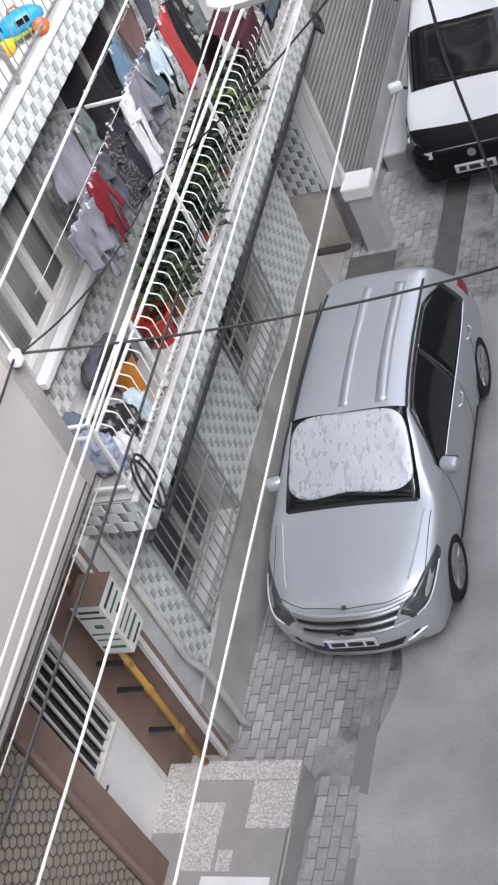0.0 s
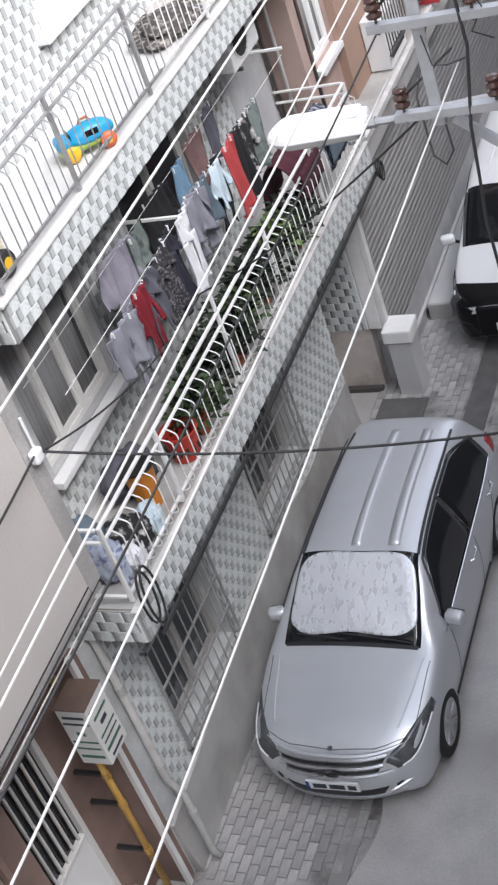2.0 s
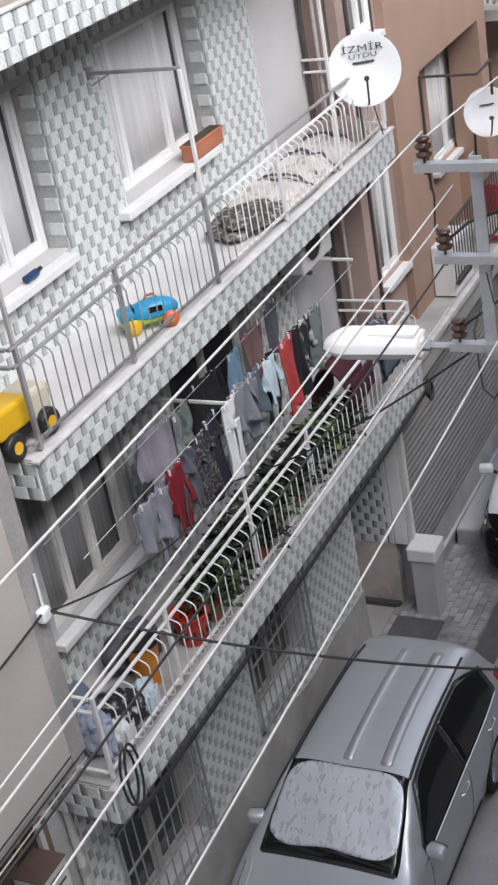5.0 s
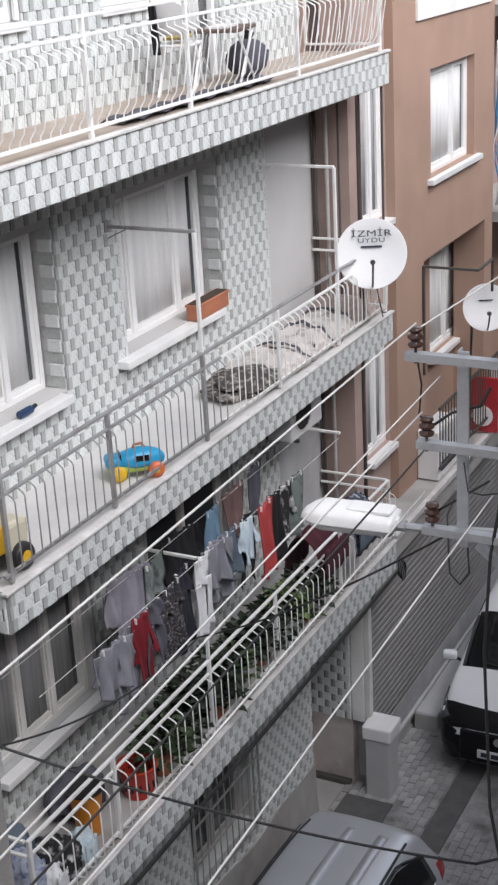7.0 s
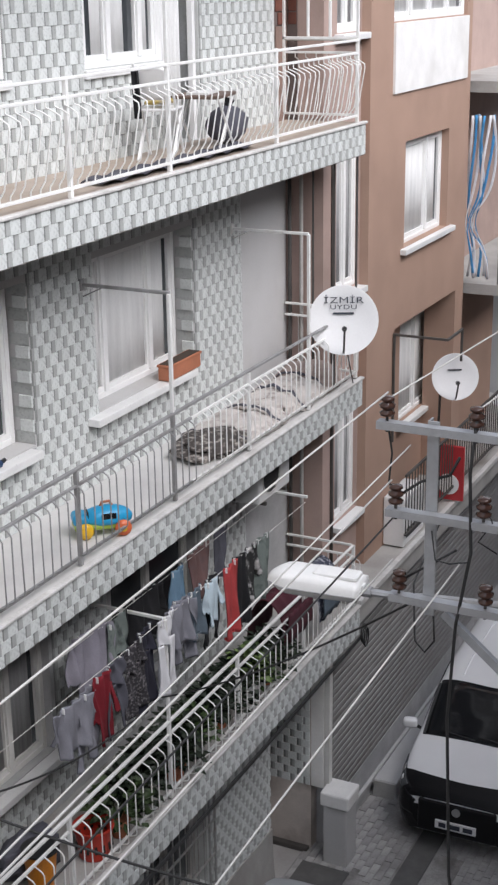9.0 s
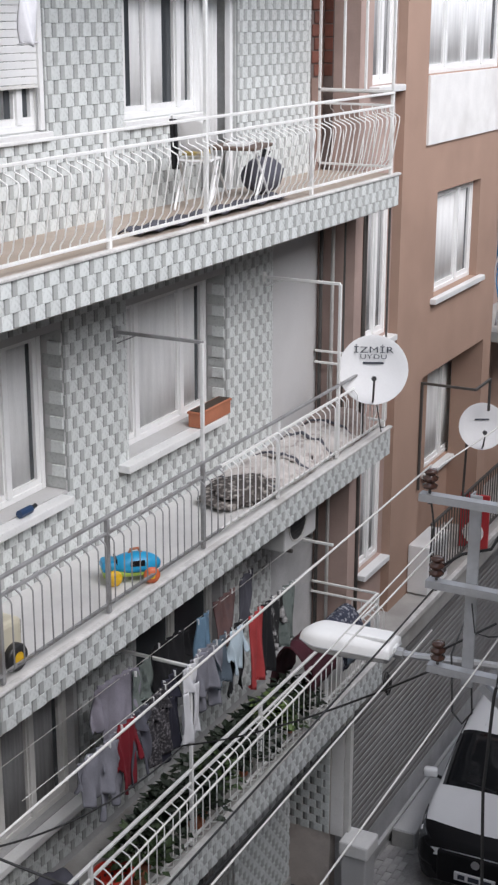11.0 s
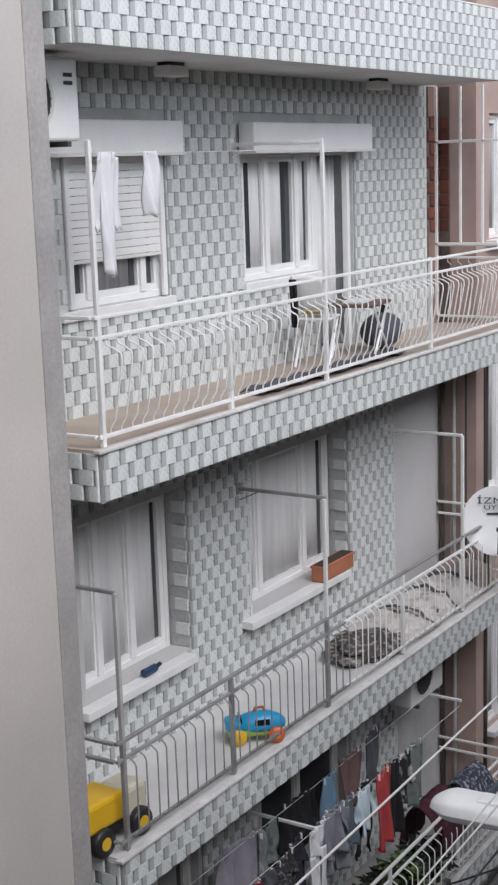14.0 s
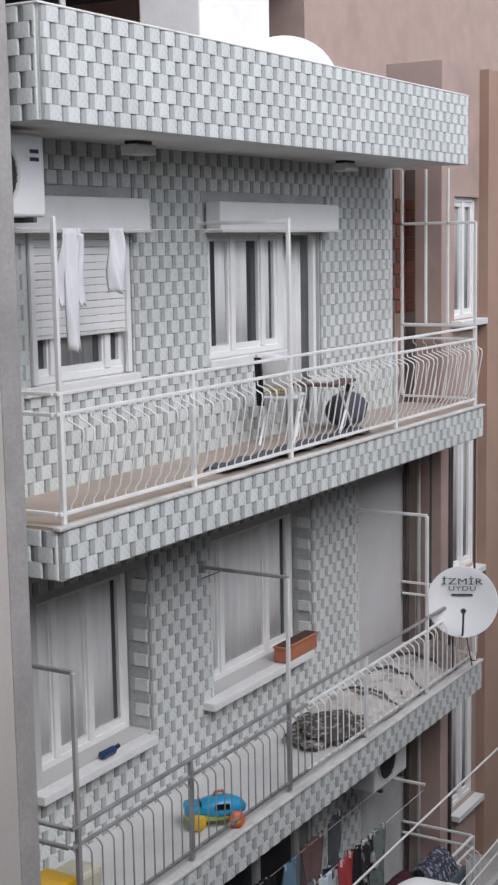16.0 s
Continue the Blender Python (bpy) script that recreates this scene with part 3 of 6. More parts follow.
def railing(zf, top, posts, m_left, m_right, split, label, two_rails=True, belly=0.12, step=0.118, y0=-7.14, y1=-0.07, drop=0.05, keep=0.9, hooked=False, rail_m=None):
    """Rails along the street and a return to the wall at the far end; posts are (y, height)."""
    X = 0.87
    rail = thing("balcony_railing", (0, 0, zf), label, "railing", "balcony railings")
    h_bal = top - 0.13 if two_rails else top
    for a, b, m in ((y0, split, m_left), (split, y1, m_right)):
        part("top_rail", bm_box(X - 0.016, X + 0.016, a, b, top - 0.014, top + 0.010, bevel=0.005), rail_m or m, rail)
        if two_rails:
            part("middle_rail", bm_box(X - 0.012, X + 0.012, a, b, h_bal - 0.012, h_bal + 0.012, bevel=0.004), m, rail)
        part("bottom_rail", bm_box(X - 0.012, X + 0.012, a, b, 0.075, 0.10, bevel=0.004), m, rail)
    for m in {m_left, m_right}:
        me = baluster_mesh(h_bal - 0.09, belly, 0.0062, m, "baluster", drop, keep, hooked)
        y = y0 + step
        while y < y1 - 0.03:
            if (m is m_left) == (y < split) or m_left is m_right:
                o = new("baluster", me)
                o.parent = rail
                o.location = (X, y, 0.09)
                o.rotation_euler = (radians(random.uniform(-0.8, 0.8)), 0, radians(random.uniform(-7, 7)))
            y += step
        if m is m_right:
            for k in range(1, 7):
                o = new("baluster", me)
                o.parent = rail
                o.location, o.rotation_euler = (X - k * 0.12, y1, 0.09), (0, 0, radians(90))
    for z in (top, h_bal, 0.09) if two_rails else (top, 0.09):
        part("return_rail", bm_box(0.02, X - 0.02, y1 - 0.015, y1 + 0.015, z - 0.012, z + 0.012, bevel=0.004), m_right, rail)
        part("return_rail", bm_box(0.02, X - 0.02, y0 - 0.015, y0 + 0.015, z - 0.012, z + 0.012, bevel=0.004), m_left, rail)
    for y, hgt in posts:
        part("post", bm_box(X - 0.017, X + 0.017, y - 0.017, y + 0.017, 0.02, top if hgt > 1 else hgt, bevel=0.004), m_left if y < split else m_right, rail)
        if hgt > 1:
            part("tall_post", bm_box(X - 0.015, X + 0.015, y - 0.015, y + 0.015, top + 0.016, hgt, bevel=0.004), WHITE_PAINT if y > -7 or m_left is WHITE_PAINT else PIPE_GREY, rail)
    return rail


rail_3 = railing(8.975, 0.85, [(-7.10, 1.94), (-5.58, 0.85), (-4.13, 1.95), (-2.10, 0.87), (-0.10, 1.94)], WHITE_PAINT, WHITE_PAINT, -2.1, "white-painted iron balcony railing with bellied bars", keep=0.55)
rail_2 = railing(6.185, 0.80, [(-7.07, 1.83), (-5.72, 0.78), (-4.22, 1.83), (-2.76, 0.78), (-1.36, 1.84), (-0.07, 0.80)], GREY_PAINT, WHITE_PAINT, -3.9, "iron balcony railing, part grey and part white, with hooked bars", belly=0.07, hooked=True, step=0.118, rail_m=GREY_PAINT)
rail_1 = railing(3.385, 0.80, [(-7.26, 0.8), (-6.1, 0.80), (-4.47, 1.80), (-3.1, 0.8), (-1.5, 0.8), (-0.07, 0.80)], WHITE_PAINT, WHITE_PAINT, -3.0, "white-painted iron balcony railing with hooked bars", belly=0.10, hooked=True, step=0.135, y0=-7.28)

# line brackets: pipe arms from the wall to tall posts
for z, y, m in ((8.02, -4.20, GREY_PAINT), (8.03, -1.36, WHITE_PAINT), (8.02, -7.07, GREY_PAINT), (5.19, -4.47, WHITE_PAINT), (10.90, -4.13, WHITE_PAINT), (5.25, -1.4, WHITE_PAINT)):
    b = thing("line_bracket", (0.0, y, z), "slim iron clothes-line bracket between wall and post", "bracket", "line brackets")
    part("arm", bm_box(0.026, 0.87, -0.014, 0.014, -0.014, 0.014, bevel=0.004), m, b)
    part("wall_plate", bm_box(0.0, 0.03, -0.03, 0.03, -0.05, 0.05, bevel=0.005), m, b)
    part("brace", bm_tube([(0.03, 0, -0.10), (0.22, 0, -0.012)], 0.006, n=6), m, b)
cage = thing("window_cage", (0, 0, 8.975), "white iron frame at the end of the balcony", "cage")
for a in (((0.02, 0.87, -0.115, -0.085, 1.92, 1.95)), (0.02, 0.87, -0.115, -0.085, 0.85, 0.88), (0.30, 0.325, -0.115, -0.085, 0.88, 2.5), (0.55, 0.575, -0.115, -0.085, 0.88, 2.5), (0.02, 0.05, -0.115, -0.085, 0.1, 2.5)):
    part("cage_bar", bm_box(*a, bevel=0.004), WHITE_PAINT, cage)

# red brick patch at the end of the third floor wall
patch = structure("brick_patch", bm_box(0.001, 0.010, -0.29, -0.005, 8.98, 11.48), MORTAR, "unplastered mortar ground", "wall")
bk = bpy.data.meshes.new("brick")
bm = bm_box(0, 0.016, 0, 0.205, 0, 0.122, bevel=0.008)
bm.to_mesh(bk)
bm.free()
bk.materials.append(BRICK)
part("plaster_patch", bm_box(0.010, 0.024, -0.27, -0.006, 8.99, 9.96), BROWN_DARK, patch, "brown cement render")
part("plaster_patch", bm_box(0.010, 0.022, -0.27, -0.006, 11.18, 11.47), BROWN_DARK, patch)
for r in range(9):
    for y in (-0.272, -0.06) if r % 2 else (-0.215,):
        o = new("brick", bk)
        o.parent = patch
        o.location = (0.010, y, 9.975 + r * 0.134)
        o.scale = (1, 0.24 if y > -0.1 else 1, 1)
side_patch = structure("brick_patch_side", bm_box(0.03, 0.14, 0.008, 0.019, 8.98, 11.48), MORTAR, "unplastered mortar ground", "wall")
for r in range(9):
    o = new("brick", bk)
    o.parent = side_patch
    o.location, o.rotation_euler, o.scale = (0.034, 0.008, 9.975 + r * 0.134), (0, 0, radians(-90)), (0.5, 0.48, 1)


# ---- far neighbour's windows and balcony ----
for z in (9.86, 7.0, 4.2):
    framed_window("window_pink_bay", 0.38, 1.09, z, z + (1.34 if z > 9 else 1.62 if z > 6 else 1.4), 0.39, "narrow white window in the pink bay", (0.5,), PVC, CURTAIN_DARK, sill=(0.30, 1.095, 0.56))
framed_window("window_brown_bay", 2.32, 4.0, 7.22, 8.52, 0.45, "white two-part window with net curtain", (0.64,), PVC, CURTAIN, sill=(2.20, 4.16, 0.63))
framed_window("window_brown_upper", 1.83, 4.62, 9.93, 11.3, 0.50, "wide white glazed balcony window", (0.25, 0.5, 0.75), PVC, CURTAIN)
framed_window("window_far_recess", 3.5, 5.0, 4.5, 5.95, 0.05, "white window behind a brown frame", (0.5,), PVC, CURTAIN, sill=(3.4, 5.1, 0.20))
far_rail = thing("far_balcony_railing", (0.90, 1.62, 3.60), "black iron balcony railing of upright bars", "railing")
for a in ((0, 7.0, 0.86, 0.89), (0, 7.0, 0.06, 0.085)):
    part("rail", bm_box(-0.015, 0.015, *a), STEEL_DARK, far_rail)
for k in range(64):
    part("bar", bm_tube([(0, 0.02 + k * 0.11, 0.07), (0, 0.02 + k * 0.11, 0.87)], 0.009, n=5), STEEL_DARK, far_rail)
frame_b = thing("awning_frame", (0.60, 1.98, 5.27), "dark brown iron frame around a far window", "frame")
for a in ((-0.045, 0.68, 0.0, 0.03, 0.9, 0.93), (0.65, 0.68, 0.03, 0.58, 0.9, 0.93), (0.65, 0.68, 0.58, 0.61, 0.50, 0.93), (-0.045, -0.015, 0.0, 0.03, -0.5, 0.9)):
    part("frame_bar", bm_box(*a, bevel=0.004), STEEL_DARK, frame_b)

# roller shutter on a low wall beside the entrance
shut = thing("roller_shutter", (0.60, -0.10, 0.60), "long grey roller shutter, closed, on a low wall", "shutter")
for k in range(26):
    bm = bmesh.new()
    sheet(bm, lambda u, v: (0.012 * math.sin(v * math.pi), u * 9.0, k * 0.094 + v * 0.09), 1, 5, (-0.02, 0, 0))
    part("slat", bm, SHUTTER, shut, smooth=True)
part("guide_rail", bm_box(-0.035, 0.04, -0.10, -0.005, 0.0, 2.42, bevel=0.01), PVC_OLD, shut, "pale metal guide rail")
jamb = structure("wall_jamb", bm_box(0.392, 0.56, -0.205, -0.03, 0.92, 3.015, bevel=0.012), WHITE_PLASTER, "whitewashed masonry jamb", "wall")
structure("wall_shutter_base", bm_box(-0.1, 0.605, -0.02, 9.0, -0.1, 0.595), PLASTER, "smooth grey wall under the shutter", "wall")
structure("wall_shutter_back", bm_box(-0.1, 0.55, -0.02, 9.0, 0.60, 3.05), PLASTER, "wall behind the shutter", "wall")
for x in (0.35, 0.60, 0.86):
    pole = thing("support_pole", (x, -0.05, 6.19), "slim dark steel pole between two balconies", "pole", "support poles")
    part("tube", bm_tube([(0, 0, 0), (0, 0, 2.48)], 0.013), STEEL_DARK, pole)
    part("foot", bm_box(-0.03, 0.03, -0.03, 0.03, 0, 0.012), STEEL_DARK, pole)


# ---- vehicles: a lofted shell, and panels laid on it ----
class Shell:
    """Half-sections from sill (v=0) to the middle of the top (v=1) at stations along the length (u forward)."""

    def __init__(self, table):
        self.us = np.array([r[0] for r in table])
        self.k = np.array([[(r[1], r[2]), (r[3], r[4]), (r[5], r[6]), (r[7], r[8]), (0.0, r[9])] for r in table], float)

    def section(self, u):
        us = self.us
        i = int(np.clip(np.searchsorted(-us, -u) - 1, 0, len(us) - 2))
        t = float((u - us[i]) / (us[i + 1] - us[i]))
        p0, p1, p2, p3 = (self.k[int(np.clip(j, 0, len(us) - 1))] for j in (i - 1, i, i + 1, i + 2))
        h = us[i + 1] - us[i]
        m1 = (p2 - p0) / (us[i + 1] - us[max(i - 1, 0)]) * h * 0.8
        m2 = (p3 - p1) / (us[min(i + 2, len(us) - 1)] - us[i]) * h * 0.8
        return (2 * t**3 - 3 * t**2 + 1) * p1 + (t**3 - 2 * t**2 + t) * m1 + (-2 * t**3 + 3 * t**2) * p2 + (t**3 - t**2) * m2

    def at(self, u, v, side=1):
        """v: 0 sill, 0.25 widest, 0.5 belt, 0.75 roof edge, 1 middle."""
        s = self.section(u)
        mirrored = np.array([-s[3][0], s[3][1]])
        x = min(max(v, 0.0), 1.0) * 4
        i = min(int(x), 3)
        t = x - i
        p1, p2 = s[i], s[i + 1]
        p0 = s[i - 1] if i else s[0] - (s[1] - s[0]) * 0.3
        p3 = s[i + 2] if i < 3 else mirrored
        tension = 0.55 if i == 2 else 0.85
        m1, m2 = (p2 - p0) * 0.5 * tension, (p3 - p1) * 0.5 * tension
        w, z = (2 * t**3 - 3 * t**2 + 1) * p1 + (t**3 - 2 * t**2 + t) * m1 + (-2 * t**3 + 3 * t**2) * p2 + (t**3 - t**2) * m2
        return Vector((side * w, -u, z))

    def normal(self, u, v, side=1):
        e = 0.004
        a = self.at(u + e, v, side) - self.at(u - e, v, side)
        b = self.at(u, min(v + e, 1), side) - self.at(u, v - e, side)
        n = a.cross(b)
        n.normalize()
        c = self.at(u, v, side) - Vector((0, -u, 0.6))
        return n if n.dot(c) > 0 else -n

    def body(self, nu=64, nv=14):
        bm = bmesh.new()
        rings = []
        for i in range(nu + 1):
            u = self.us[0] + (self.us[-1] - self.us[0]) * i / nu
            ring = [bm.verts.new(self.at(u, j / nv)) for j in range(nv + 1)]
            ring += [bm.verts.new(self.at(u, j / nv, -1)) for j in range(nv - 1, -1, -1)]
            rings.append(ring)
        n = len(rings[0])
        for a, b in zip(rings, rings[1:]):
            for k in range(n):
                bm.faces.new((a[k], a[(k + 1) % n], b[(k + 1) % n], b[k]))
        bm.faces.new(rings[0])
        bm.faces.new(rings[-1][::-1])
        bmesh.ops.recalc_face_normals(bm, faces=bm.faces)
        return bm

    def panel(self, outline, lift=0.004, thick=0.012, n=14, m=8):
        """outline(a, b) -> (u, v, side) for a, b in 0..1: a shell that lies on the body."""
        bm = bmesh.new()

        def p(a, b, off):
            u, v, side = outline(a, b)
            if v > 1:
                v, side = 2 - v, -side
            return self.at(u, v, side) + self.normal(u, v, side) * off
        g = [[[bm.verts.new(p(i / n, j / m, off)) for j in range(m + 1)] for i in range(n + 1)] for off in (lift, lift - thick)]
        for i in range(n):
            for j in range(m):
                for s in (0, 1):
                    bm.faces.new((g[s][i][j], g[s][i + 1][j], g[s][i + 1][j + 1], g[s][i][j + 1]))
        rim = [(i, 0) for i in range(n)] + [(n, j) for j in range(m)] + [(i, m) for i in range(n, 0, -1)] + [(0, j) for j in range(m, 0, -1)]
        for a, b in zip(rim, rim[1:] + rim[:1]):
            bm.faces.new((g[0][a[0]][a[1]], g[1][a[0]][a[1]], g[1][b[0]][b[1]], g[0][b[0]][b[1]]))
        return bm

    def line(self, pts, r, lift=0.002, steps=10):
        out = []
        for a, b in zip(pts, pts[1:]):
            for k in range(steps):
                f = k / steps
                u, v = a[0] + (b[0] - a[0]) * f, a[1] + (b[1] - a[1]) * f
                sd = a[2]
                if v > 1:
                    v, sd = 2 - v, -sd
                out.append(self.at(u, v, sd) + self.normal(u, v, sd) * lift)
        return bm_tube(out, r, n=6)


def cut_arches(ob, centres, radius, half):
    """Cuts wheel arches through the shell and keeps the result as its mesh."""
    bm = bmesh.new()
    for u, z in centres:
        for s in (-1, 1):
            bm2 = bmesh.ops.create_cone(bm, cap_ends=True, segments=40, radius1=radius, radius2=radius, depth=0.34)
            bmesh.ops.transform(bm, matrix=Matrix.Translation((s * (half - 0.10), -u, z)) @ pose(0, 0, 0, 0, 90, 0), verts=bm2["verts"])
    me = bpy.data.meshes.new("cutter")
    bm.to_mesh(me)
    bm.free()
    cutter = new("cutter", me)
    md = ob.modifiers.new("arches", "BOOLEAN")
    md.operation, md.solver, md.object = "DIFFERENCE", "EXACT", cutter
    out = bpy.data.meshes.new_from_object(ob.evaluated_get(bpy.context.evaluated_depsgraph_get()))
    mats = list(ob.data.materials)
    ob.modifiers.clear()
    ob.data = out
    out.materials.clear()
    for m in mats:
        out.materials.append(m)
    bpy.data.objects.remove(cutter)


def wheel(parent, x, y, r, side, spokes):
    w = part("wheel", lathe(bmesh.new(), [(r * 0.68, -0.10), (r * 0.90, -0.105), (r, -0.085), (r, 0.085), (r * 0.90, 0.105), (r * 0.68, 0.10), (r * 0.66, 0.06), (r * 0.66, -0.06), (r * 0.68, -0.10)], 36, axis="x"), RUBBER, parent, "black tyre", smooth=True)
    w.location = (x, y, r)
    bm = lathe(bmesh.new(), [(r * 0.62, 0.075), (r * 0.685, 0.10), (r * 0.685, 0.03), (r * 0.60, 0.02), (0.0, 0.02)], 36, axis="x")
    for k in range(spokes):
        a = 2 * math.pi * k / spokes
        for da in (-0.13, 0.13):
            c0, c1 = Vector((0.075, 0.03 * math.cos(a), 0.03 * math.sin(a))), Vector((0.085, r * 0.64 * math.cos(a + da), r * 0.64 * math.sin(a + da)))
            tube(bm, [c0, c1], [0.022, 0.016], n=6)
    lathe(bm, [(0.001, 0.095), (0.035, 0.092), (0.045, 0.07), (0.045, 0.03)], 16, axis="x")
    rim = part("rim", bm, ALLOY, w, "silver alloy rim")
    disc = part("brake_disc", lathe(bmesh.new(), [(r * 0.6, 0.0), (r * 0.6, 0.015), (0.0, 0.015)], 24, axis="x"), BLACK_PLASTIC, w)
    if side < 0:
        rim.rotation_euler = disc.rotation_euler = (0, 0, math.pi)


def mirror_part(parent, x, y, z, side, m, name="mirror"):
    o = part(name, box(bmesh.new(), -0.095, 0.095, -0.075, 0.045, -0.065, 0.065, bevel=0.035), m, parent, "wing mirror housing", smooth=True)
    o.location, o.rotation_euler = (x, y, z), (0, 0, radians(-14 * side))
    part("glass", bm_box(-0.07, 0.07, 0.046, 0.050, -0.045, 0.045, bevel=0.01), GLASS, o)
    part("foot", bm_tube([(-side * 0.06, 0, -0.04), (-side * 0.14, 0.03, -0.10)], 0.022), BLACK_PLASTIC, o)


def seams(shell, parent, lines, m=BLACK_TRIM, r=0.004):
    for pts in lines:
        for s in (1, -1):
            part("door_seam", shell.line([(u, v, s) for u, v in pts], r, lift=0.0), m, parent)


# silver hatchback: u from the front axle, forward positive
CAR = Shell([
    (0.800, 0.30, 0.30, 0.42, 0.44, 0.42, 0.58, 0.28, 0.655, 0.67),
    (0.745, 0.56, 0.22, 0.66, 0.44, 0.64, 0.62, 0.42, 0.72, 0.745),
    (0.640, 0.76, 0.20, 0.81, 0.46, 0.76, 0.68, 0.54, 0.785, 0.815),
    (0.420, 0.82, 0.20, 0.865, 0.50, 0.82, 0.76, 0.60, 0.86, 0.885),
    (0.100, 0.84, 0.19, 0.885, 0.52, 0.85, 0.85, 0.63, 0.925, 0.95),
    (-0.120, 0.84, 0.19, 0.89, 0.53, 0.86, 0.90, 0.66, 0.975, 1.00),
    (-0.300, 0.84, 0.19, 0.89, 0.53, 0.86, 0.93, 0.71, 1.01, 1.045),
    (-0.680, 0.84, 0.19, 0.89, 0.54, 0.86, 0.95, 0.675, 1.23, 1.275),
    (-1.080, 0.84, 0.19, 0.89, 0.54, 0.86, 0.965, 0.615, 1.445, 1.49),
    (-1.800, 0.84, 0.19, 0.89, 0.55, 0.86, 0.98, 0.585, 1.50, 1.555),
    (-2.500, 0.84, 0.19, 0.89, 0.56, 0.86, 1.00, 0.575, 1.485, 1.54),
    (-3.000, 0.83, 0.20, 0.885, 0.57, 0.84, 1.02, 0.555, 1.43, 1.485),
    (-3.220, 0.81, 0.21, 0.87, 0.58, 0.81, 1.03, 0.55, 1.36, 1.41),
    (-3.400, 0.77, 0.23, 0.83, 0.56, 0.76, 0.99, 0.54, 1.12, 1.15),
    (-3.500, 0.68, 0.27, 0.74, 0.52, 0.68, 0.86, 0.48, 0.95, 0.97),
])
car = thing("car", (1.60, -5.83, 0.0), "silver five-door hatchback with a foil sunshade behind the windscreen", "car", turn=0.3)
body = part("body", CAR.body(90, 20), SILVER, car, "metallic silver bodywork", smooth=True)
cut_arches(body, ((0.0, 0.33), (-2.70, 0.33)), 0.355, 0.88)
part("underbody", bm_box(-0.72, 0.72, -0.62, 3.35, 0.16, 0.60, bevel=0.05), BLACK_PLASTIC, car)
for u in (0.0, -2.70):
    for s in (1, -1):
        wheel(car, s * 0.79, -u, 0.33, s, 8)
WS = lambda a, b: (lerp(-0.29, -1.085, b), lerp(0.765, 1.235, a), 1)
part("windscreen", CAR.panel(WS, 0.003, 0.02), CAR_GLASS, car, "dark windscreen", smooth=True)
def foil_outline(a, b):
    ra, rb = abs(2 * a - 1) ** 7, abs(2 * b - 1) ** 7
    u = lerp(-0.385 - 0.05 * ra + 0.012 * math.sin(a * 9), -1.068 + 0.05 * ra, b)
    return u, lerp(0.780 + 0.030 * rb, 1.220 - 0.030 * rb, a), 1


shade = part("sunshade", CAR.panel(foil_outline, 0.014, 0.006, 48, 30), FOIL, car, "crinkled silver foil sunshade", smooth=True)
for v in shade.data.vertices:
    v.co += v.normal * (0.006 * noise.noise(v.co * 4) + 0.0012 * noise.noise(Vector((v.co.x * 14, v.co.y * 5, v.co.z * 3))) + 0.010 * max(0.0, noise.noise(v.co * 2.3 + Vector((3, 1, 0)))))
for a0, a1 in ((0.80, 1.06), (1.02, 1.20)):
    part("wiper", CAR.line([(-0.325, a0, 1), (-0.385, a1, 1)], 0.009, 0.016), BLACK_PLASTIC, car)
part("cowl", CAR.panel(lambda a, b: (lerp(-0.270, -0.308, b), lerp(0.775, 1.225, a), 1), 0.006, 0.02, 24, 3), BLACK_PLASTIC, car)
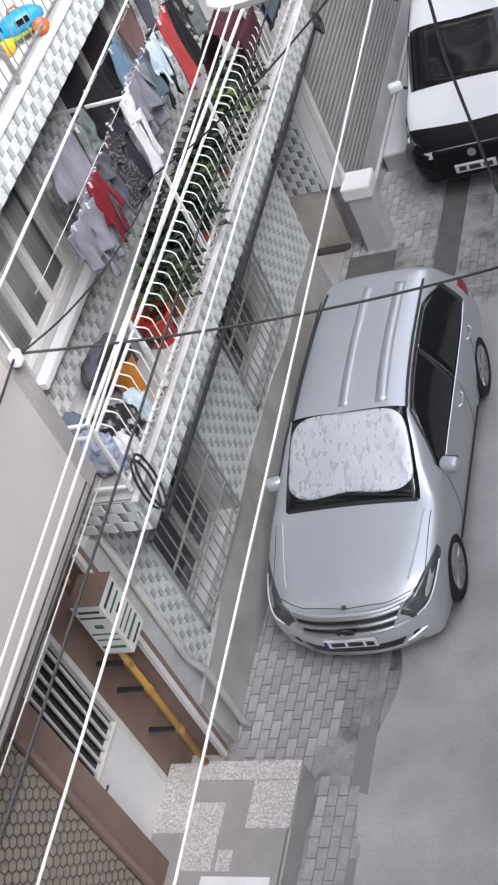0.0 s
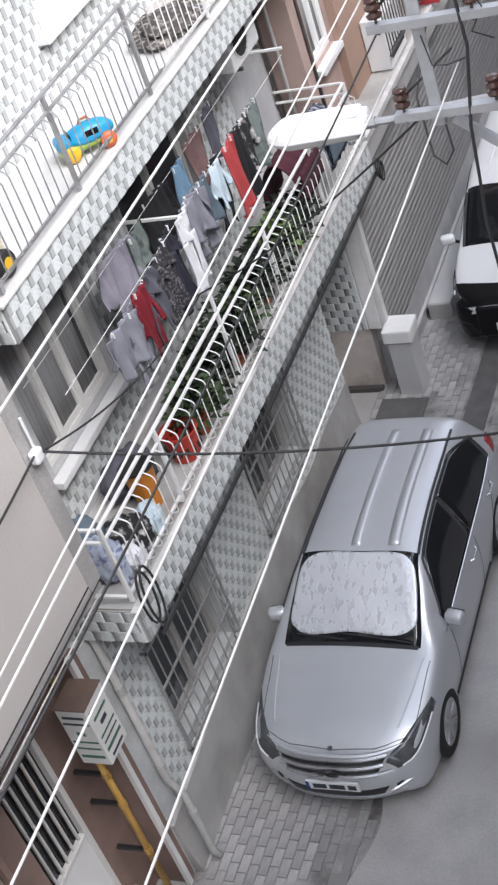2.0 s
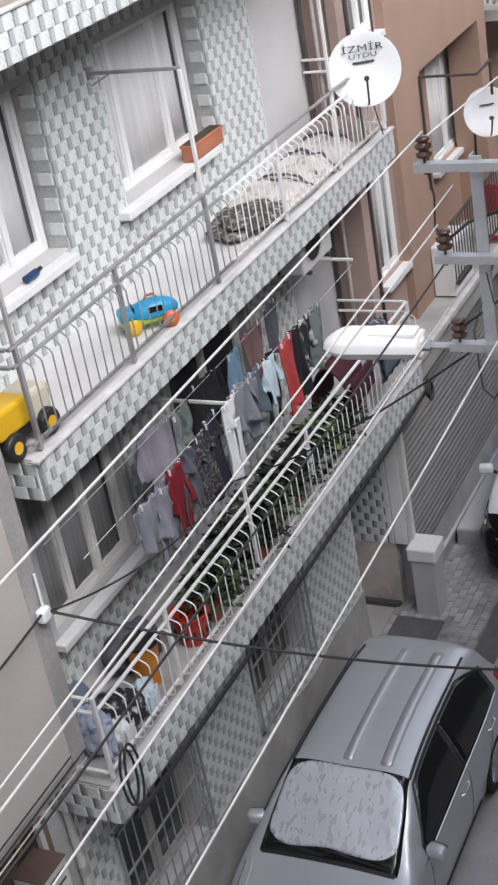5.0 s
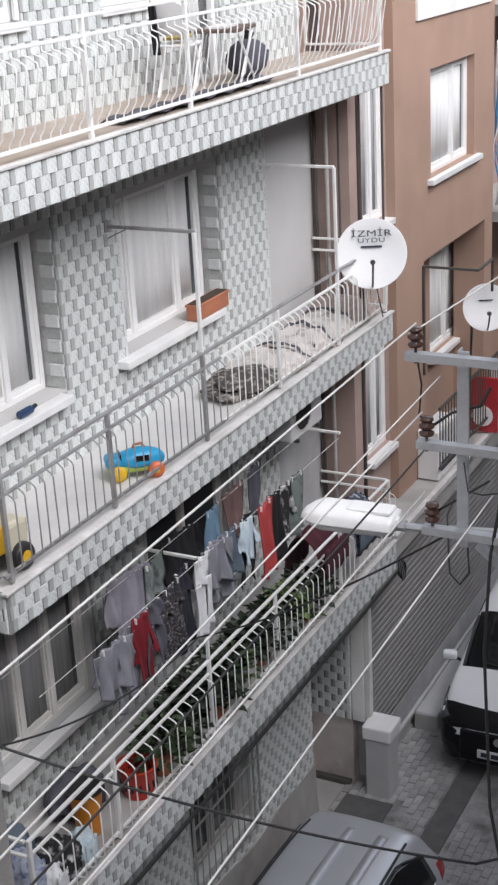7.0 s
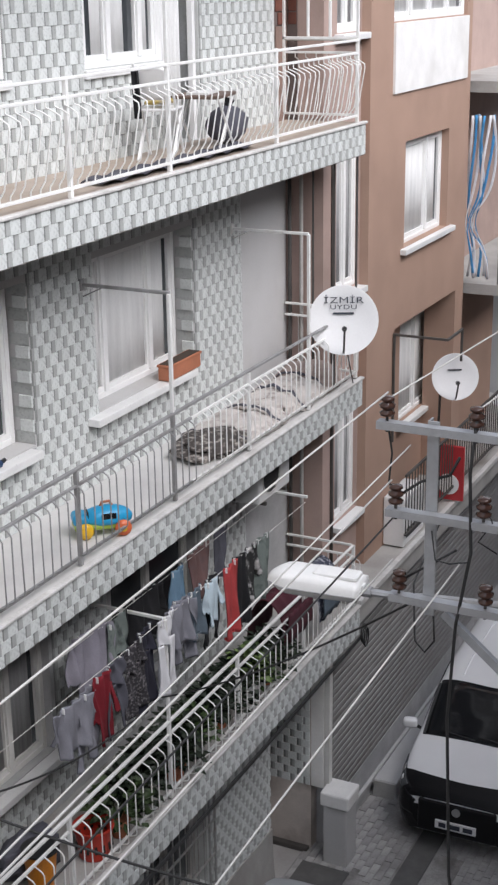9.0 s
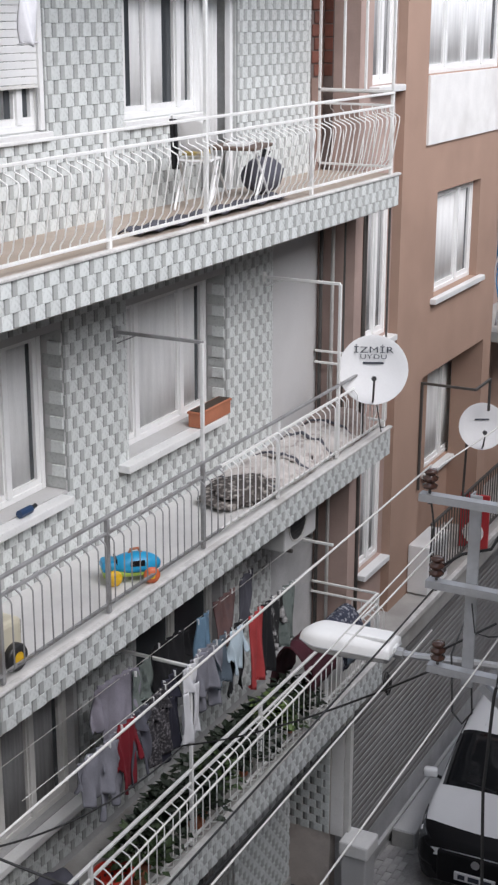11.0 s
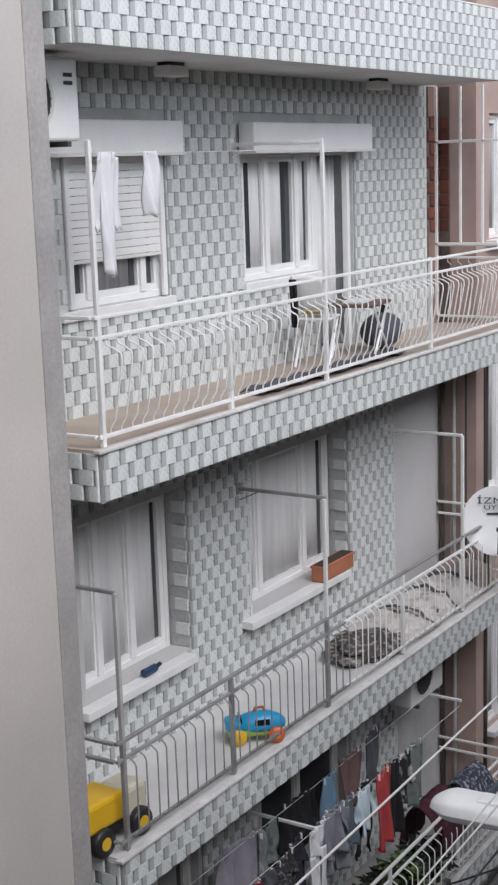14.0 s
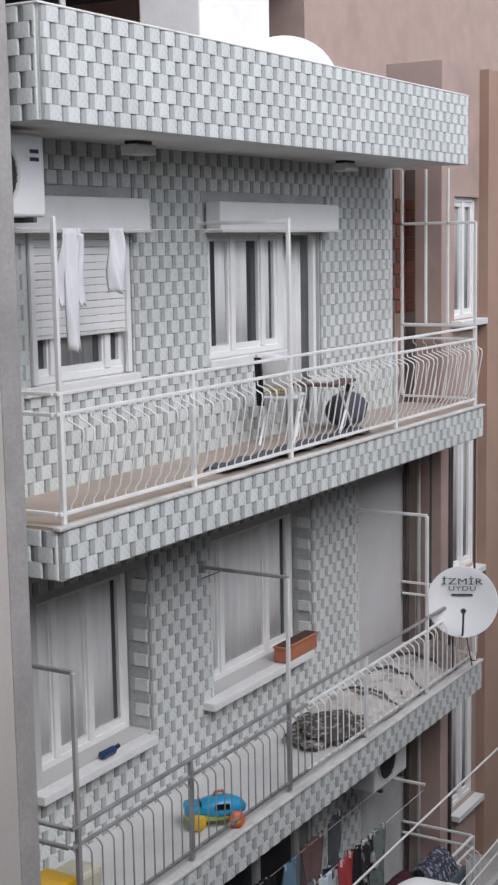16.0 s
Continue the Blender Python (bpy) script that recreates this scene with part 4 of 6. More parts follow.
for s in (1, -1):
    part("side_window", CAR.panel(lambda a, b: (lerp(-0.66, -1.865, a), lerp(0.512, lerp(0.60, 0.735, min(a * 2.6, 1)), b), s), 0.004, 0.02), CAR_GLASS, car, "dark front side glass", smooth=True)
    part("side_window", CAR.panel(lambda a, b: (lerp(-1.875, -3.02, a), lerp(0.512, lerp(0.735, 0.66, max(a * 2 - 1, 0)), b), s), 0.004, 0.02), CAR_GLASS, car, "dark rear side glass", smooth=True)
    part("window_trim", CAR.line([(-0.55, 0.508, s), (-3.05, 0.510, s)], 0.009, 0.004, 30), CHROME, car, "chrome waistline trim")
    part("window_trim", CAR.line([(-0.66, 0.60, s), (-1.05, 0.74, s), (-2.5, 0.742, s), (-3.05, 0.64, s)], 0.012, 0.004, 16), BLACK_TRIM, car)
    part("roof_seam", CAR.line([(-1.08, 0.765, s), (-3.0, 0.765, s)], 0.014, 0.002, 30), BLACK_PLASTIC, car, "black roof strip")
    hl = part("headlight", CAR.panel(lambda a, b: (lerp(0.76, 0.14, a), lerp(0.46 - 0.02 * a, lerp(0.68, 0.52, a ** 1.5), b), s), 0.004, 0.02, 16, 6), LENS, car, "clear headlight", smooth=True)
    part("reflector", CAR.panel(lambda a, b: (lerp(0.62, 0.42, a) - 0.06 * (2 * b - 1) ** 2, lerp(0.50, 0.565, b), s), 0.006, 0.004, 8, 6), GALVANISED, hl)
    part("light_strip", CAR.line([(0.74, 0.475, s), (0.20, 0.455, s)], 0.010, 0.006), PVC, hl)
    tl = part("tail_light", CAR.panel(lambda a, b: (lerp(-3.16, -3.44, a), lerp(0.44, 0.56, b), s), 0.004, 0.02), RED_LENS, car, "red tail light", smooth=True)
    part("sill_strip", CAR.line([(-0.42, 0.055, s), (-2.28, 0.055, s)], 0.016, 0.002, 20), BLACK_PLASTIC, car)
    mirror_part(car, s * (0.95 if s > 0 else 0.87), 0.68, 1.04, s, SILVER)
    for u in (-1.68, -2.62):
        h = part("door_handle", bm_tube([Vector((0, -0.10, 0)), Vector((s * 0.028, -0.07, 0)), Vector((s * 0.028, 0.07, 0.003)), Vector((0, 0.10, 0.003))], 0.013), CHROME, car, "bright door handle")
        h.location = CAR.at(u, 0.435, s)
seams(CAR, car, [[(-0.62, 0.10), (-0.66, 0.5)], [(-1.87, 0.08), (-1.87, 0.51)], [(-2.38, 0.14), (-2.75, 0.5)]])
part("bonnet_seam", CAR.line([(0.53, 0.60, 1), (0.70, 0.80, 1), (0.735, 1.0, 1), (0.70, 1.2, 1), (0.53, 1.40, 1)], 0.004, 0.0), BLACK_TRIM, car)
for s in (1, -1):
    part("bonnet_seam", CAR.line([(0.53, 0.60, s), (-0.24, 0.63, s)], 0.004, 0.0, 14), BLACK_TRIM, car)


for v0, rr in ((0.868, 0.012), (1.02, 0.012)):
    part("roof_rib", CAR.panel(lambda a, b: (lerp(-1.15, -2.9, a), v0 + 0.022 * (b - 0.5) * 2, 1), 0.004 + rr * 0.5, 0.03, 30, 2), SILVER, car, smooth=True)
for v0 in (0.70, 1.30):
    part("bonnet_crease", CAR.line([(0.50, v0 + (0.03 if v0 < 1 else -0.03), 1), (0.1, v0, 1), (-0.22, v0, 1)], 0.012, -0.007, 14), SILVER, car, smooth=True)


def nose_y(x, z):
    """The front face in plan and profile: forward edge at height z."""
    return -0.905 + 0.10 * max(0.0, (z - 0.52) / 0.24) ** 1.3 + 0.05 * max(0.0, (0.40 - z) / 0.2) ** 2 + 0.32 * (abs(x) / 0.80) ** 2.8


def nose_sheet(x0, x1, z0, z1, lift, taper=0.0, n=28, m=8):
    def f(u, v):
        z = lerp(z0, z1, v)
        k = 1 - taper * (1 - v)
        x = lerp(x0, x1, u) * k
        return (x, nose_y(x, z) - lift, z)
    return sheet(bmesh.new(), f, n, m, (0, 0.02, 0))


part("front_bumper", nose_sheet(-0.80, 0.80, 0.22, 0.585, 0.0), SILVER, car, "silver front bumper", smooth=True)
part("nose_panel", nose_sheet(-0.66, 0.66, 0.58, 0.765, 0.001), SILVER, car, smooth=True)
grille = part("grille", nose_sheet(-0.53, 0.53, 0.555, 0.735, 0.006, 0.22), BLACK_PLASTIC, car, "black grille with silver bars", smooth=True)
for z, k in ((0.585, 0.84), (0.660, 0.93), (0.735, 1.0)):
    part("grille_bar", bm_tube([(0.53 * k * t / 12, nose_y(0.53 * k * t / 12, z) - 0.014, z) for t in range(-12, 13)], 0.022, n=6), ALLOY, grille, "silver grille bar")
badge = part("badge", lathe(bmesh.new(), [(0.0, -0.02), (0.098, -0.02), (0.102, 0.0), (0.085, 0.010), (0.0, 0.010)], 28, axis="y"), BLACK_PLASTIC, grille, "round dark badge")
badge.matrix_basis = Matrix.Translation((0, -0.932, 0.655)) @ pose(0, 0, 0, 180 + 28, 0, 0)
for k in range(3):
    a = math.pi / 2 + k * 2 * math.pi / 3
    part("badge_ray", bm_tube([(0, -0.014, 0), (0.090 * math.cos(a), -0.014, 0.090 * math.sin(a))], [0.020, 0.007], n=5), CHROME, grille).matrix_basis = Matrix.Translation((0, -0.935, 0.655)) @ pose(0, 0, 0, 28, 0, 0)
part("bonnet_badge", lathe(bmesh.new(), [(0.0, 0.0), (0.028, 0.0), (0.026, 0.006), (0.0, 0.007)], 18), CHROME, car).location = (0, -0.735, 0.778)
part("bumper_grille", nose_sheet(-0.50, 0.50, 0.315, 0.40, 0.006, 0.12), BLACK_PLASTIC, car, "black lower intake")
part("bumper_lip", nose_sheet(-0.62, 0.62, 0.245, 0.275, 0.014), ALLOY, car, "silver lower lip")
for s in (1, -1):
    part("corner_intake", sheet(bmesh.new(), lambda u, v: (s * lerp(0.56, 0.78, u), nose_y(lerp(0.56, 0.78, u), 0.40) - 0.006, lerp(0.33, 0.40, v) + 0.05 * u), 10, 4, (0, 0.02, 0)), BLACK_PLASTIC, car, "dark corner intake")
    part("running_light", bm_tube([(s * lerp(0.50, 0.795, t / 8), nose_y(lerp(0.50, 0.795, t / 8), 0.36) - 0.014, 0.34 + 0.09 * t / 8) for t in range(9)], 0.017, n=6), CHROME, car, "bright running light strip")
plate = part("number_plate", bm_box(-0.26, 0.26, -0.935, -0.905, 0.425, 0.535, bevel=0.006), PLATE, car, "white number plate")
part("plate_band", bm_box(-0.258, -0.225, -0.938, -0.9345, 0.429, 0.531), mat("plate_blue", (0.03, 0.06, 0.25), 0.5, bump=0.0), plate)
for a, b in ((-0.19, -0.06), (-0.03, 0.12), (0.15, 0.23)):
    part("plate_bar", bm_box(a, b, -0.938, -0.9345, 0.450, 0.510), INK, plate, "dark plain bar")

# white delivery van with black lower front
VAN_BLACK = mat("van_black", (0.008, 0.008, 0.009), 0.40, vary=0.1, bump=0.0)
VAN_BLACK.node_tree.nodes["Principled BSDF"].inputs["Specular IOR Level"].default_value = 0.2
VAN = Shell([
    (0.720, 0.40, 0.30, 0.55, 0.45, 0.55, 0.66, 0.40, 0.74, 0.76),
    (0.650, 0.62, 0.24, 0.72, 0.46, 0.70, 0.72, 0.52, 0.83, 0.85),
    (0.500, 0.76, 0.22, 0.81, 0.48, 0.78, 0.80, 0.60, 0.91, 0.93),
    (0.150, 0.80, 0.21, 0.85, 0.52, 0.82, 0.93, 0.66, 1.00, 1.02),
    (-0.150, 0.80, 0.21, 0.855, 0.54, 0.83, 1.00, 0.72, 1.08, 1.11),
    (-0.500, 0.80, 0.21, 0.86, 0.54, 0.83, 1.02, 0.70, 1.40, 1.43),
    (-0.760, 0.80, 0.21, 0.86, 0.54, 0.83, 1.03, 0.68, 1.60, 1.64),
    (-1.200, 0.80, 0.21, 0.86, 0.55, 0.835, 1.05, 0.68, 1.70, 1.735),
    (-2.200, 0.80, 0.21, 0.86, 0.56, 0.835, 1.06, 0.69, 1.72, 1.755),
    (-2.950, 0.80, 0.23, 0.855, 0.56, 0.83, 1.06, 0.69, 1.69, 1.725),
    (-3.150, 0.78, 0.26, 0.83, 0.56, 0.80, 1.05, 0.66, 1.60, 1.63),
])


def build_van(at, turn, label, paint):
    van = thing("van", at, label, "van", "parked vans", turn=turn)
    b = part("body", VAN.body(80, 18), paint, van, "white bodywork", smooth=True)
    cut_arches(b, ((0.0, 0.32), (-2.51, 0.32)), 0.35, 0.85)
    part("underbody", bm_box(-0.7, 0.7, -0.5, 3.0, 0.17, 0.6, bevel=0.05), BLACK_PLASTIC, van)
    for u in (0.0, -2.51):
        for s in (1, -1):
            wheel(van, s * 0.76, -u, 0.305, s, 6)
    part("windscreen", VAN.panel(lambda a, b: (lerp(-0.17, -0.745, b), lerp(0.755, 1.245, a), 1), 0.004, 0.02), CAR_GLASS, van, "dark windscreen", smooth=True)
    part("bumper", VAN.panel(lambda a, b: (lerp(0.715, 0.20, abs(2 * a - 1) ** 1.7), lerp(0.02, 0.46, b), 1 if a > 0.5 else -1), 0.012, 0.03, 40, 8), VAN_BLACK, van, "black plastic bumper")
    part("nose", VAN.panel(lambda a, b: (lerp(0.722, 0.46 - 0.17 * abs(2 * a - 1) ** 5 + 0.05 * math.cos(math.pi * min(abs(2 * a - 1) * 1.3, 1.0)), b) - 0.10 * abs(2 * a - 1) ** 3 * (1 - b), lerp(0.40, 1.60, a), 1), 0.012, 0.03, 44, 10), VAN_BLACK, van, "black grille panel")
    part("front_face", bm_box(-0.50, 0.50, -0.755, -0.68, 0.30, 0.74, bevel=0.03), VAN_BLACK, van)
    part("emblem", lathe(bmesh.new(), [(0.0, 0.0), (0.055, 0.0), (0.05, 0.02), (0.0, 0.022)], 24, axis="y", at=(0, -0.775, 0.66)), ALLOY, van, "round silver emblem")
    pl = part("number_plate", bm_box(-0.26, 0.26, -0.785, -0.755, 0.40, 0.51, bevel=0.005), PLATE, van, "white number plate")
    for a0, b0 in ((-0.21, -0.12), (-0.08, 0.06), (0.10, 0.22)):
        part("plate_bar", bm_box(a0, b0, -0.789, -0.7845, 0.425, 0.488), INK, pl, "dark plain bar")
    for s in (1, -1):
        hl = part("headlight", VAN.panel(lambda a, b: (lerp(0.60, 0.22, a), lerp(0.45, lerp(0.62, 0.53, a), b), s), 0.018, 0.03, 14, 6), LENS, van, "clear headlight in a black surround", smooth=True)
        part("reflector", VAN.panel(lambda a, b: (lerp(0.42, 0.32, a) - 0.02 * (2 * b - 1) ** 2, lerp(0.51, 0.57, b), s), 0.026, 0.006, 6, 4), CHROME, hl)
        part("indicator", VAN.panel(lambda a, b: (lerp(0.52, 0.46, a), lerp(0.52, 0.56, b), s), 0.026, 0.006, 6, 4), PVC, hl)
        part("corner_cladding", VAN.panel(lambda a, b: (lerp(0.719, 0.34, a), lerp(0.28, 0.56, b), s), 0.015, 0.03, 16, 8), VAN_BLACK, van, "black front corner cladding", smooth=True)
        part("light_surround", VAN.panel(lambda a, b: (lerp(0.66, 0.12, a), lerp(0.42, lerp(0.66, 0.50, a), b), s), 0.013, 0.03, 14, 6), VAN_BLACK, van, "black headlight surround", smooth=True)
        part("side_window", VAN.panel(lambda a, b: (lerp(-0.42, -1.25, a), lerp(0.515, lerp(0.62, 0.73, min(a * 2.2, 1)), b), s), 0.004, 0.02), CAR_GLASS, van, "dark cab side glass", smooth=True)
        part("pillar_trim", VAN.line([(-0.17, 0.745, s), (-0.76, 0.752, s)], 0.022, 0.002), BLACK_PLASTIC, van)
        part("side_moulding", VAN.panel(lambda a, b: (lerp(-0.5, -2.0, a), lerp(0.10, 0.17, b), s), 0.006, 0.012, 16, 3), BLACK_PLASTIC, van)
        mirror_part(van, s * 0.97, 0.34, 1.13, s, paint)
        part("roof_rib", VAN.line([(-0.85, 0.86, s), (-2.9, 0.86, s)], 0.010, 0.0, 20), paint, van)
        part("wiper", VAN.line([(-0.19, 0.80 if s > 0 else 0.98, s), (-0.23, 0.97 if s > 0 else 0.85, s)], 0.009, 0.014), BLACK_PLASTIC, van)
    seams(VAN, van, [[(-0.30, 0.12), (-0.34, 0.5)], [(-1.32, 0.1), (-1.32, 0.72)], [(-2.05, 0.1), (-2.05, 0.70)]])
    part("bonnet_seam", VAN.line([(0.60, 0.66, 1), (0.63, 1.0, 1), (0.60, 1.34, 1)], 0.005, 0.0), BLACK_TRIM, van)
    return van


build_van((2.08, 1.12, 0.0), 1.0, "white delivery van with a black bumper, parked facing out", VAN_WHITE)
build_van((3.0, 9.2, 0.0), 2.0, "white van parked further down the street", VAN_WHITE)


# ---- street furniture, wires and lamp ----
def wire(name, a, b, r, m, label, sag=0.02, category="cable", n=24, group="street wires"):
    a, b = Vector(a), Vector(b)
    pts = [a.lerp(b, k / n) - Vector((0, 0, sag * 4 * (k / n) * (1 - k / n))) for k in range(n + 1)]
    w = part(name, bm_tube(pts, r, n=7), m, smooth=True)
    return tagged(w, label, category, group)


bracket = thing("wire_bracket", (4.88, -9.40, 8.20), "galvanised steel bracket with three crossarms and brown insulators", "wire bracket")
part("upright", bm_box(-0.022, 0.022, -0.004, 0.004, 0.0, 0.765), GALVANISED, bracket)
part("upright_flange", bm_box(-0.022, -0.016, 0.004, 0.045, 0.0, 0.765), GALVANISED, bracket)
for z, x0 in ((0.75, -0.205), (0.415, -0.165), (0.075, -0.145)):
    arm = part("crossarm", bm_box(x0, 1.6, -0.045, -0.006, z - 0.004, z + 0.004), GALVANISED, bracket, "steel angle crossarm")
    part("flange", bm_box(x0, 1.6, -0.0475, -0.0455, z - 0.026, z + 0.004), GALVANISED, arm)
    for x in (x0 + 0.035, x0 + 0.37):
        ins = part("insulator", lathe(bmesh.new(), [(0.014, 0.0), (0.026, 0.004), (0.029, 0.014), (0.017, 0.022), (0.017, 0.027), (0.028, 0.034), (0.030, 0.044), (0.018, 0.052), (0.018, 0.057), (0.026, 0.062), (0.024, 0.072), (0.0, 0.076)], 18), CERAMIC, bracket, "brown glazed insulator", smooth=True)
        ins.location = (x, -0.025, z + 0.022)
        part("pin", bm_tube([(0, 0, -0.06), (0, 0, 0.01)], 0.006), STEEL_DARK, ins)
part("strut", bm_box(-0.016, 0.016, -0.012, 0.012, 0, 1.9), GALVANISED, bracket, "diagonal steel strut").matrix_basis = Matrix.Translation((0.06, 0.0, 0.02)) @ pose(0, 0, 0, 0, 130, 0)
part("wall_bar", bm_box(1.55, 1.60, -0.04, 0.04, -1.4, 1.0), GALVANISED, bracket)
part("wall_bar", bm_box(1.60, 3.35, -0.03, 0.03, -0.4, -0.36), GALVANISED, bracket)
for k, (pts, r) in enumerate((
        ([(0.17, -0.04, 0.80), (0.15, -0.03, 0.60), (0.17, -0.05, 0.3), (0.12, -0.04, 0.0), (0.10, -0.04, -0.4), (0.13, -0.04, -1.1), (0.4, -0.2, -2.2)], 0.007),
        ([(-0.17, -0.03, 0.78), (-0.15, -0.02, 0.63), (-0.16, -0.02, 0.52), (-0.13, -0.02, 0.44)], 0.004),
        ([(-0.13, -0.02, 0.46), (-0.05, 0.02, 0.52), (0.06, 0.02, 0.56), (0.10, 0, 0.64)], 0.006),
        ([(-0.12, -0.02, 0.12), (0.0, 0.02, 0.20), (0.10, 0.0, 0.28)], 0.005),
        ([(0.01, -0.02, 0.35), (0.03, -0.03, 0.24), (0.08, -0.02, 0.23), (0.16, -0.02, 0.25)], 0.003),
        ([(0.02, 0, 0.0), (0.03, -0.01, -0.10), (-0.01, 0, -0.16), (-0.05, 0, -0.12), (-0.13, 0.2, 0.02), (-0.22, 0.8, 0.05)], 0.004),
        ([(0.20, -0.02, 0.5), (0.24, -0.03, 0.42), (0.19, -0.03, 0.34), (0.26, -0.02, 0.30)], 0.003))):
    part("jumper_cable", bm_tube(pts, r, n=6), CABLE, bracket, "black jumper cable", smooth=True)

wire("overhead_wire", (4.71, -9.42, 9.06), (4.72, -19, 8.865), 0.0036, WIRE_WHITE, "pale overhead wire strung along the street", 0.0)
wire("overhead_wire", (4.73, -9.42, 8.725), (4.72, -19, 8.318), 0.0036, WIRE_WHITE, "pale overhead wire strung along the street", 0.0)
wire("overhead_wire", (4.80, -9.42, 8.87), (4.78, -19, 8.38), 0.0028, WIRE_WHITE, "thin pale overhead wire", 0.0)
wire("overhead_wire", (4.74, -9.42, 8.41), (4.72, -19, 8.154), 0.0036, WIRE_WHITE, "pale overhead wire strung along the street", 0.0)
wire("overhead_wire", (4.71, -9.42, 9.035), (5.6, 30, 9.4), 0.0032, WIRE_WHITE, "pale overhead wire running on down the street", 0.5)
wire("overhead_wire", (5.05, -9.42, 9.035), (6.0, 30, 9.4), 0.0032, WIRE_WHITE, "pale overhead wire running on down the street", 0.5)
wire("overhead_wire", (5.0, -9.42, 8.435), (5.0, -19, 8.015), 0.0034, WIRE_WHITE, "pale overhead wire strung along the street", 0.0)
wire("service_cable", (4.74, -9.40, 8.58), (4.66, -19, 8.45), 0.0035, CABLE, "black twisted service cable under the wires", 0.10)
wire("service_cable", (1.25, -7.93, 5.52), (4.0, -6.46, 4.36), 0.010, CABLE, "black service cable slung across the street", 0.10)
wire("service_cable", (4.0, -6.46, 4.36), (7.52, -4.57, 5.14), 0.010, CABLE, "black service cable slung across the street", 0.0)
wire("service_cable", (1.25, -7.93, 5.52), (2.6, -14.0, 6.9), 0.009, CABLE, "black service cable running back over the street", 0.15)
wire("service_cable", (1.25, -7.93, 5.50), (0.92, -4.7, 4.55), 0.008, CABLE, "black cable running to the balcony", 0.16)
wire("service_cable", (0.92, -4.7, 4.55), (4.2, -7.65, 7.36), 0.007, CABLE, "black cable rising to the street lamp", 0.08)
clamp = thing("cable_clamp", (1.215, -7.95, 5.50), "white cable clamp on a wall corner", "clamp")
part("clamp_body", bm_box(0, 0.07, -0.05, 0.05, -0.05, 0.05, bevel=0.02), PVC, clamp)
part("clamp_bar", bm_tube([(0.03, 0.02, 0.05), (0.03, 0.02, 0.30)], 0.010), PVC, clamp)

lamp = thing("street_lamp", (3.70, -7.70, 7.40), "white cobra-head street lamp on a steel arm", "street lamp", turn=3)


def lamp_head(u, v, low):
    a, t = v * math.pi, u
    w = 0.118 * (math.sin(min(t * 2.8 + 0.30, 1.0) * math.pi / 2)) * (1 - 0.10 * t)
    h = (0.088 if not low else 0.065) * math.sin(min(t * 3.2 + 0.25, 1) * math.pi / 2) * (1 - 0.45 * max(0.0, t - 0.55))
    return (-0.27 + 0.52 * t, w * math.cos(a), (h * max(math.sin(a), 0.0) ** 0.5 if not low else -h * max(math.sin(a), 0.0) ** 0.8))


def grid_mesh(fn, nu, nv):
    bm = bmesh.new()
    g = [[bm.verts.new(fn(i / nu, j / nv)) for j in range(nv + 1)] for i in range(nu + 1)]
    for i in range(nu):
        for j in range(nv):
            bm.faces.new((g[i][j], g[i + 1][j], g[i + 1][j + 1], g[i][j + 1]))
    bm.faces.new(g[0])
    bm.faces.new(g[-1][::-1])
    return bm


part("cover", grid_mesh(lambda u, v: lamp_head(u, v, False), 20, 14), LAMP_WHITE, lamp, "white plastic cover", smooth=True)
part("diffuser", grid_mesh(lambda u, v: Vector(lamp_head(u, v, True)) * 0.93 - Vector((0.005, 0, 0.006)), 20, 14), mat("lamp_lens", (0.45, 0.45, 0.43), 0.2, vary=0.05, bump=0.0), lamp, "milky lens", smooth=True)
part("seam", grid_mesh(lambda u, v: (-0.275 + 0.53 * u, 0.124 * math.cos(v * math.pi * 2) * math.sin(min(u * 2.8 + 0.30, 1) * math.pi / 2) * (1 - 0.10 * u), 0.008 * math.sin(v * math.pi * 2)), 16, 12), GALVANISED, lamp)
part("arm", bm_tube([(0.22, 0, 0.0), (0.38, 0, 0.0), (0.60, 0, 0.02), (1.3, -0.3, 0.20), (4.55, -0.75, 0.36)], 0.021), GALVANISED, lamp, "steel lamp arm")
part("collar", bm_tube([(0.20, 0, 0), (0.30, 0, 0)], 0.032), GALVANISED, lamp)
part("cover_ridge", bm_box(-0.02, 0.235, -0.062, 0.062, 0.066, 0.092, bevel=0.02), LAMP_WHITE, lamp, "raised rear lid")
part("latch", bm_box(0.235, 0.262, -0.03, 0.03, 0.0, 0.04, bevel=0.008), LAMP_WHITE, lamp)


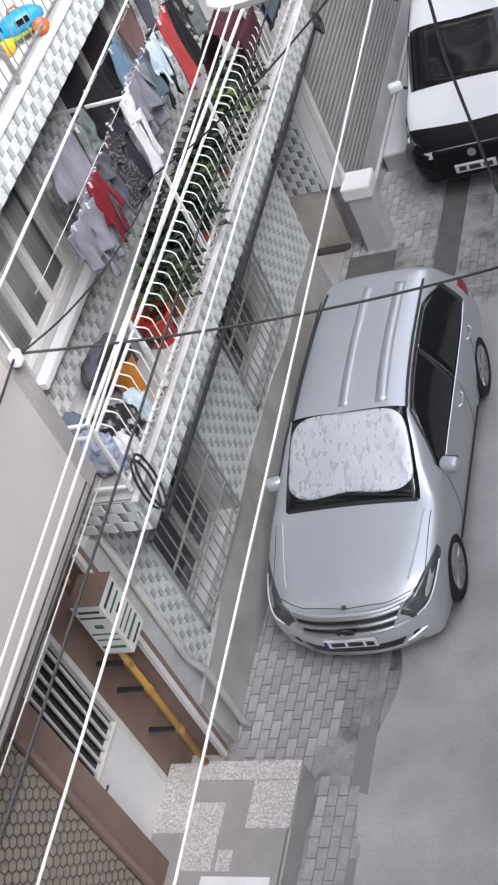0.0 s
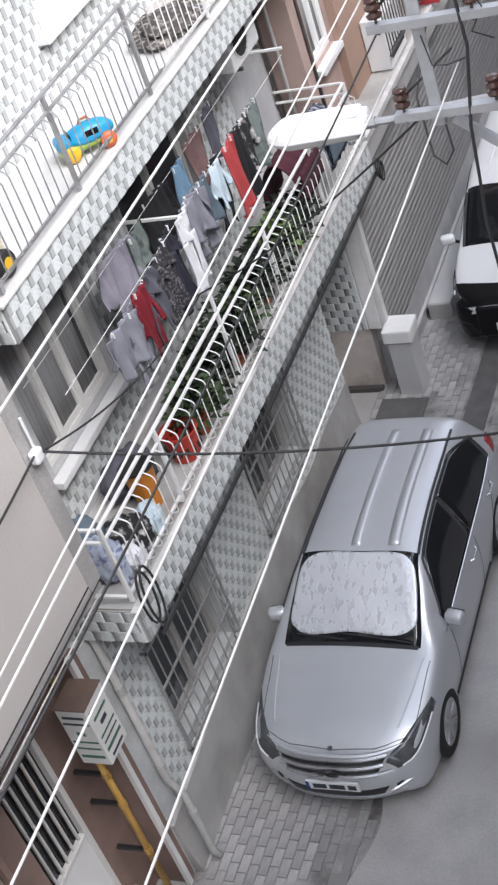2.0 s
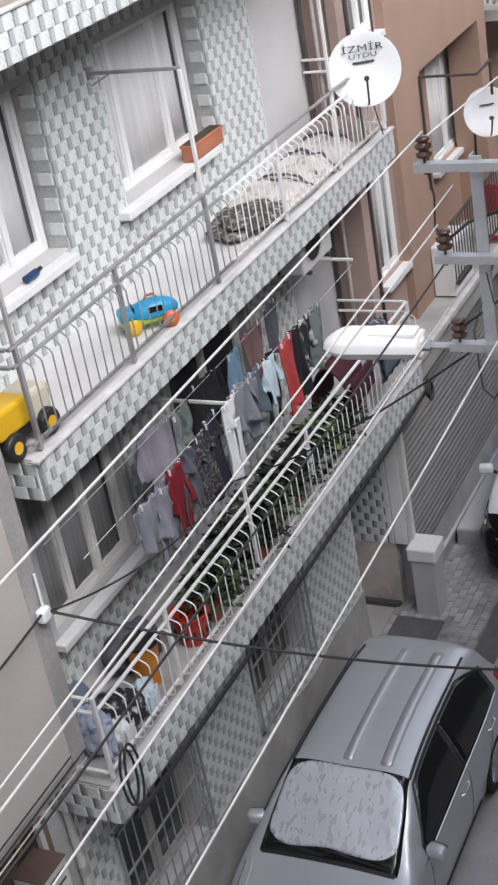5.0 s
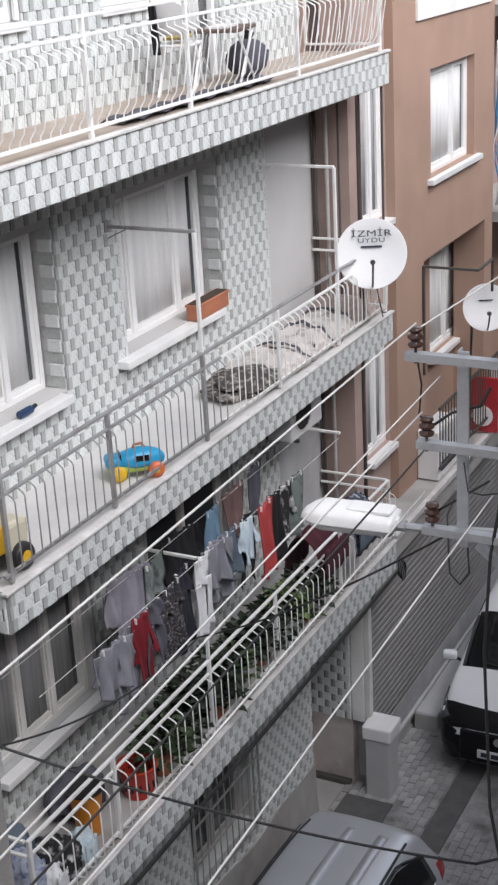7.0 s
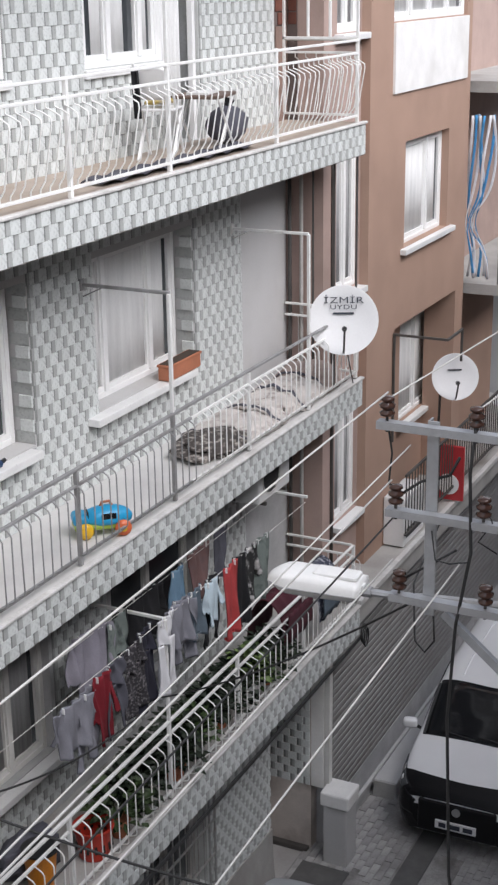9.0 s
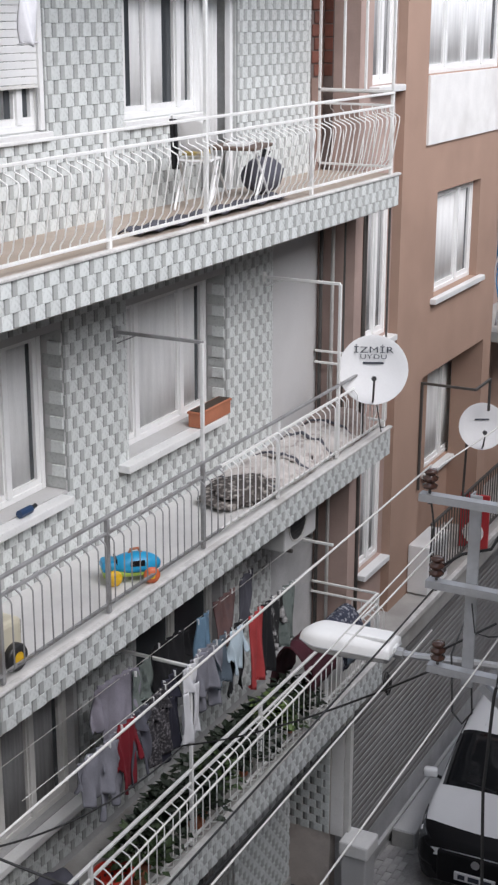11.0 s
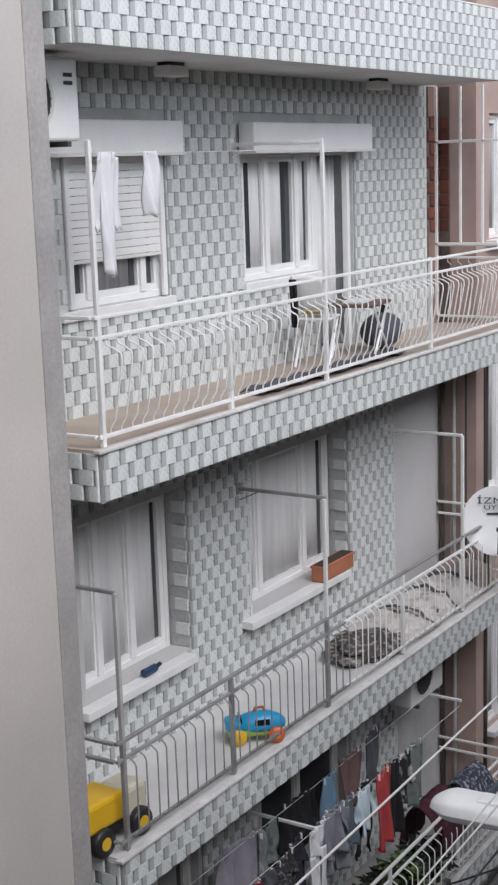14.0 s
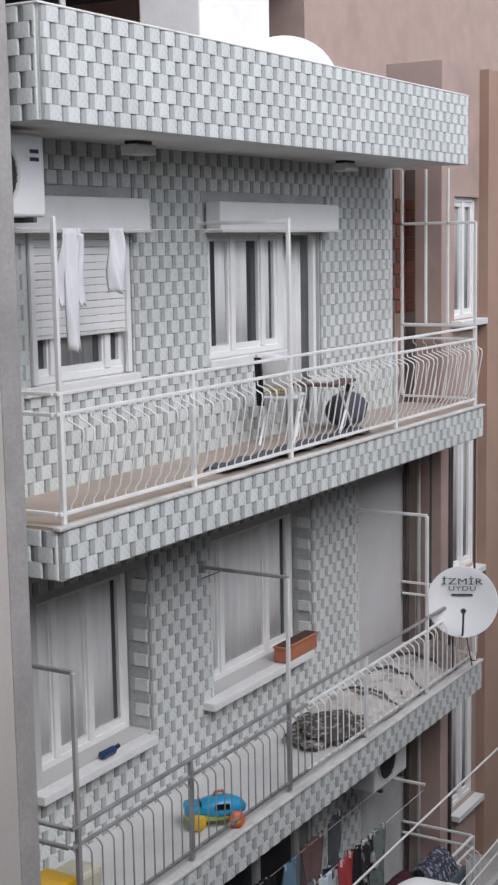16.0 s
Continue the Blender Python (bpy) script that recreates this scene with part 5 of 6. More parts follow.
# ---- satellite dishes ----
def dish(at, normal, radius, label, words=None, bars=0, pole=None):
    d = thing("satellite_dish", at, label, "satellite dish", "dishes")
    n = Vector(normal).normalized()
    right = Vector((0, 0, 1)).cross(n).normalized()
    up = n.cross(right)
    face = Matrix((right, up, n)).transposed()
    prof = [(0.0, 0.0)] + [(radius * f, 0.16 * radius * f * f) for f in (0.25, 0.5, 0.75, 1.0)]
    bm = lathe(bmesh.new(), prof + [(radius * 1.015, 0.16 * radius), (radius * 1.01, 0.15 * radius - 0.012)] + [(radius * f, 0.16 * radius * f * f - 0.012) for f in (0.75, 0.5, 0.25, 0.0)], 40)
    bmesh.ops.transform(bm, matrix=face.to_4x4(), verts=bm.verts)
    part("reflector", bm, DISH_WHITE, d, "white dish face", smooth=True)
    lnb = face @ Vector((0, -radius * 0.25, radius * 0.95))
    part("lnb_arm", bm_tube([face @ Vector((0, -radius * 0.98, 0.02)), face @ Vector((0, -radius * 0.85, radius * 0.35)), lnb], 0.011), STEEL_DARK, d)
    part("lnb", bm_tube([lnb, lnb - face @ Vector((0, 0.0, 0.07))], [0.022, 0.030]), BLACK_PLASTIC, d, "receiver head")
    if words:
        for text, size, h in words:
            writing(text, size, INK, d, face @ Vector((0, h, 0.16 * (h * h + 0.035) / radius + 0.016)), face, spread=1.08, wide=1.5)
    for k in range(bars):
        h = radius * (0.30 - 0.14 * k) if not words else radius * 0.20
        bm = box(bmesh.new(), -0.30 * radius, 0.30 * radius, h - 0.028 * radius, h + 0.028 * radius, 0.16 * h * h / radius + 0.012, 0.16 * h * h / radius + 0.016)
        bmesh.ops.transform(bm, matrix=face.to_4x4(), verts=bm.verts)
        part("text_bar", bm, INK, d, "dark plain bar")
    back = -(n * 0.08)
    part("mount", bm_tube([back * 0.2, back, *(pole or [back + Vector((0, 0, -0.4))])], 0.017), STEEL_DARK, d)
    if words:
        part("stay", bm_tube([back + Vector((0, 0, -0.1)), back + Vector((0.02, 0.25, -0.75))], 0.007), STEEL_DARK, d)
    return d


dish((1.02, -0.80, 7.04), (0.40, -0.88, 0.24), 0.36, "white satellite dish with dark lettering, clamped to a railing", (("İZMİR", 0.092, 0.205), ("UYDU", 0.066, 0.135)), 1, pole=[Vector((-0.15, 0.1, -0.2)), Vector((-0.15, 0.1, -0.75))])
dish((1.15, 2.69, 5.52), (0.45, -0.85, 0.25), 0.30, "smaller grey-white satellite dish on a brown frame", None, 1, pole=[Vector((-0.22, 0.1, -0.3)), Vector((-0.24, 0.1, -1.05))])
dish((0.2, -3.0, 12.02), (0.35, -0.9, 0.30), 0.50, "pale satellite dish behind the roof parapet", None, 0)
chimney = thing("chimney", (-0.25, -3.45, 11.62), "white plastered chimney on the roof", "chimney")
part("shaft", bm_box(-0.3, 0.3, -0.62, 0.52, 0, 2.2, bevel=0.015), WHITE_PLASTER, chimney)
roofing = thing("roof_canopy", (-3.6, -4.0, 11.62), "dark corrugated roof canopy on steel posts", "canopy")
part("canopy_sheet", bm_box(-3.2, 2.4, -4.2, 4.2, 2.0, 2.06), STEEL_DARK, roofing)
part("rear_wall", bm_box(-1.3, -1.2, -4.0, 3.6, 0, 1.95), BROWN_DARK, roofing)
for y in (-3.4, 0.0, 3.3):
    part("post", bm_tube([(2.2, y, 0), (2.2, y, 2.0)], 0.03), PVC_OLD, roofing)
part("low_wall", bm_box(1.9, 2.1, -1.8, 3.5, 0, 0.85), PLASTER, roofing, "grey cement upstand")


# ---- air conditioners, soffit lights ----
def air_con(at, label):
    a = thing("air_conditioner", at, label, "air conditioner", "air conditioners")
    part("casing", bm_box(0, 0.28, 0, 0.78, 0, 0.52, bevel=0.02), PVC, a)
    part("fan_ring", lathe(bmesh.new(), [(0.215, 0.0), (0.22, 0.012), (0.20, 0.012), (0.195, 0.0)], 32, axis="x", at=(0.278, 0.30, 0.26)), PVC_OLD, a)
    part("fan_opening", lathe(bmesh.new(), [(0.0, 0.0), (0.195, 0.0), (0.195, 0.004), (0.0, 0.004)], 32, axis="x", at=(0.278, 0.30, 0.26)), BLACK_PLASTIC, a, "dark fan opening")
    for k in range(9):
        z = 0.26 - 0.17 + 0.0425 * k
        h = math.sqrt(max(0.195**2 - (z - 0.26) ** 2, 0.0))
        part("fan_guard", bm_tube([(0.289, 0.30 - h, z), (0.289, 0.30 + h, z)], 0.004, n=5), STEEL_DARK, a)
    for k in range(2):
        part("badge_bar", bm_box(0.279, 0.282, 0.63, 0.72, 0.40 - 0.05 * k, 0.425 - 0.05 * k), INK, a, "dark plain bar")
    for y in (0.12, 0.62):
        part("support", bm_box(-0.24, 0.30, y, y + 0.035, -0.035, -0.002), STEEL_DARK, a)
    return a


air_con((0.24, -7.50, 10.92), "white air-conditioner unit bracketed high beside a window")
air_con((0.24, -1.85, 5.25), "grey-white air-conditioner unit under the balcony slab")
for y in (-5.55, -2.2):
    s = thing("soffit_light", (0.28, y, 11.38), "small white box light under the parapet", "light", "soffit lights")
    part("body", bm_box(0, 0.14, 0, 0.26, 0, 0.075, bevel=0.012), PVC_OLD, s)
    part("base", bm_box(0.02, 0.12, 0.03, 0.23, 0.075, 0.099), BLACK_PLASTIC, s)


# ---- laundry ----
def garment(kind, x, y, z, w, h, m, label, sway=0.0):
    seed = random.uniform(0, 9)
    w *= 1.22
    g = thing(kind, (x, y, z), label, "laundry", "hanging laundry", turn=random.uniform(-10, 10))

    def fold(yy, v):
        return 0.026 * (0.3 + v) * math.sin(yy * 26 + seed + 2 * v) + 0.016 * math.sin(yy * 55 + seed * 2 - v * 4) + sway * v * v

    def strip(bm, ya, yb, ha, hb, flare=0.0, nu=14, nv=18):
        def f(u, v):
            yy = lerp(ya, yb, u)
            yy += flare * v * (1 if ya > -0.01 else -1)
            zz = -lerp(ha, hb, v) + 0.012 * math.sin(u * 9 + seed) * v
            return (fold(yy, v), yy + 0.007 * math.sin(v * 7 + seed), zz)
        return sheet(bm, f, nu, nv, (0.012, 0, 0))
    if kind == "trousers":
        bm = bmesh.new()
        strip(bm, -w / 2, w / 2, -0.02, h * 0.3)
        part("waist", bm, m, g, smooth=True)
        for a, b, fl in ((-w / 2, -0.01, 0.03), (0.01, w / 2, 0.03)):
            part("leg", strip(bmesh.new(), a, b, h * 0.28, h * random.uniform(0.94, 1.0), fl), m, g, smooth=True)
    elif kind == "shirt":
        part("front", strip(bmesh.new(), -w / 2, w / 2, -0.02, h), m, g, smooth=True)
        for a, b in ((-w * 0.66, -w * 0.46), (w * 0.46, w * 0.66)):
            part("sleeve", strip(bmesh.new(), a, b, h * 0.02, h * 0.62, 0.02), m, g, smooth=True)
    else:
        part("panel", strip(bmesh.new(), -w / 2, w / 2, -0.02, h), m, g, smooth=True)
        part("hem", strip(bmesh.new(), -w / 2 - 0.004, w / 2 + 0.004, h - 0.02, h + 0.004), m, g, smooth=True)
    for f in (-0.36, 0.36):
        part("clothes_peg", bm_box(-0.006, 0.018, f * w - 0.005, f * w + 0.005, -0.03, 0.022, bevel=0.002), PVC, g, "plastic peg")
    return g


GREY_C = cloth_mat("cloth_grey", (0.21, 0.21, 0.24))
GREY_D = cloth_mat("cloth_grey_dark", (0.085, 0.085, 0.105))
LILAC = cloth_mat("cloth_lilac", (0.27, 0.255, 0.30))
RED_C = cloth_mat("cloth_red", (0.17, 0.008, 0.016))
CORAL = cloth_mat("cloth_coral", (0.40, 0.05, 0.05))
BLACK_C = cloth_mat("cloth_black", (0.012, 0.012, 0.014))
PATTERN = cloth_mat("cloth_pattern", (0.03, 0.028, 0.032), stain=(0.28, 0.26, 0.27), stain_scale=38, amount=0.7)
BW = cloth_mat("cloth_black_white", (0.02, 0.02, 0.02), stain=(0.6, 0.58, 0.57), stain_scale=12)
WHITE_C = cloth_mat("cloth_white", (0.68, 0.68, 0.70), 0.06)
BLUE_C = cloth_mat("cloth_blue", (0.15, 0.25, 0.35))
PALEBLUE = cloth_mat("cloth_pale_blue", (0.52, 0.62, 0.68), 0.08)
TEAL_C = cloth_mat("cloth_slate", (0.10, 0.13, 0.16))
NAVY = cloth_mat("cloth_navy", (0.022, 0.022, 0.035))
MINT = cloth_mat("cloth_mint", (0.17, 0.20, 0.185), stain=(0.07, 0.085, 0.08), stain_scale=9)
ROSE = cloth_mat("cloth_rose", (0.17, 0.10, 0.095), stain=(0.15, 0.10, 0.10), stain_scale=10)
MAROON = cloth_mat("cloth_maroon", (0.06, 0.012, 0.02))
for kind, x, y, z, w, h, m, lab in (
        ("shirt", 0.86, -5.92, 5.10, 0.30, 0.42, GREY_C, "pale grey sweatshirt pegged to a line"),
        ("trousers", 0.82, -5.72, 5.08, 0.26, 0.62, GREY_C, "grey jogging trousers pegged to a line"),
        ("shirt", 0.86, -5.50, 5.14, 0.17, 0.60, RED_C, "dark red top pegged to a line"),
        ("trousers", 0.84, -5.28, 5.14, 0.22, 0.62, GREY_D, "dark grey leggings pegged to a line"),
        ("shirt", 0.50, -5.10, 5.28, 0.36, 0.62, LILAC, "lilac-grey shirt on the inner line"),
        ("towel", 0.52, -4.72, 5.22, 0.30, 0.34, MINT, "patterned grey blouse on the inner line"),
        ("trousers", 0.85, -4.98, 5.17, 0.28, 0.66, PATTERN, "black speckled trousers pegged to a line"),
        ("trousers", 0.80, -4.72, 5.18, 0.24, 0.74, NAVY, "navy trousers pegged to a line"),
        ("trousers", 0.86, -4.45, 5.19, 0.24, 0.78, WHITE_C, "off-white long trousers pegged to a line"),
        ("shirt", 0.84, -4.16, 5.19, 0.26, 0.40, GREY_C, "light grey shirt pegged to a line"),
        ("trousers", 0.80, -4.05, 5.18, 0.24, 0.62, GREY_C, "grey trousers pegged to a line"),
        ("shirt", 0.50, -4.20, 5.26, 0.36, 0.44, BLACK_C, "black shirt on the inner line"),
        ("towel", 0.55, -3.68, 5.27, 0.22, 0.46, BLUE_C, "blue towel on the inner line"),
        ("towel", 0.84, -3.86, 5.20, 0.20, 0.46, TEAL_C, "slate towel pegged to a line"),
        ("shirt", 0.88, -3.62, 5.19, 0.17, 0.42, PALEBLUE, "pale blue child's shirt pegged to a line"),
        ("trousers", 0.82, -3.52, 5.18, 0.22, 0.66, BLACK_C, "black trousers pegged to a line"),
        ("towel", 0.86, -3.20, 5.18, 0.24, 0.72, CORAL, "coral red dress pegged to a line"),
        ("towel", 0.84, -2.96, 5.18, 0.22, 0.74, BLACK_C, "black dress pegged to a line"),
        ("towel", 0.50, -3.15, 5.27, 0.34, 0.52, ROSE, "brownish rose cloth on the inner line"),
        ("shirt", 0.84, -2.72, 5.18, 0.18, 0.56, BW, "black and white patterned top pegged to a line"),
        ("towel", 0.84, -2.46, 5.18, 0.22, 0.62, MINT, "mint green cloth pegged to a line"),
        ("towel", 0.45, -2.62, 5.27, 0.3, 0.5, GREY_D, "dark grey cloth on the inner line"),
        ("shirt", 0.50, -6.45, 10.83, 0.15, 0.80, WHITE_C, "white shirt hung before a roller blind"),
        ("towel", 0.50, -5.95, 10.83, 0.12, 0.42, WHITE_C, "white cloth hung before a roller blind")):
    garment(kind, x, y, z, w, h, m, lab)
for x, z, y0, y1 in ((0.85, 5.19, -6.9, -1.4), (0.52, 5.27, -6.9, -1.4), (0.50, 10.85, -7.1, -4.11)):
    wire("clothes_line", (x, y0, z), (x, y1, z), 0.003, PVC_OLD, "thin taut clothes line", 0.01, "clothes line", group="clothes lines")
for y0, x0 in ((-1.75, 0.70), (-1.05, 0.80)):
    bl = thing("blanket", (x0, y0, 4.22), "dark folded blanket hung over the railing", "blanket", "blankets")
    bm = bmesh.new()
    sheet(bm, lambda u, v: (0.22 * math.cos(v * math.pi) - 0.02, -0.32 + 0.64 * u + 0.02 * math.sin(v * 9), 0.10 * math.sin(v * math.pi) - 0.42 * abs(2 * v - 1) ** 1.6 + 0.012 * math.sin(u * 22 + v * 5)), 24, 22, (0, 0, -0.02))
    part("cloth", bm, MAROON if y0 < -1.5 else cloth_mat("cloth_check", (0.04, 0.045, 0.07), stain=(0.42, 0.43, 0.46), stain_scale=26), bl, smooth=True)
    part("fold", sheet(bmesh.new(), lambda u, v: (0.24, -0.30 + 0.6 * u, -0.05 - 0.3 * v + 0.01 * math.sin(u * 30)), 20, 6, (0.02, 0, 0)), MAROON if y0 < -1.5 else TEAL_C, bl, smooth=True)


# ---- balcony clutter ----
RUG_A = cloth_mat("rug_dark", (0.07, 0.06, 0.055), stain=(0.46, 0.42, 0.38), stain_scale=13)
RUG_B = cloth_mat("rug_pale", (0.58, 0.54, 0.51), stain=(0.24, 0.20, 0.18), stain_scale=11, amount=0.8)
RUG_C = cloth_mat("rug_rose", (0.36, 0.29, 0.26), stain=(0.22, 0.17, 0.15), stain_scale=6)
heap = thing("rug", (0.50, -2.85, 6.19), "dark patterned rug folded in a heap on the balcony floor", "rug", "rugs")
for k, (sx, sy, sz, dz) in enumerate(((0.32, 0.50, 0.11, 0.0), (0.24, 0.36, 0.08, 0.07))):
    bm = bmesh.new()
    bmesh.ops.create_icosphere(bm, subdivisions=4, radius=1)
    for v in bm.verts:
        nz = noise.noise(v.co * 1.6 + Vector((k * 5, 2, 0))) * 0.25 + noise.noise(v.co * 5) * 0.10
        v.co = Vector((v.co.x * sx * (1 + nz), v.co.y * sy * (1 + nz), dz + max(0.0, sz * 0.5 + v.co.z * sz * 0.5 * (1 + 2 * nz))))
    part("rug_fold", bm, RUG_A, heap, smooth=True)
for y, w, hh, m, lab in ((-2.30, 0.80, 0.10, RUG_B, "pale patterned rug laid crumpled on the floor"), (-1.62, 0.72, 0.13, RUG_B, "pale washed rug laid over a low rack"), (-1.02, 0.62, 0.16, RUG_B, "pale washed rug laid over a low rack"), (-0.42, 0.58, 0.20, RUG_C, "rosy rug laid over the railing end")):
    r = thing("rug", (0.46, y, 6.19), lab, "rug", "rugs")
    ph = random.uniform(0, 6)

    def rug_top(u, v):
        crumple = 0.045 * noise.noise((u * 4 + ph, v * 5, ph)) + 0.02 * noise.noise((u * 11, v * 13, ph))
        return (-0.36 + 0.72 * u + 0.02 * math.sin(v * 7 + ph), (v - 0.5) * w + 0.05 * math.sin(u * 5 + ph), 0.04 + hh * min(1.0, 5 * u, 5 * (1 - u)) * (0.75 + 0.25 * math.sin(v * 6 + ph)) + max(crumple, -0.03))
    part("rug_body", sheet(bmesh.new(), rug_top, 30, 34, (0, 0, -0.03)), m, r, smooth=True)
    part("border", sheet(bmesh.new(), lambda u, v: Vector(rug_top(u, 0.02 + 0.05 * v)) + Vector((0, -0.012, 0.006)), 30, 2, (0, 0, -0.012)), GREY_D, r, "dark woven border", smooth=True)
    for sx in (-0.25, 0.25):
        part("rack_leg", bm_tube([(sx, 0, 0), (sx, 0, hh * 0.7)], 0.01), STEEL_DARK, r)

toy = thing("toy_car", (0.66, -5.06, 6.19), "blue plastic toy car with yellow and orange wheels", "toy car", turn=-48)
TOY_BLUE, TOY_YELLOW, TOY_ORANGE, TOY_GREEN = (mat(n, c, 0.35, vary=0.04, bump=0.0) for n, c in (("toy_blue", (0.02, 0.30, 0.55)), ("toy_yellow", (0.70, 0.42, 0.02)), ("toy_orange", (0.62, 0.14, 0.05)), ("toy_green", (0.30, 0.42, 0.06))))
bm = bmesh.new()
bmesh.ops.create_uvsphere(bm, u_segments=20, v_segments=12, radius=1)
bmesh.ops.transform(bm, matrix=Matrix.Translation((0, 0.03, 0.13)) @ Matrix.Diagonal((0.11, 0.22, 0.11, 1)), verts=bm.verts)
for v in bm.verts:
    v.co.z = max(v.co.z, 0.10)
part("body", bm, TOY_BLUE, toy, "blue rounded body", smooth=True)
for x0 in (-0.108, 0.096):
    part("window", bm_box(x0, x0 + 0.012, -0.02, 0.10, 0.15, 0.20, bevel=0.005), CAR_GLASS, toy)
part("windscreen", bm_box(-0.07, 0.07, -0.135, -0.12, 0.16, 0.215, bevel=0.005), CAR_GLASS, toy)
part("chassis", bm_box(-0.10, 0.10, -0.24, 0.20, 0.06, 0.115, bevel=0.02), TOY_GREEN, toy)
part("nose", bm_box(-0.09, 0.09, -0.25, -0.12, 0.10, 0.20, bevel=0.035), TOY_BLUE, toy)
part("handle", bm_tube([(0, -0.02, 0.22), (0, 0.0, 0.265), (0, 0.06, 0.27), (0, 0.09, 0.22)], 0.012), TERRACOTTA, toy)
for x in (-0.115, 0.115):
    for y, m in ((-0.16, TOY_YELLOW), (0.15, TOY_ORANGE)):
        w = part("wheel", lathe(bmesh.new(), [(0.0, -0.025), (0.06, -0.025), (0.07, 0.0), (0.06, 0.025), (0.0, 0.025)], 20, axis="x"), m, toy, smooth=True)
        w.location = (x, y, 0.07)
        part("hub", lathe(bmesh.new(), [(0.0, -0.032), (0.025, -0.03), (0.025, 0.03), (0.0, 0.032)], 12, axis="x"), TOY_YELLOW, w)
TOY_CREAM = mat("toy_cream", (0.62, 0.58, 0.45), 0.4, vary=0.05, bump=0.0)
truck = thing("toy_truck", (0.64, -7.05, 6.19), "yellow and cream plastic toy truck with black wheels", "toy truck", turn=176)
truck.scale = (1.05, 1.15, 1.15)
part("tipper", bm_box(-0.14, 0.14, -0.08, 0.24, 0.16, 0.34, bevel=0.025), TOY_YELLOW, truck)
part("cab", bm_box(-0.12, 0.12, -0.30, -0.10, 0.10, 0.32, bevel=0.03), TOY_CREAM, truck, "cream cab")
part("cab_window", bm_box(-0.10, 0.10, -0.306, -0.296, 0.20, 0.29), CAR_GLASS, truck)
part("chassis", bm_box(-0.10, 0.10, -0.30, 0.24, 0.08, 0.14), BLACK_PLASTIC, truck)
for x in (-0.14, 0.14):
    for y in (-0.2, 0.14):
        w = part("wheel", lathe(bmesh.new(), [(0.0, -0.035), (0.08, -0.035), (0.09, -0.02), (0.09, 0.02), (0.08, 0.035), (0.0, 0.035)], 20, axis="x"), BLACK_PLASTIC, truck, smooth=True)
        w.location = (x, y, 0.09)
        part("hub", lathe(bmesh.new(), [(0.0, -0.04), (0.04, -0.038), (0.04, 0.038), (0.0, 0.04)], 14, axis="x"), TOY_YELLOW, w)
fb = thing("flower_box", (0.05, -2.92, 6.832), "terracotta plastic window box on a sill", "flower box")
part("trough", bm_box(-0.06, 0.075, 0, 0.62, 0, 0.15, bevel=0.012), TERRACOTTA, fb)
part("rim", bm_box(-0.068, 0.083, -0.008, 0.628, 0.13, 0.155, bevel=0.006), TERRACOTTA, fb)
part("soil", bm_box(-0.05, 0.065, 0.01, 0.61, 0.15, 0.159), SOIL, fb)
sp = thing("spray_bottle", (0.06, -5.72, 6.832), "small blue and black object on a sill", "bottle")
part("bottle", bm_tube([(0, 0, 0.035), (0.0, 0.15, 0.035)], 0.034), mat("dark_blue", (0.02, 0.05, 0.12), 0.4, bump=0.0), sp)
part("cap", bm_tube([(0, 0.15, 0.035), (0, 0.22, 0.045)], 0.018), BLACK_PLASTIC, sp)

chair = thing("plastic_chair", (0.36, -3.36, 8.997), "white folding chair with a dark coat over its back", "chair", turn=195)
part("seat", bm_box(-0.17, 0.17, -0.18, 0.18, 0.40, 0.425, bevel=0.01), PVC, chair)
part("backrest", sheet(bmesh.new(), lambda u, v: (-0.14 + 0.28 * u, 0.17 + 0.10 * v + 0.02 * math.sin(u * math.pi), 0.50 + (0.30 - 0.05 * (2 * u - 1) ** 2) * v), 8, 8, (0, 0.02, 0)), PVC, chair, smooth=True)
for x in (-0.15, 0.15):
    part("leg", bm_tube([(x, -0.20, 0), (x, 0.27, 0.80)], 0.012), PVC, chair)
    part("leg", bm_tube([(x, 0.22, 0), (x, -0.16, 0.41)], 0.012), PVC, chair)
part("cloth", sheet(bmesh.new(), lambda u, v: (-0.10 + 0.2 * u, -0.12 + 0.26 * v + 0.01 * math.sin(u * 12), 0.45 + 0.03 * math.sin(v * 3)), 10, 10, (0, 0, 0.02)), cloth_mat("cloth_yellow", (0.5, 0.38, 0.12), stain=(0.5, 0.48, 0.45), stain_scale=8), chair, "yellowish cloth")
part("coat", sheet(bmesh.new(), lambda u, v: (0.10 + 0.06 * u, 0.22 + 0.07 * (1 - v) + 0.01 * math.sin(u * 12), 0.77 - 0.42 * v), 8, 10, (0, 0.03, 0)), BLACK_C, chair, "dark coat", smooth=True)
tb = thing("folding_table", (0.45, -2.72, 8.997), "small dark folding table with white legs", "table", turn=10)
part("tabletop", bm_box(-0.22, 0.22, -0.28, 0.28, 0.46, 0.49, bevel=0.008), WOOD_DARK, tb)
for x in (-0.2, 0.2):
    part("leg", bm_tube([(x, -0.24, 0), (x, 0.22, 0.46)], 0.012), PVC, tb)
    part("leg", bm_tube([(x, 0.24, 0), (x, -0.22, 0.46)], 0.012), PVC, tb)
part("tray", bm_box(-0.1, 0.1, -0.2, 0.1, 0.492, 0.51), MARBLE, tb)
bag = thing("bag", (0.42, -2.22, 8.997), "black bulging bag on the balcony floor", "bag")
bm = bmesh.new()
bmesh.ops.create_uvsphere(bm, u_segments=18, v_segments=12, radius=1)
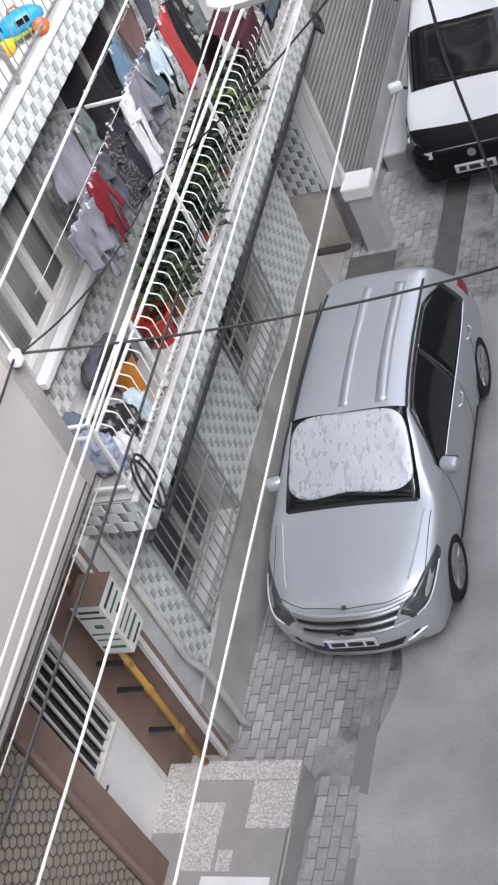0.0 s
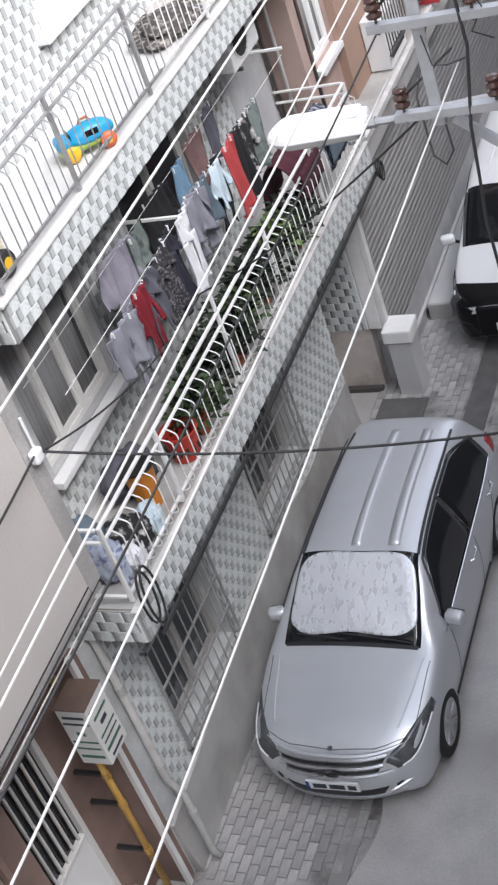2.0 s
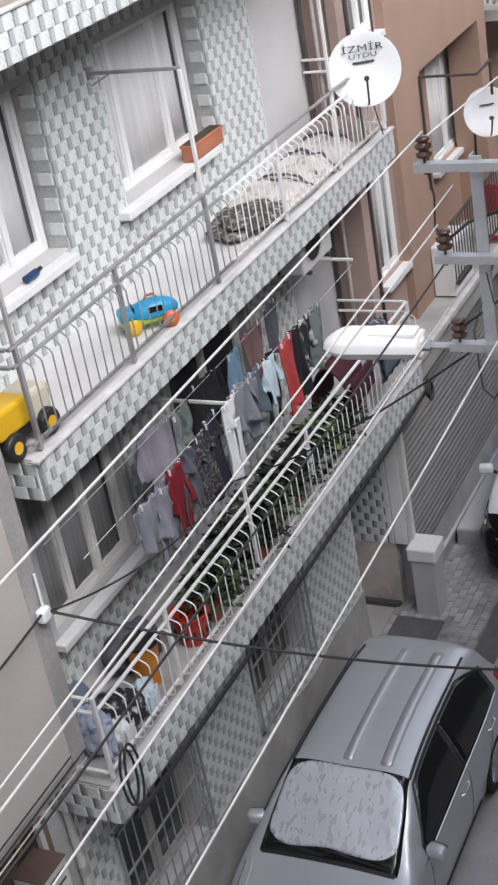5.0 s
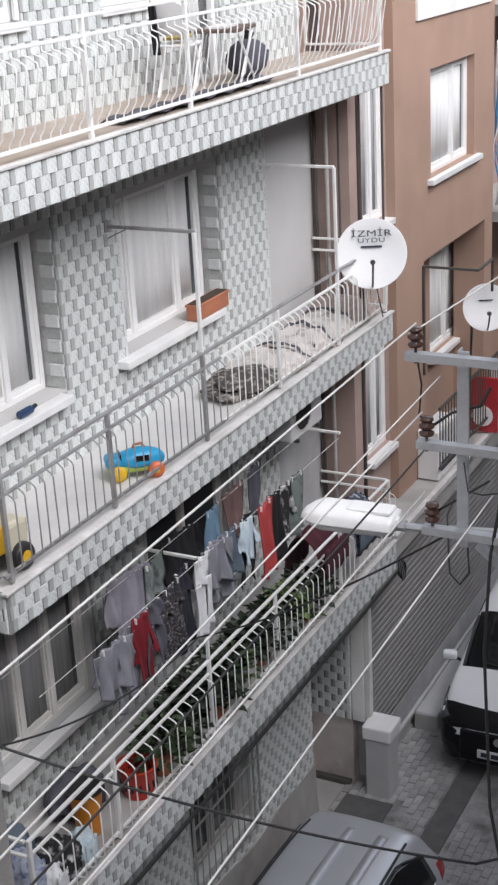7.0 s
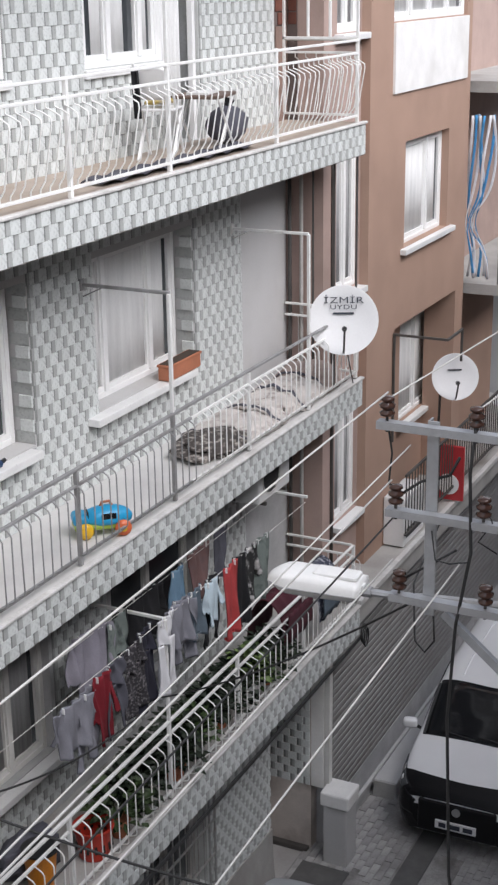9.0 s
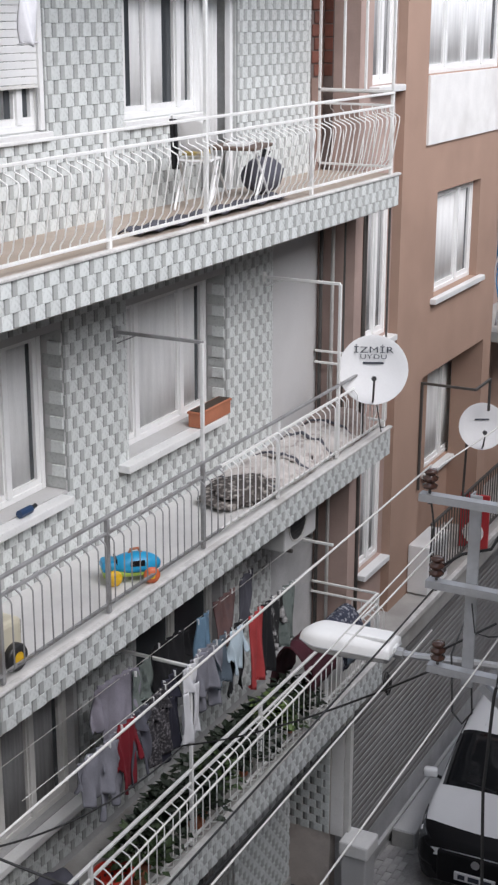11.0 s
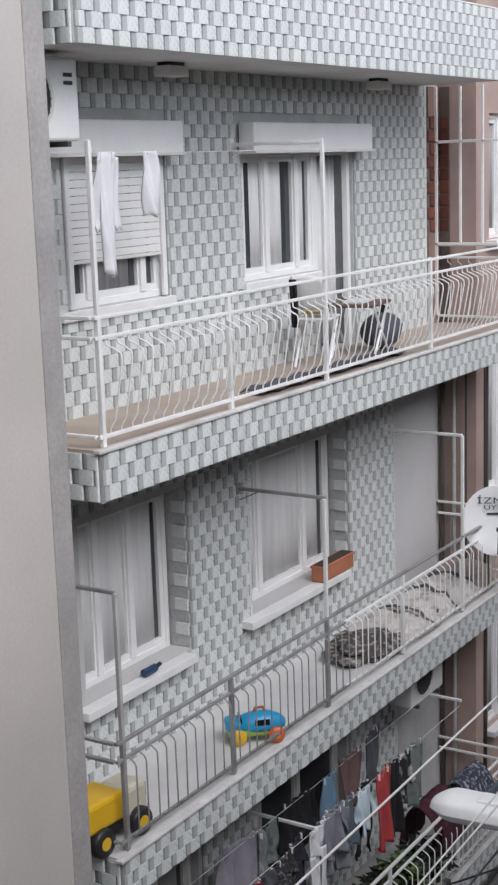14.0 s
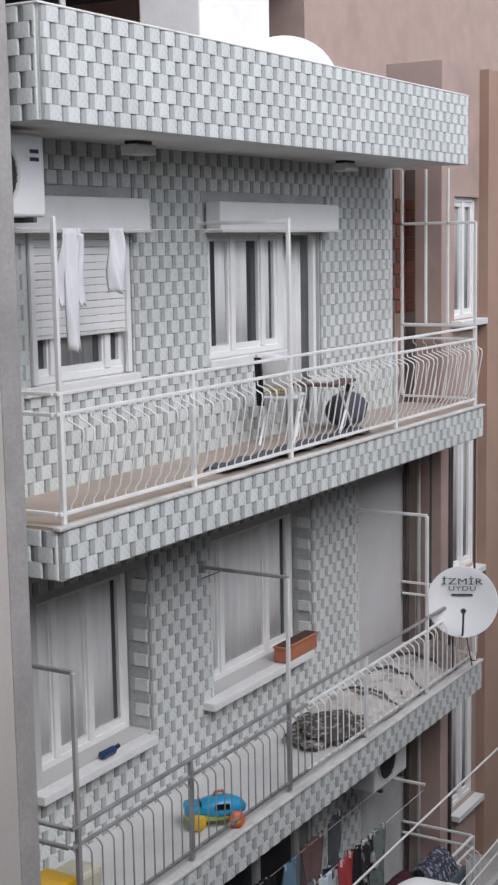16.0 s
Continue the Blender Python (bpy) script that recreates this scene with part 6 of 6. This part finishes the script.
for v in bm.verts:
    v.co = Vector((v.co.x * 0.18, v.co.y * 0.24, 0.17 + v.co.z * 0.17)) + Vector((0.02, 0.02, 0.02)) * noise.noise(v.co * 2.5)
part("sack", bm, GREY_D, bag, smooth=True)
part("tie", bm_tube([(0, 0, 0.32), (0.02, 0.03, 0.40)], [0.03, 0.05]), BLACK_C, bag)
mat_ob = thing("floor_cloth", (0.48, -4.2, 8.992), "dark crumpled cloths along the balcony floor", "cloth")
part("cloth", sheet(bmesh.new(), lambda u, v: (0.10 + 0.22 * u, -0.8 + 2.6 * v, 0.02 + 0.03 * abs(math.sin(v * 23 + u * 4))), 6, 60, (0, 0, -0.015)), GREY_D, mat_ob, smooth=True)


# ---- plants along the first-floor railing ----
def potted_plant(at, pot_m, r, h, leaves, leaf_m, size, label, hang=0.0):
    p = thing("potted_plant", at, label, "plant", "balcony plants")
    part("pot", lathe(bmesh.new(), [(0.0, 0.0), (r * 0.72, 0.0), (r * 0.95, h * 0.86), (r * 1.06, h * 0.86), (r * 1.06, h), (r * 0.9, h), (r * 0.88, h * 0.9), (0.0, h * 0.9)], 18), pot_m, p, smooth=False)
    bm = bmesh.new()
    for k in range(leaves):
        a, el = random.uniform(0, 2 * math.pi), random.uniform(0.05, 1.0)
        rad = size * random.uniform(0.25, 1.0)
        base = Vector((math.cos(a) * rad * (1 - el * 0.4), math.sin(a) * rad * (1 - el * 0.4), h + size * 1.1 * el - hang * rad))
        d = Vector((math.cos(a), math.sin(a), random.uniform(-0.5, 0.7))).normalized()
        s = d.cross(Vector((0, 0, 1))).normalized()
        ln, wd = size * random.uniform(0.25, 0.45), size * random.uniform(0.09, 0.17)
        v = [bm.verts.new(base + q) for q in (Vector((0, 0, 0)), d * ln * 0.45 + s * wd + Vector((0, 0, 0.01)), d * ln, d * ln * 0.45 - s * wd + Vector((0, 0, 0.01)), d * ln * 0.5 - Vector((0, 0, wd * 0.4)))]
        bm.faces.new((v[0], v[1], v[4]))
        bm.faces.new((v[1], v[2], v[4]))
        bm.faces.new((v[2], v[3], v[4]))
        bm.faces.new((v[3], v[0], v[4]))
    part("foliage", bm, leaf_m, p)
    for k in range(4):
        a = k * 1.6
        part("stem", bm_tube([(0, 0, h * 0.9), (math.cos(a) * size * 0.3, math.sin(a) * size * 0.3, h + size * 0.6)], [0.008, 0.004], n=5), leaf_m, p)
    return p


pots = [TERRACOTTA, PVC_OLD, BLACK_PLASTIC, CONCRETE, WHITE_PAINT]
LEAF_DARK = mat("leaf_dark", (0.016, 0.026, 0.013), 0.6, vary=0.35, bump=0.1)
for k in range(17):
    y = -5.15 + k * 0.20
    potted_plant((random.uniform(0.60, 0.74), y, 3.395), pots[k % 5], random.uniform(0.085, 0.12), random.uniform(0.14, 0.22), 140, LEAF_DARK if k % 7 else LEAF, random.uniform(0.24, 0.32), "bushy dark potted plant behind the railing")
potted_plant((0.72, -2.62, 3.395), WHITE_PAINT, 0.13, 0.3, 120, LEAF_PALE, 0.25, "leafy bright green potted plant by the railing")
RED_PL = mat("red_plastic", (0.42, 0.035, 0.02), 0.4, vary=0.12, bump=0.0)
crate = thing("basket", (0.68, -5.48, 3.395), "red perforated plastic basket", "basket")
part("basket_body", lathe(bmesh.new(), [(0.0, 0.0), (0.13, 0.0), (0.165, 0.27), (0.18, 0.27), (0.18, 0.29), (0.16, 0.29), (0.125, 0.02), (0.0, 0.02)], 28), RED_PL, crate)
for k in range(14):
    a = k * 2 * math.pi / 14
    part("slot", bm_box(-0.012, 0.012, -0.004, 0.004, -0.05, 0.05), BLACK_PLASTIC, crate).matrix_basis = Matrix.Translation((0.150 * math.cos(a), 0.150 * math.sin(a), 0.14)) @ pose(0, 0, 0, 0, 0, math.degrees(a) + 90) @ pose(0, 0, 0, -11, 0, 0)
bk2 = thing("bucket", (0.58, -6.12, 3.395), "orange plastic bucket with a black lid", "bucket")
part("pail", lathe(bmesh.new(), [(0.0, 0.0), (0.10, 0.0), (0.14, 0.42), (0.15, 0.42), (0.0, 0.42)], 22), mat("orange_plastic", (0.62, 0.22, 0.02), 0.4, bump=0.0), bk2)
part("lid", lathe(bmesh.new(), [(0.0, 0.421), (0.155, 0.421), (0.155, 0.44), (0.0, 0.46)], 22), BLACK_PLASTIC, bk2)
for k, (x, y, sx, sy, sz, m, lab) in enumerate((
        (0.62, -6.70, 0.20, 0.22, 0.34, BW, "heap of black and white cloth"), (0.60, -7.02, 0.16, 0.12, 0.46, cloth_mat("cloth_floral", (0.42, 0.46, 0.55), stain=(0.10, 0.13, 0.28), stain_scale=16), "blue floral cloth bundle"),
        (0.35, -6.9, 0.2, 0.2, 0.5, TEAL_C, "dark slate bundle"), (0.72, -6.45, 0.12, 0.14, 0.28, PALEBLUE, "pale blue cloth bundle"), (0.3, -5.9, 0.2, 0.3, 0.35, GREY_D, "dark grey sack"), (0.74, -6.86, 0.1, 0.12, 0.26, WHITE_C, "white cloth bundle"))):
    h = thing("cloth_bundle", (x, y, 3.395), lab + " behind the railing", "bundle", "cloth bundles")
    bm = bmesh.new()
    bmesh.ops.create_icosphere(bm, subdivisions=4, radius=1)
    for v in bm.verts:
        nz = noise.noise(v.co * 2.2 + Vector((k * 3, 0, 0))) * 0.3 + noise.noise(v.co * 6 + Vector((k, 1, 0))) * 0.12
        v.co = Vector((v.co.x * sx * (1 + nz), v.co.y * sy * (1 + nz), max(0.0, sz * 0.48 + v.co.z * sz * 0.5 * (1 + nz))))
    part("folded_cloth", bm, m, h, smooth=True)
    part("flap", sheet(bmesh.new(), lambda u, v: (sx * 0.9 + 0.02 * math.sin(u * 12), (u - 0.5) * sy * 1.3, sz * 0.8 * (1 - v)), 14, 8, (0.012, 0, 0)), m, h, smooth=True)
coil = thing("cable_coil", (0.99, -7.22, 3.66), "black cable loops hanging from the balcony corner", "cable coil")
for k in range(2):
    pts = [(0.03 * k, 0.10 * math.sin(t / 16 * 2 * math.pi) + 0.03 * k, 0.27 * math.cos(t / 16 * 2 * math.pi) * (1 + 0.12 * k) - 0.25) for t in range(17)]
    part("loop", bm_tube(pts, 0.011, n=6), CABLE, coil, smooth=True)
coil2 = thing("cable_coil", (0.99, -0.02, 3.06), "black cable coil at the slab end", "cable coil")
for k in range(3):
    part("loop", bm_tube([(0.02 * k, 0.07 * math.sin(t / 16 * 2 * math.pi), 0.12 * math.cos(t / 16 * 2 * math.pi) - 0.02 * k) for t in range(17)], 0.009, n=6), CABLE, coil2, smooth=True)
for z, r in ((2.98, 0.014), (2.95, 0.010)):
    wire("eaves_cable", (0.95, -7.2, z), (0.95, 0.0, z + 0.02), r, CABLE, "black cable clipped under the balcony edge", 0.03)
for k, (x, z) in enumerate(((1.23, 4.30), (1.24, 4.24), (1.22, 4.36))):
    wire("eaves_cable", (x, -16, z), (x - 0.02, -7.9, z), 0.007, CABLE if k != 1 else PIPE_GREY, "cable bundle along the overhang edge", 0.03)
for dx, m in ((0.06, STEEL_DARK), (0.20, PIPE_GREY), (0.33, STEEL_DARK)):
    wire("down_pipe", (dx, -0.03, 3.2) if dx < 0.3 else (0.46, 0.25, 3.43), (dx, -0.03, 8.6) if dx < 0.3 else (0.46, 0.25, 8.6), 0.022, m, "slim vertical pipe in the wall corner", 0.0, "pipe", 4, "vertical pipes")

# ---- entrance under the overhang ----
mb = thing("meter_box", (0.22, -7.95, 2.20), "white gas meter box covered with printed notices", "meter box")
part("cabinet", bm_box(0.0, 0.28, 0.0, 0.32, 0.0, 0.66, bevel=0.008), PVC_OLD, mb)
part("lid", bm_box(-0.01, 0.288, -0.008, 0.328, 0.66, 0.675, bevel=0.004), WOOD_DARK, mb, "weathered brown lid")
for z, w, hh, m in ((0.58, 0.26, 0.05, INK), (0.49, 0.22, 0.04, GREEN_INK), (0.40, 0.10, 0.07, INK), (0.30, 0.26, 0.03, GREEN_INK), (0.23, 0.24, 0.025, INK), (0.15, 0.26, 0.05, GREEN_INK), (0.06, 0.20, 0.04, INK)):
    part("notice_bar", bm_box(0.281, 0.2835, 0.16 - w / 2, 0.16 + w / 2, z - hh / 3, z + hh / 3), m, mb, "dark plain bar")
for z, w, hh, m in ((0.575, 0.20, 0.045, INK), (0.50, 0.24, 0.035, INK), (0.38, 0.08, 0.07, GREEN_INK), (0.28, 0.24, 0.03, GREEN_INK), (0.20, 0.22, 0.03, GREEN_INK), (0.10, 0.22, 0.05, GREEN_INK)):
    part("notice_bar", bm_box(0.14 - w / 2, 0.14 + w / 2, -0.0035, -0.001, z - hh / 3, z + hh / 3), m, mb, "dark plain bar")
gp = thing("gas_pipe", (0.33, -7.90, 0.36), "yellow-painted gas pipe on the entrance wall", "pipe")
part("riser", bm_tube([(0, 0, 0.0), (0, 0, 1.80)], 0.030), PIPE_YELLOW, gp, smooth=True)
part("upper_pipe", bm_tube([(0, 0, 2.75), (0, 0, 3.5), (-0.15, 0, 3.62)], 0.030), PIPE_YELLOW, gp, smooth=True)
for z in (0.55, 1.2, 1.6):
    part("joint", bm_tube([(0, 0, z), (0, 0, z + 0.07)], 0.038), PIPE_YELLOW, gp)
    part("bracket", bm_box(-0.31, 0.0, -0.02, 0.02, z + 0.02, z + 0.05), BLACK_PLASTIC, gp)
dp = thing("drain_pipe", (0.37, -7.30, 0.0), "grey plastic drain pipe down the tiled corner", "pipe")
part("pipe_run", bm_tube([(-0.02, 0, 3.05), (-0.02, 0, 1.15), (0.08, 0, 0.95), (0.08, 0, 0.10), (0.14, 0, 0.02)], 0.036, n=12), PIPE_GREY, dp, smooth=True)
for z in (2.3, 1.25, 0.6):
    part("socket", bm_tube([(-0.02 if z > 1.1 else 0.08, 0, z), (-0.02 if z > 1.1 else 0.08, 0, z + 0.10)], 0.043, n=12), PIPE_GREY, dp)
ed = thing("entrance_door", (-0.06, -8.86, 0.31), "white metal entrance door with a barred upper half", "door")
part("lower_panel", bm_box(-0.03, 0.02, 0.06, 0.76, 0.02, 1.05, bevel=0.008), PVC, ed)
for a in ((0.0, 0.06, 0, 2.38), (0.76, 0.82, 0, 2.38), (0.06, 0.76, 2.32, 2.38), (0.06, 0.76, 1.05, 1.10)):
    part("door_frame", bm_box(-0.04, 0.03, *a, bevel=0.006), PVC_OLD, ed)
part("dark_pane", bm_box(-0.035, -0.03, 0.06, 0.76, 1.1, 2.32), CAR_GLASS, ed)
for k in range(6):
    part("bar", bm_box(-0.012, 0.012, 0.12 + 0.112 * k, 0.145 + 0.112 * k, 1.1, 2.32, bevel=0.004), PVC_OLD, ed)
part("door_handle", bm_tube([(0.03, 0.10, 1.0), (0.07, 0.10, 1.0), (0.07, 0.20, 1.0)], 0.010), STEEL_DARK, ed)
gate = thing("mesh_gate", (0.32, -9.24, 0.30), "brown iron gate filled with hexagonal wire mesh", "gate", turn=0)
for a in ((-0.03, 0.03, -0.06, 0.0, 0, 3.0), (-0.03, 0.03, -1.9, -1.84, 0, 3.0), (-0.02, 0.02, -1.84, -0.06, 2.94, 3.0), (-0.02, 0.02, -1.84, -0.06, 0, 0.06)):
    part("gate_frame", bm_box(*a, bevel=0.005), BROWN_DARK, gate)
part("backing", bm_box(-0.06, -0.04, -1.84, -0.06, 0.06, 2.94), BALCONY_TAN, gate, "tan sheet backing")
bm = bmesh.new()
s = 0.055
for r in range(36):
    for c in range(19):
        y, z = -1.80 + c * s * 1.732 + (s * 0.866 if r % 2 else 0), 0.10 + r * s * 1.5
        if y < -0.10 and z < 2.9:
            for (a, b), (e, f) in (((0, s), (s * 0.866, s * 0.5)), ((s * 0.866, s * 0.5), (s * 0.866, -s * 0.5)), ((0, s), (-s * 0.866, s * 0.5))):
                tube(bm, [(0, y + a, z + b), (0, y + e, z + f)], 0.006, n=3, caps=False)
tagged(part("wire_mesh", bm, STEEL_DARK, gate), kind="stuff")
jb = structure("door_jamb", bm_box(-0.05, 0.20, -9.22, -8.87, -0.1, 3.3), BROWN_DARK, "brown painted jamb between door and gate", "wall")
step = thing("entrance_step", (0.0, 0.0, 0.0), "low entrance platform of speckled terrazzo slabs patched with cement", "step")
part("base", bm_box(-0.05, 1.28, -9.6, -7.90, -0.05, 0.30), CONCRETE, step)
part("cement_patch", bm_box(-0.04, 1.26, -9.59, -7.91, 0.30, 0.345), mat("cement_patch", (0.33, 0.31, 0.29), 0.9, vary=0.08), step)
for a in ((0.30, 1.285, -8.08, -7.885), (0.86, 1.285, -8.55, -8.085), (0.30, 0.62, -8.95, -8.30), (-0.04, 0.28, -8.60, -7.9), (0.66, 0.80, -8.95, -8.75)):
    part("terrazzo_slab", bm_box(*a, 0.32, 0.356, bevel=0.005), TERRAZZO, step)
part("pale_slab", bm_box(0.55, 1.2, -9.55, -9.0, 0.33, 0.365, bevel=0.006), WHITE_PLASTER, step)

# ---- street surface ----
pillar = thing("gate_pillar", (0.79, -0.23, 0.0), "whitewashed masonry gate pillar with a cap", "pillar")
part("shaft", bm_box(-0.16, 0.16, -0.16, 0.16, -0.02, 0.82, bevel=0.02), PLASTER_PALE, pillar)
part("cap", bm_box(-0.19, 0.19, -0.19, 0.19, 0.82, 1.01, bevel=0.025), WHITE_PLASTER, pillar)
kerb = thing("kerb_block", (0.87, 1.26, 0.0), "whitewashed concrete kerb block beside the van", "kerb")
part("block", bm_box(-0.20, 0.12, 0, 4.0, -0.02, 0.26, bevel=0.02), PLASTER_PALE, kerb)
part("end_face", bm_box(-0.20, 0.10, -0.012, 0.0, 0.0, 0.24, bevel=0.004), CONCRETE, kerb)
structure("threshold", bm_box(-0.24, 0.37, -0.29, -0.205, -0.02, 0.05, bevel=0.008), STEEL_DARK, "dark stone threshold strip at the entrance wall", "threshold")
structure("pale_kerb_line", bm_box(0.61, 0.66, 0.1, 9.0, 0.20, 0.26, bevel=0.008), PLASTER_PALE, "pale plaster ledge along the shutter wall", "ledge")
structure("road_patch", bm_box(0.40, 1.02, -1.05, -0.47, -0.02, 0.012), DARK_PATCH, "dark cement patch beside the pillar", "road")
structure("road_gutter", bm_box(1.55, 1.85, -1.2, 9.0, -0.03, 0.010), DARK_PATCH, "dark drainage strip in the paving", "road")
structure("road_strip", bm_box(1.62, 1.80, -30, -6.4, -0.02, 0.004), mat("cement_strip", (0.24, 0.23, 0.225), 0.9, vary=0.08, scale=1.5), "paler cement joint in the road", "road")

# ---- far details down the street ----
tarp = thing("tarpaulin", (0.56, 4.93, 6.45), "blue and white striped tarpaulin tied to the far balcony", "tarpaulin")
for k in range(9):
    m = WHITE_C if k % 2 == 0 else cloth_mat("tarp_blue", (0.06, 0.25, 0.50))
    part("stripe", sheet(bmesh.new(), lambda u, v: ((k + u) * 0.036 * (1.0 - 0.75 * math.exp(-((v - 0.34) / 0.13) ** 2)) + 0.03 * math.sin(v * 8 + k), 0.10 * math.sin(k * 1.3 + v * 5), v * 2.25 - 0.1), 3, 24, (0, 0.01, 0)), m, tarp, smooth=True)
sg = thing("shop_sign", (0.62, 3.6, 3.45), "red shop sign board with a white ring", "sign")
part("board", bm_box(0, 0.42, 0, 0.05, 0, 0.80, bevel=0.01), mat("sign_red", (0.42, 0.03, 0.035), 0.5, vary=0.08, bump=0.0), sg)
part("ring", lathe(bmesh.new(), [(0.09, -0.02), (0.15, -0.02), (0.15, 0.0), (0.09, 0.0), (0.09, -0.02)], 30, axis="y", at=(0.21, -0.002, 0.24)), PVC, sg, "white ring")
for k, (x, y, z) in enumerate(((0.60, 1.75, 3.44), (0.62, 6.2, 3.44))):
    b = thing("wall_cabinet", (x, y, z), "white metal utility cabinet on the far wall", "cabinet", "utility cabinets")
    part("cabinet_body", bm_box(-0.045, 0.24, 0, 0.78, 0, 0.66, bevel=0.015), PVC, b)
    part("vent", bm_box(0.241, 0.246, 0.1, 0.7, 0.1, 0.22), BLACK_PLASTIC, b)
pc = structure("far_ledge", bm_box(0.862, 0.93, 0.05, 9.0, 3.36, 3.43), CONCRETE_EDGE, "pale ledge above the shutter", "ledge")
bal = thing("far_balcony", (0.55, 4.95, 6.15), "far balcony with an iron railing and an air conditioner", "balcony")
part("slab", bm_box(-0.6, 0.5, 0, 4.0, -0.05, 0.1), CONCRETE, bal)
part("rail", bm_box(0.44, 0.47, 0, 4.0, 1.0, 1.03), STEEL_DARK, bal)
for k in range(30):
    part("bar", bm_tube([(0.455, 0.05 + 0.13 * k, 0.1), (0.455, 0.05 + 0.13 * k, 1.0)], 0.008, n=5), STEEL_DARK, bal)
part("upper_slab", bm_box(-0.6, 0.5, 0, 4.0, 2.75, 2.9), CONCRETE, bal)
part("upper_wall", bm_box(-0.7, -0.6, 0, 4.0, 0.1, 6.0), PINK, bal)

# ---- paving blocks ----
bed = structure("pavement", bm_box(0.30, 3.4, -9.5, 3.2, -0.03, -0.008), PAVER_BED, "grey interlocking concrete block paving", "pavement")
pv = bpy.data.meshes.new("paver")
bm = bm_box(0.004, 0.098, 0.004, 0.196, -0.01, 0.006, bevel=0.004)
bm.to_mesh(pv)
bm.free()
pv.materials.append(PAVER)
spots = []
for i in range(32):
    for j in range(64):
        x, y = 0.32 + i * 0.10, -9.45 + j * 0.2 + (0.1 if i % 2 else 0.0)
        covered = (0.7 < x < 2.4 and -6.2 < y < -2.6) or (x < 1.3 and y < -7.9)
        cement = (x > 1.78 + 0.25 * noise.noise((x, y * 0.7, 0)) and y < -1.6 + 0.6 * noise.noise((x * 2, y, 3))) or noise.noise((x * 1.3, y * 1.1, 7)) > 0.22
        strip = 1.50 < x < 1.86 and (y > -1.3)
        if not (covered or cement or strip):
            spots.append((x, y))
near_spots = [s for s in spots if s[1] < -5.9 or s[1] > -2.2][:300]
for x, y in near_spots:
    o = new("paver", pv)
    o.parent = bed
    o.location = (x, y, random.uniform(-0.003, 0.002))
    o.rotation_euler = (radians(random.uniform(-0.8, 0.8)), radians(random.uniform(-0.8, 0.8)), radians(random.uniform(-1.0, 1.0)))
chosen = set(near_spots)
verts, faces = [], []
for x, y in spots:
    if (x, y) not in chosen:
        b0, dz = len(verts), random.uniform(-0.003, 0.002)
        verts += [v.co + Vector((x, y, dz)) for v in pv.vertices]
        faces += [[b0 + i for i in p.vertices] for p in pv.polygons]
me = bpy.data.meshes.new("paver_field")
me.from_pydata(verts, [], faces)
me.materials.append(PAVER)
o = new("paver_field", me)
o.parent = bed
tagged(o, kind="stuff")


def cement_height(x, y):
    return 0.004 + 0.004 * noise.noise((x * 2, y * 2, 1))


structure("road_cement", sheet(bmesh.new(), lambda u, v: (1.80 + 0.22 * noise.noise((0, (v * 9 - 9.5) * 0.7, 0)) + u * (3.9 - 1.8), -9.5 + v * 7.9, cement_height(u * 2, v * 8)), 20, 80, (0, 0, -0.02)), ROAD, "smooth worn cement road surface over the blocks", "road")

# ---- tiles as single pieces ----
count, rest = {}, {}
for parent, m in TILE_ROWS:
    k = count[parent] = count.get(parent, 0) + 1
    if k <= 300:
        o = new("tile", TILE)
        o.parent = parent
        o.matrix_basis = m
    else:
        rest.setdefault(parent, []).append(m)
for parent, ms in rest.items():
    src = [v.co for v in TILE.vertices]
    verts, faces, idx = [], [], []
    for m in ms:
        b0 = len(verts)
        verts += [m @ c for c in src]
        for p in TILE.polygons:
            faces.append([b0 + i for i in p.vertices])
            idx.append(p.material_index)
    me = bpy.data.meshes.new("tile_field")
    me.from_pydata(verts, [], faces)
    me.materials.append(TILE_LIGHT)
    me.materials.append(TILE_SHADE)
    me.materials.append(TILE_HALF_SHADE)
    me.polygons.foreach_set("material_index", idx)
    me.polygons.foreach_set("use_smooth", [True] * len(idx))
    o = new("tile_field", me)
    o.parent = parent
    tagged(o, kind="stuff")
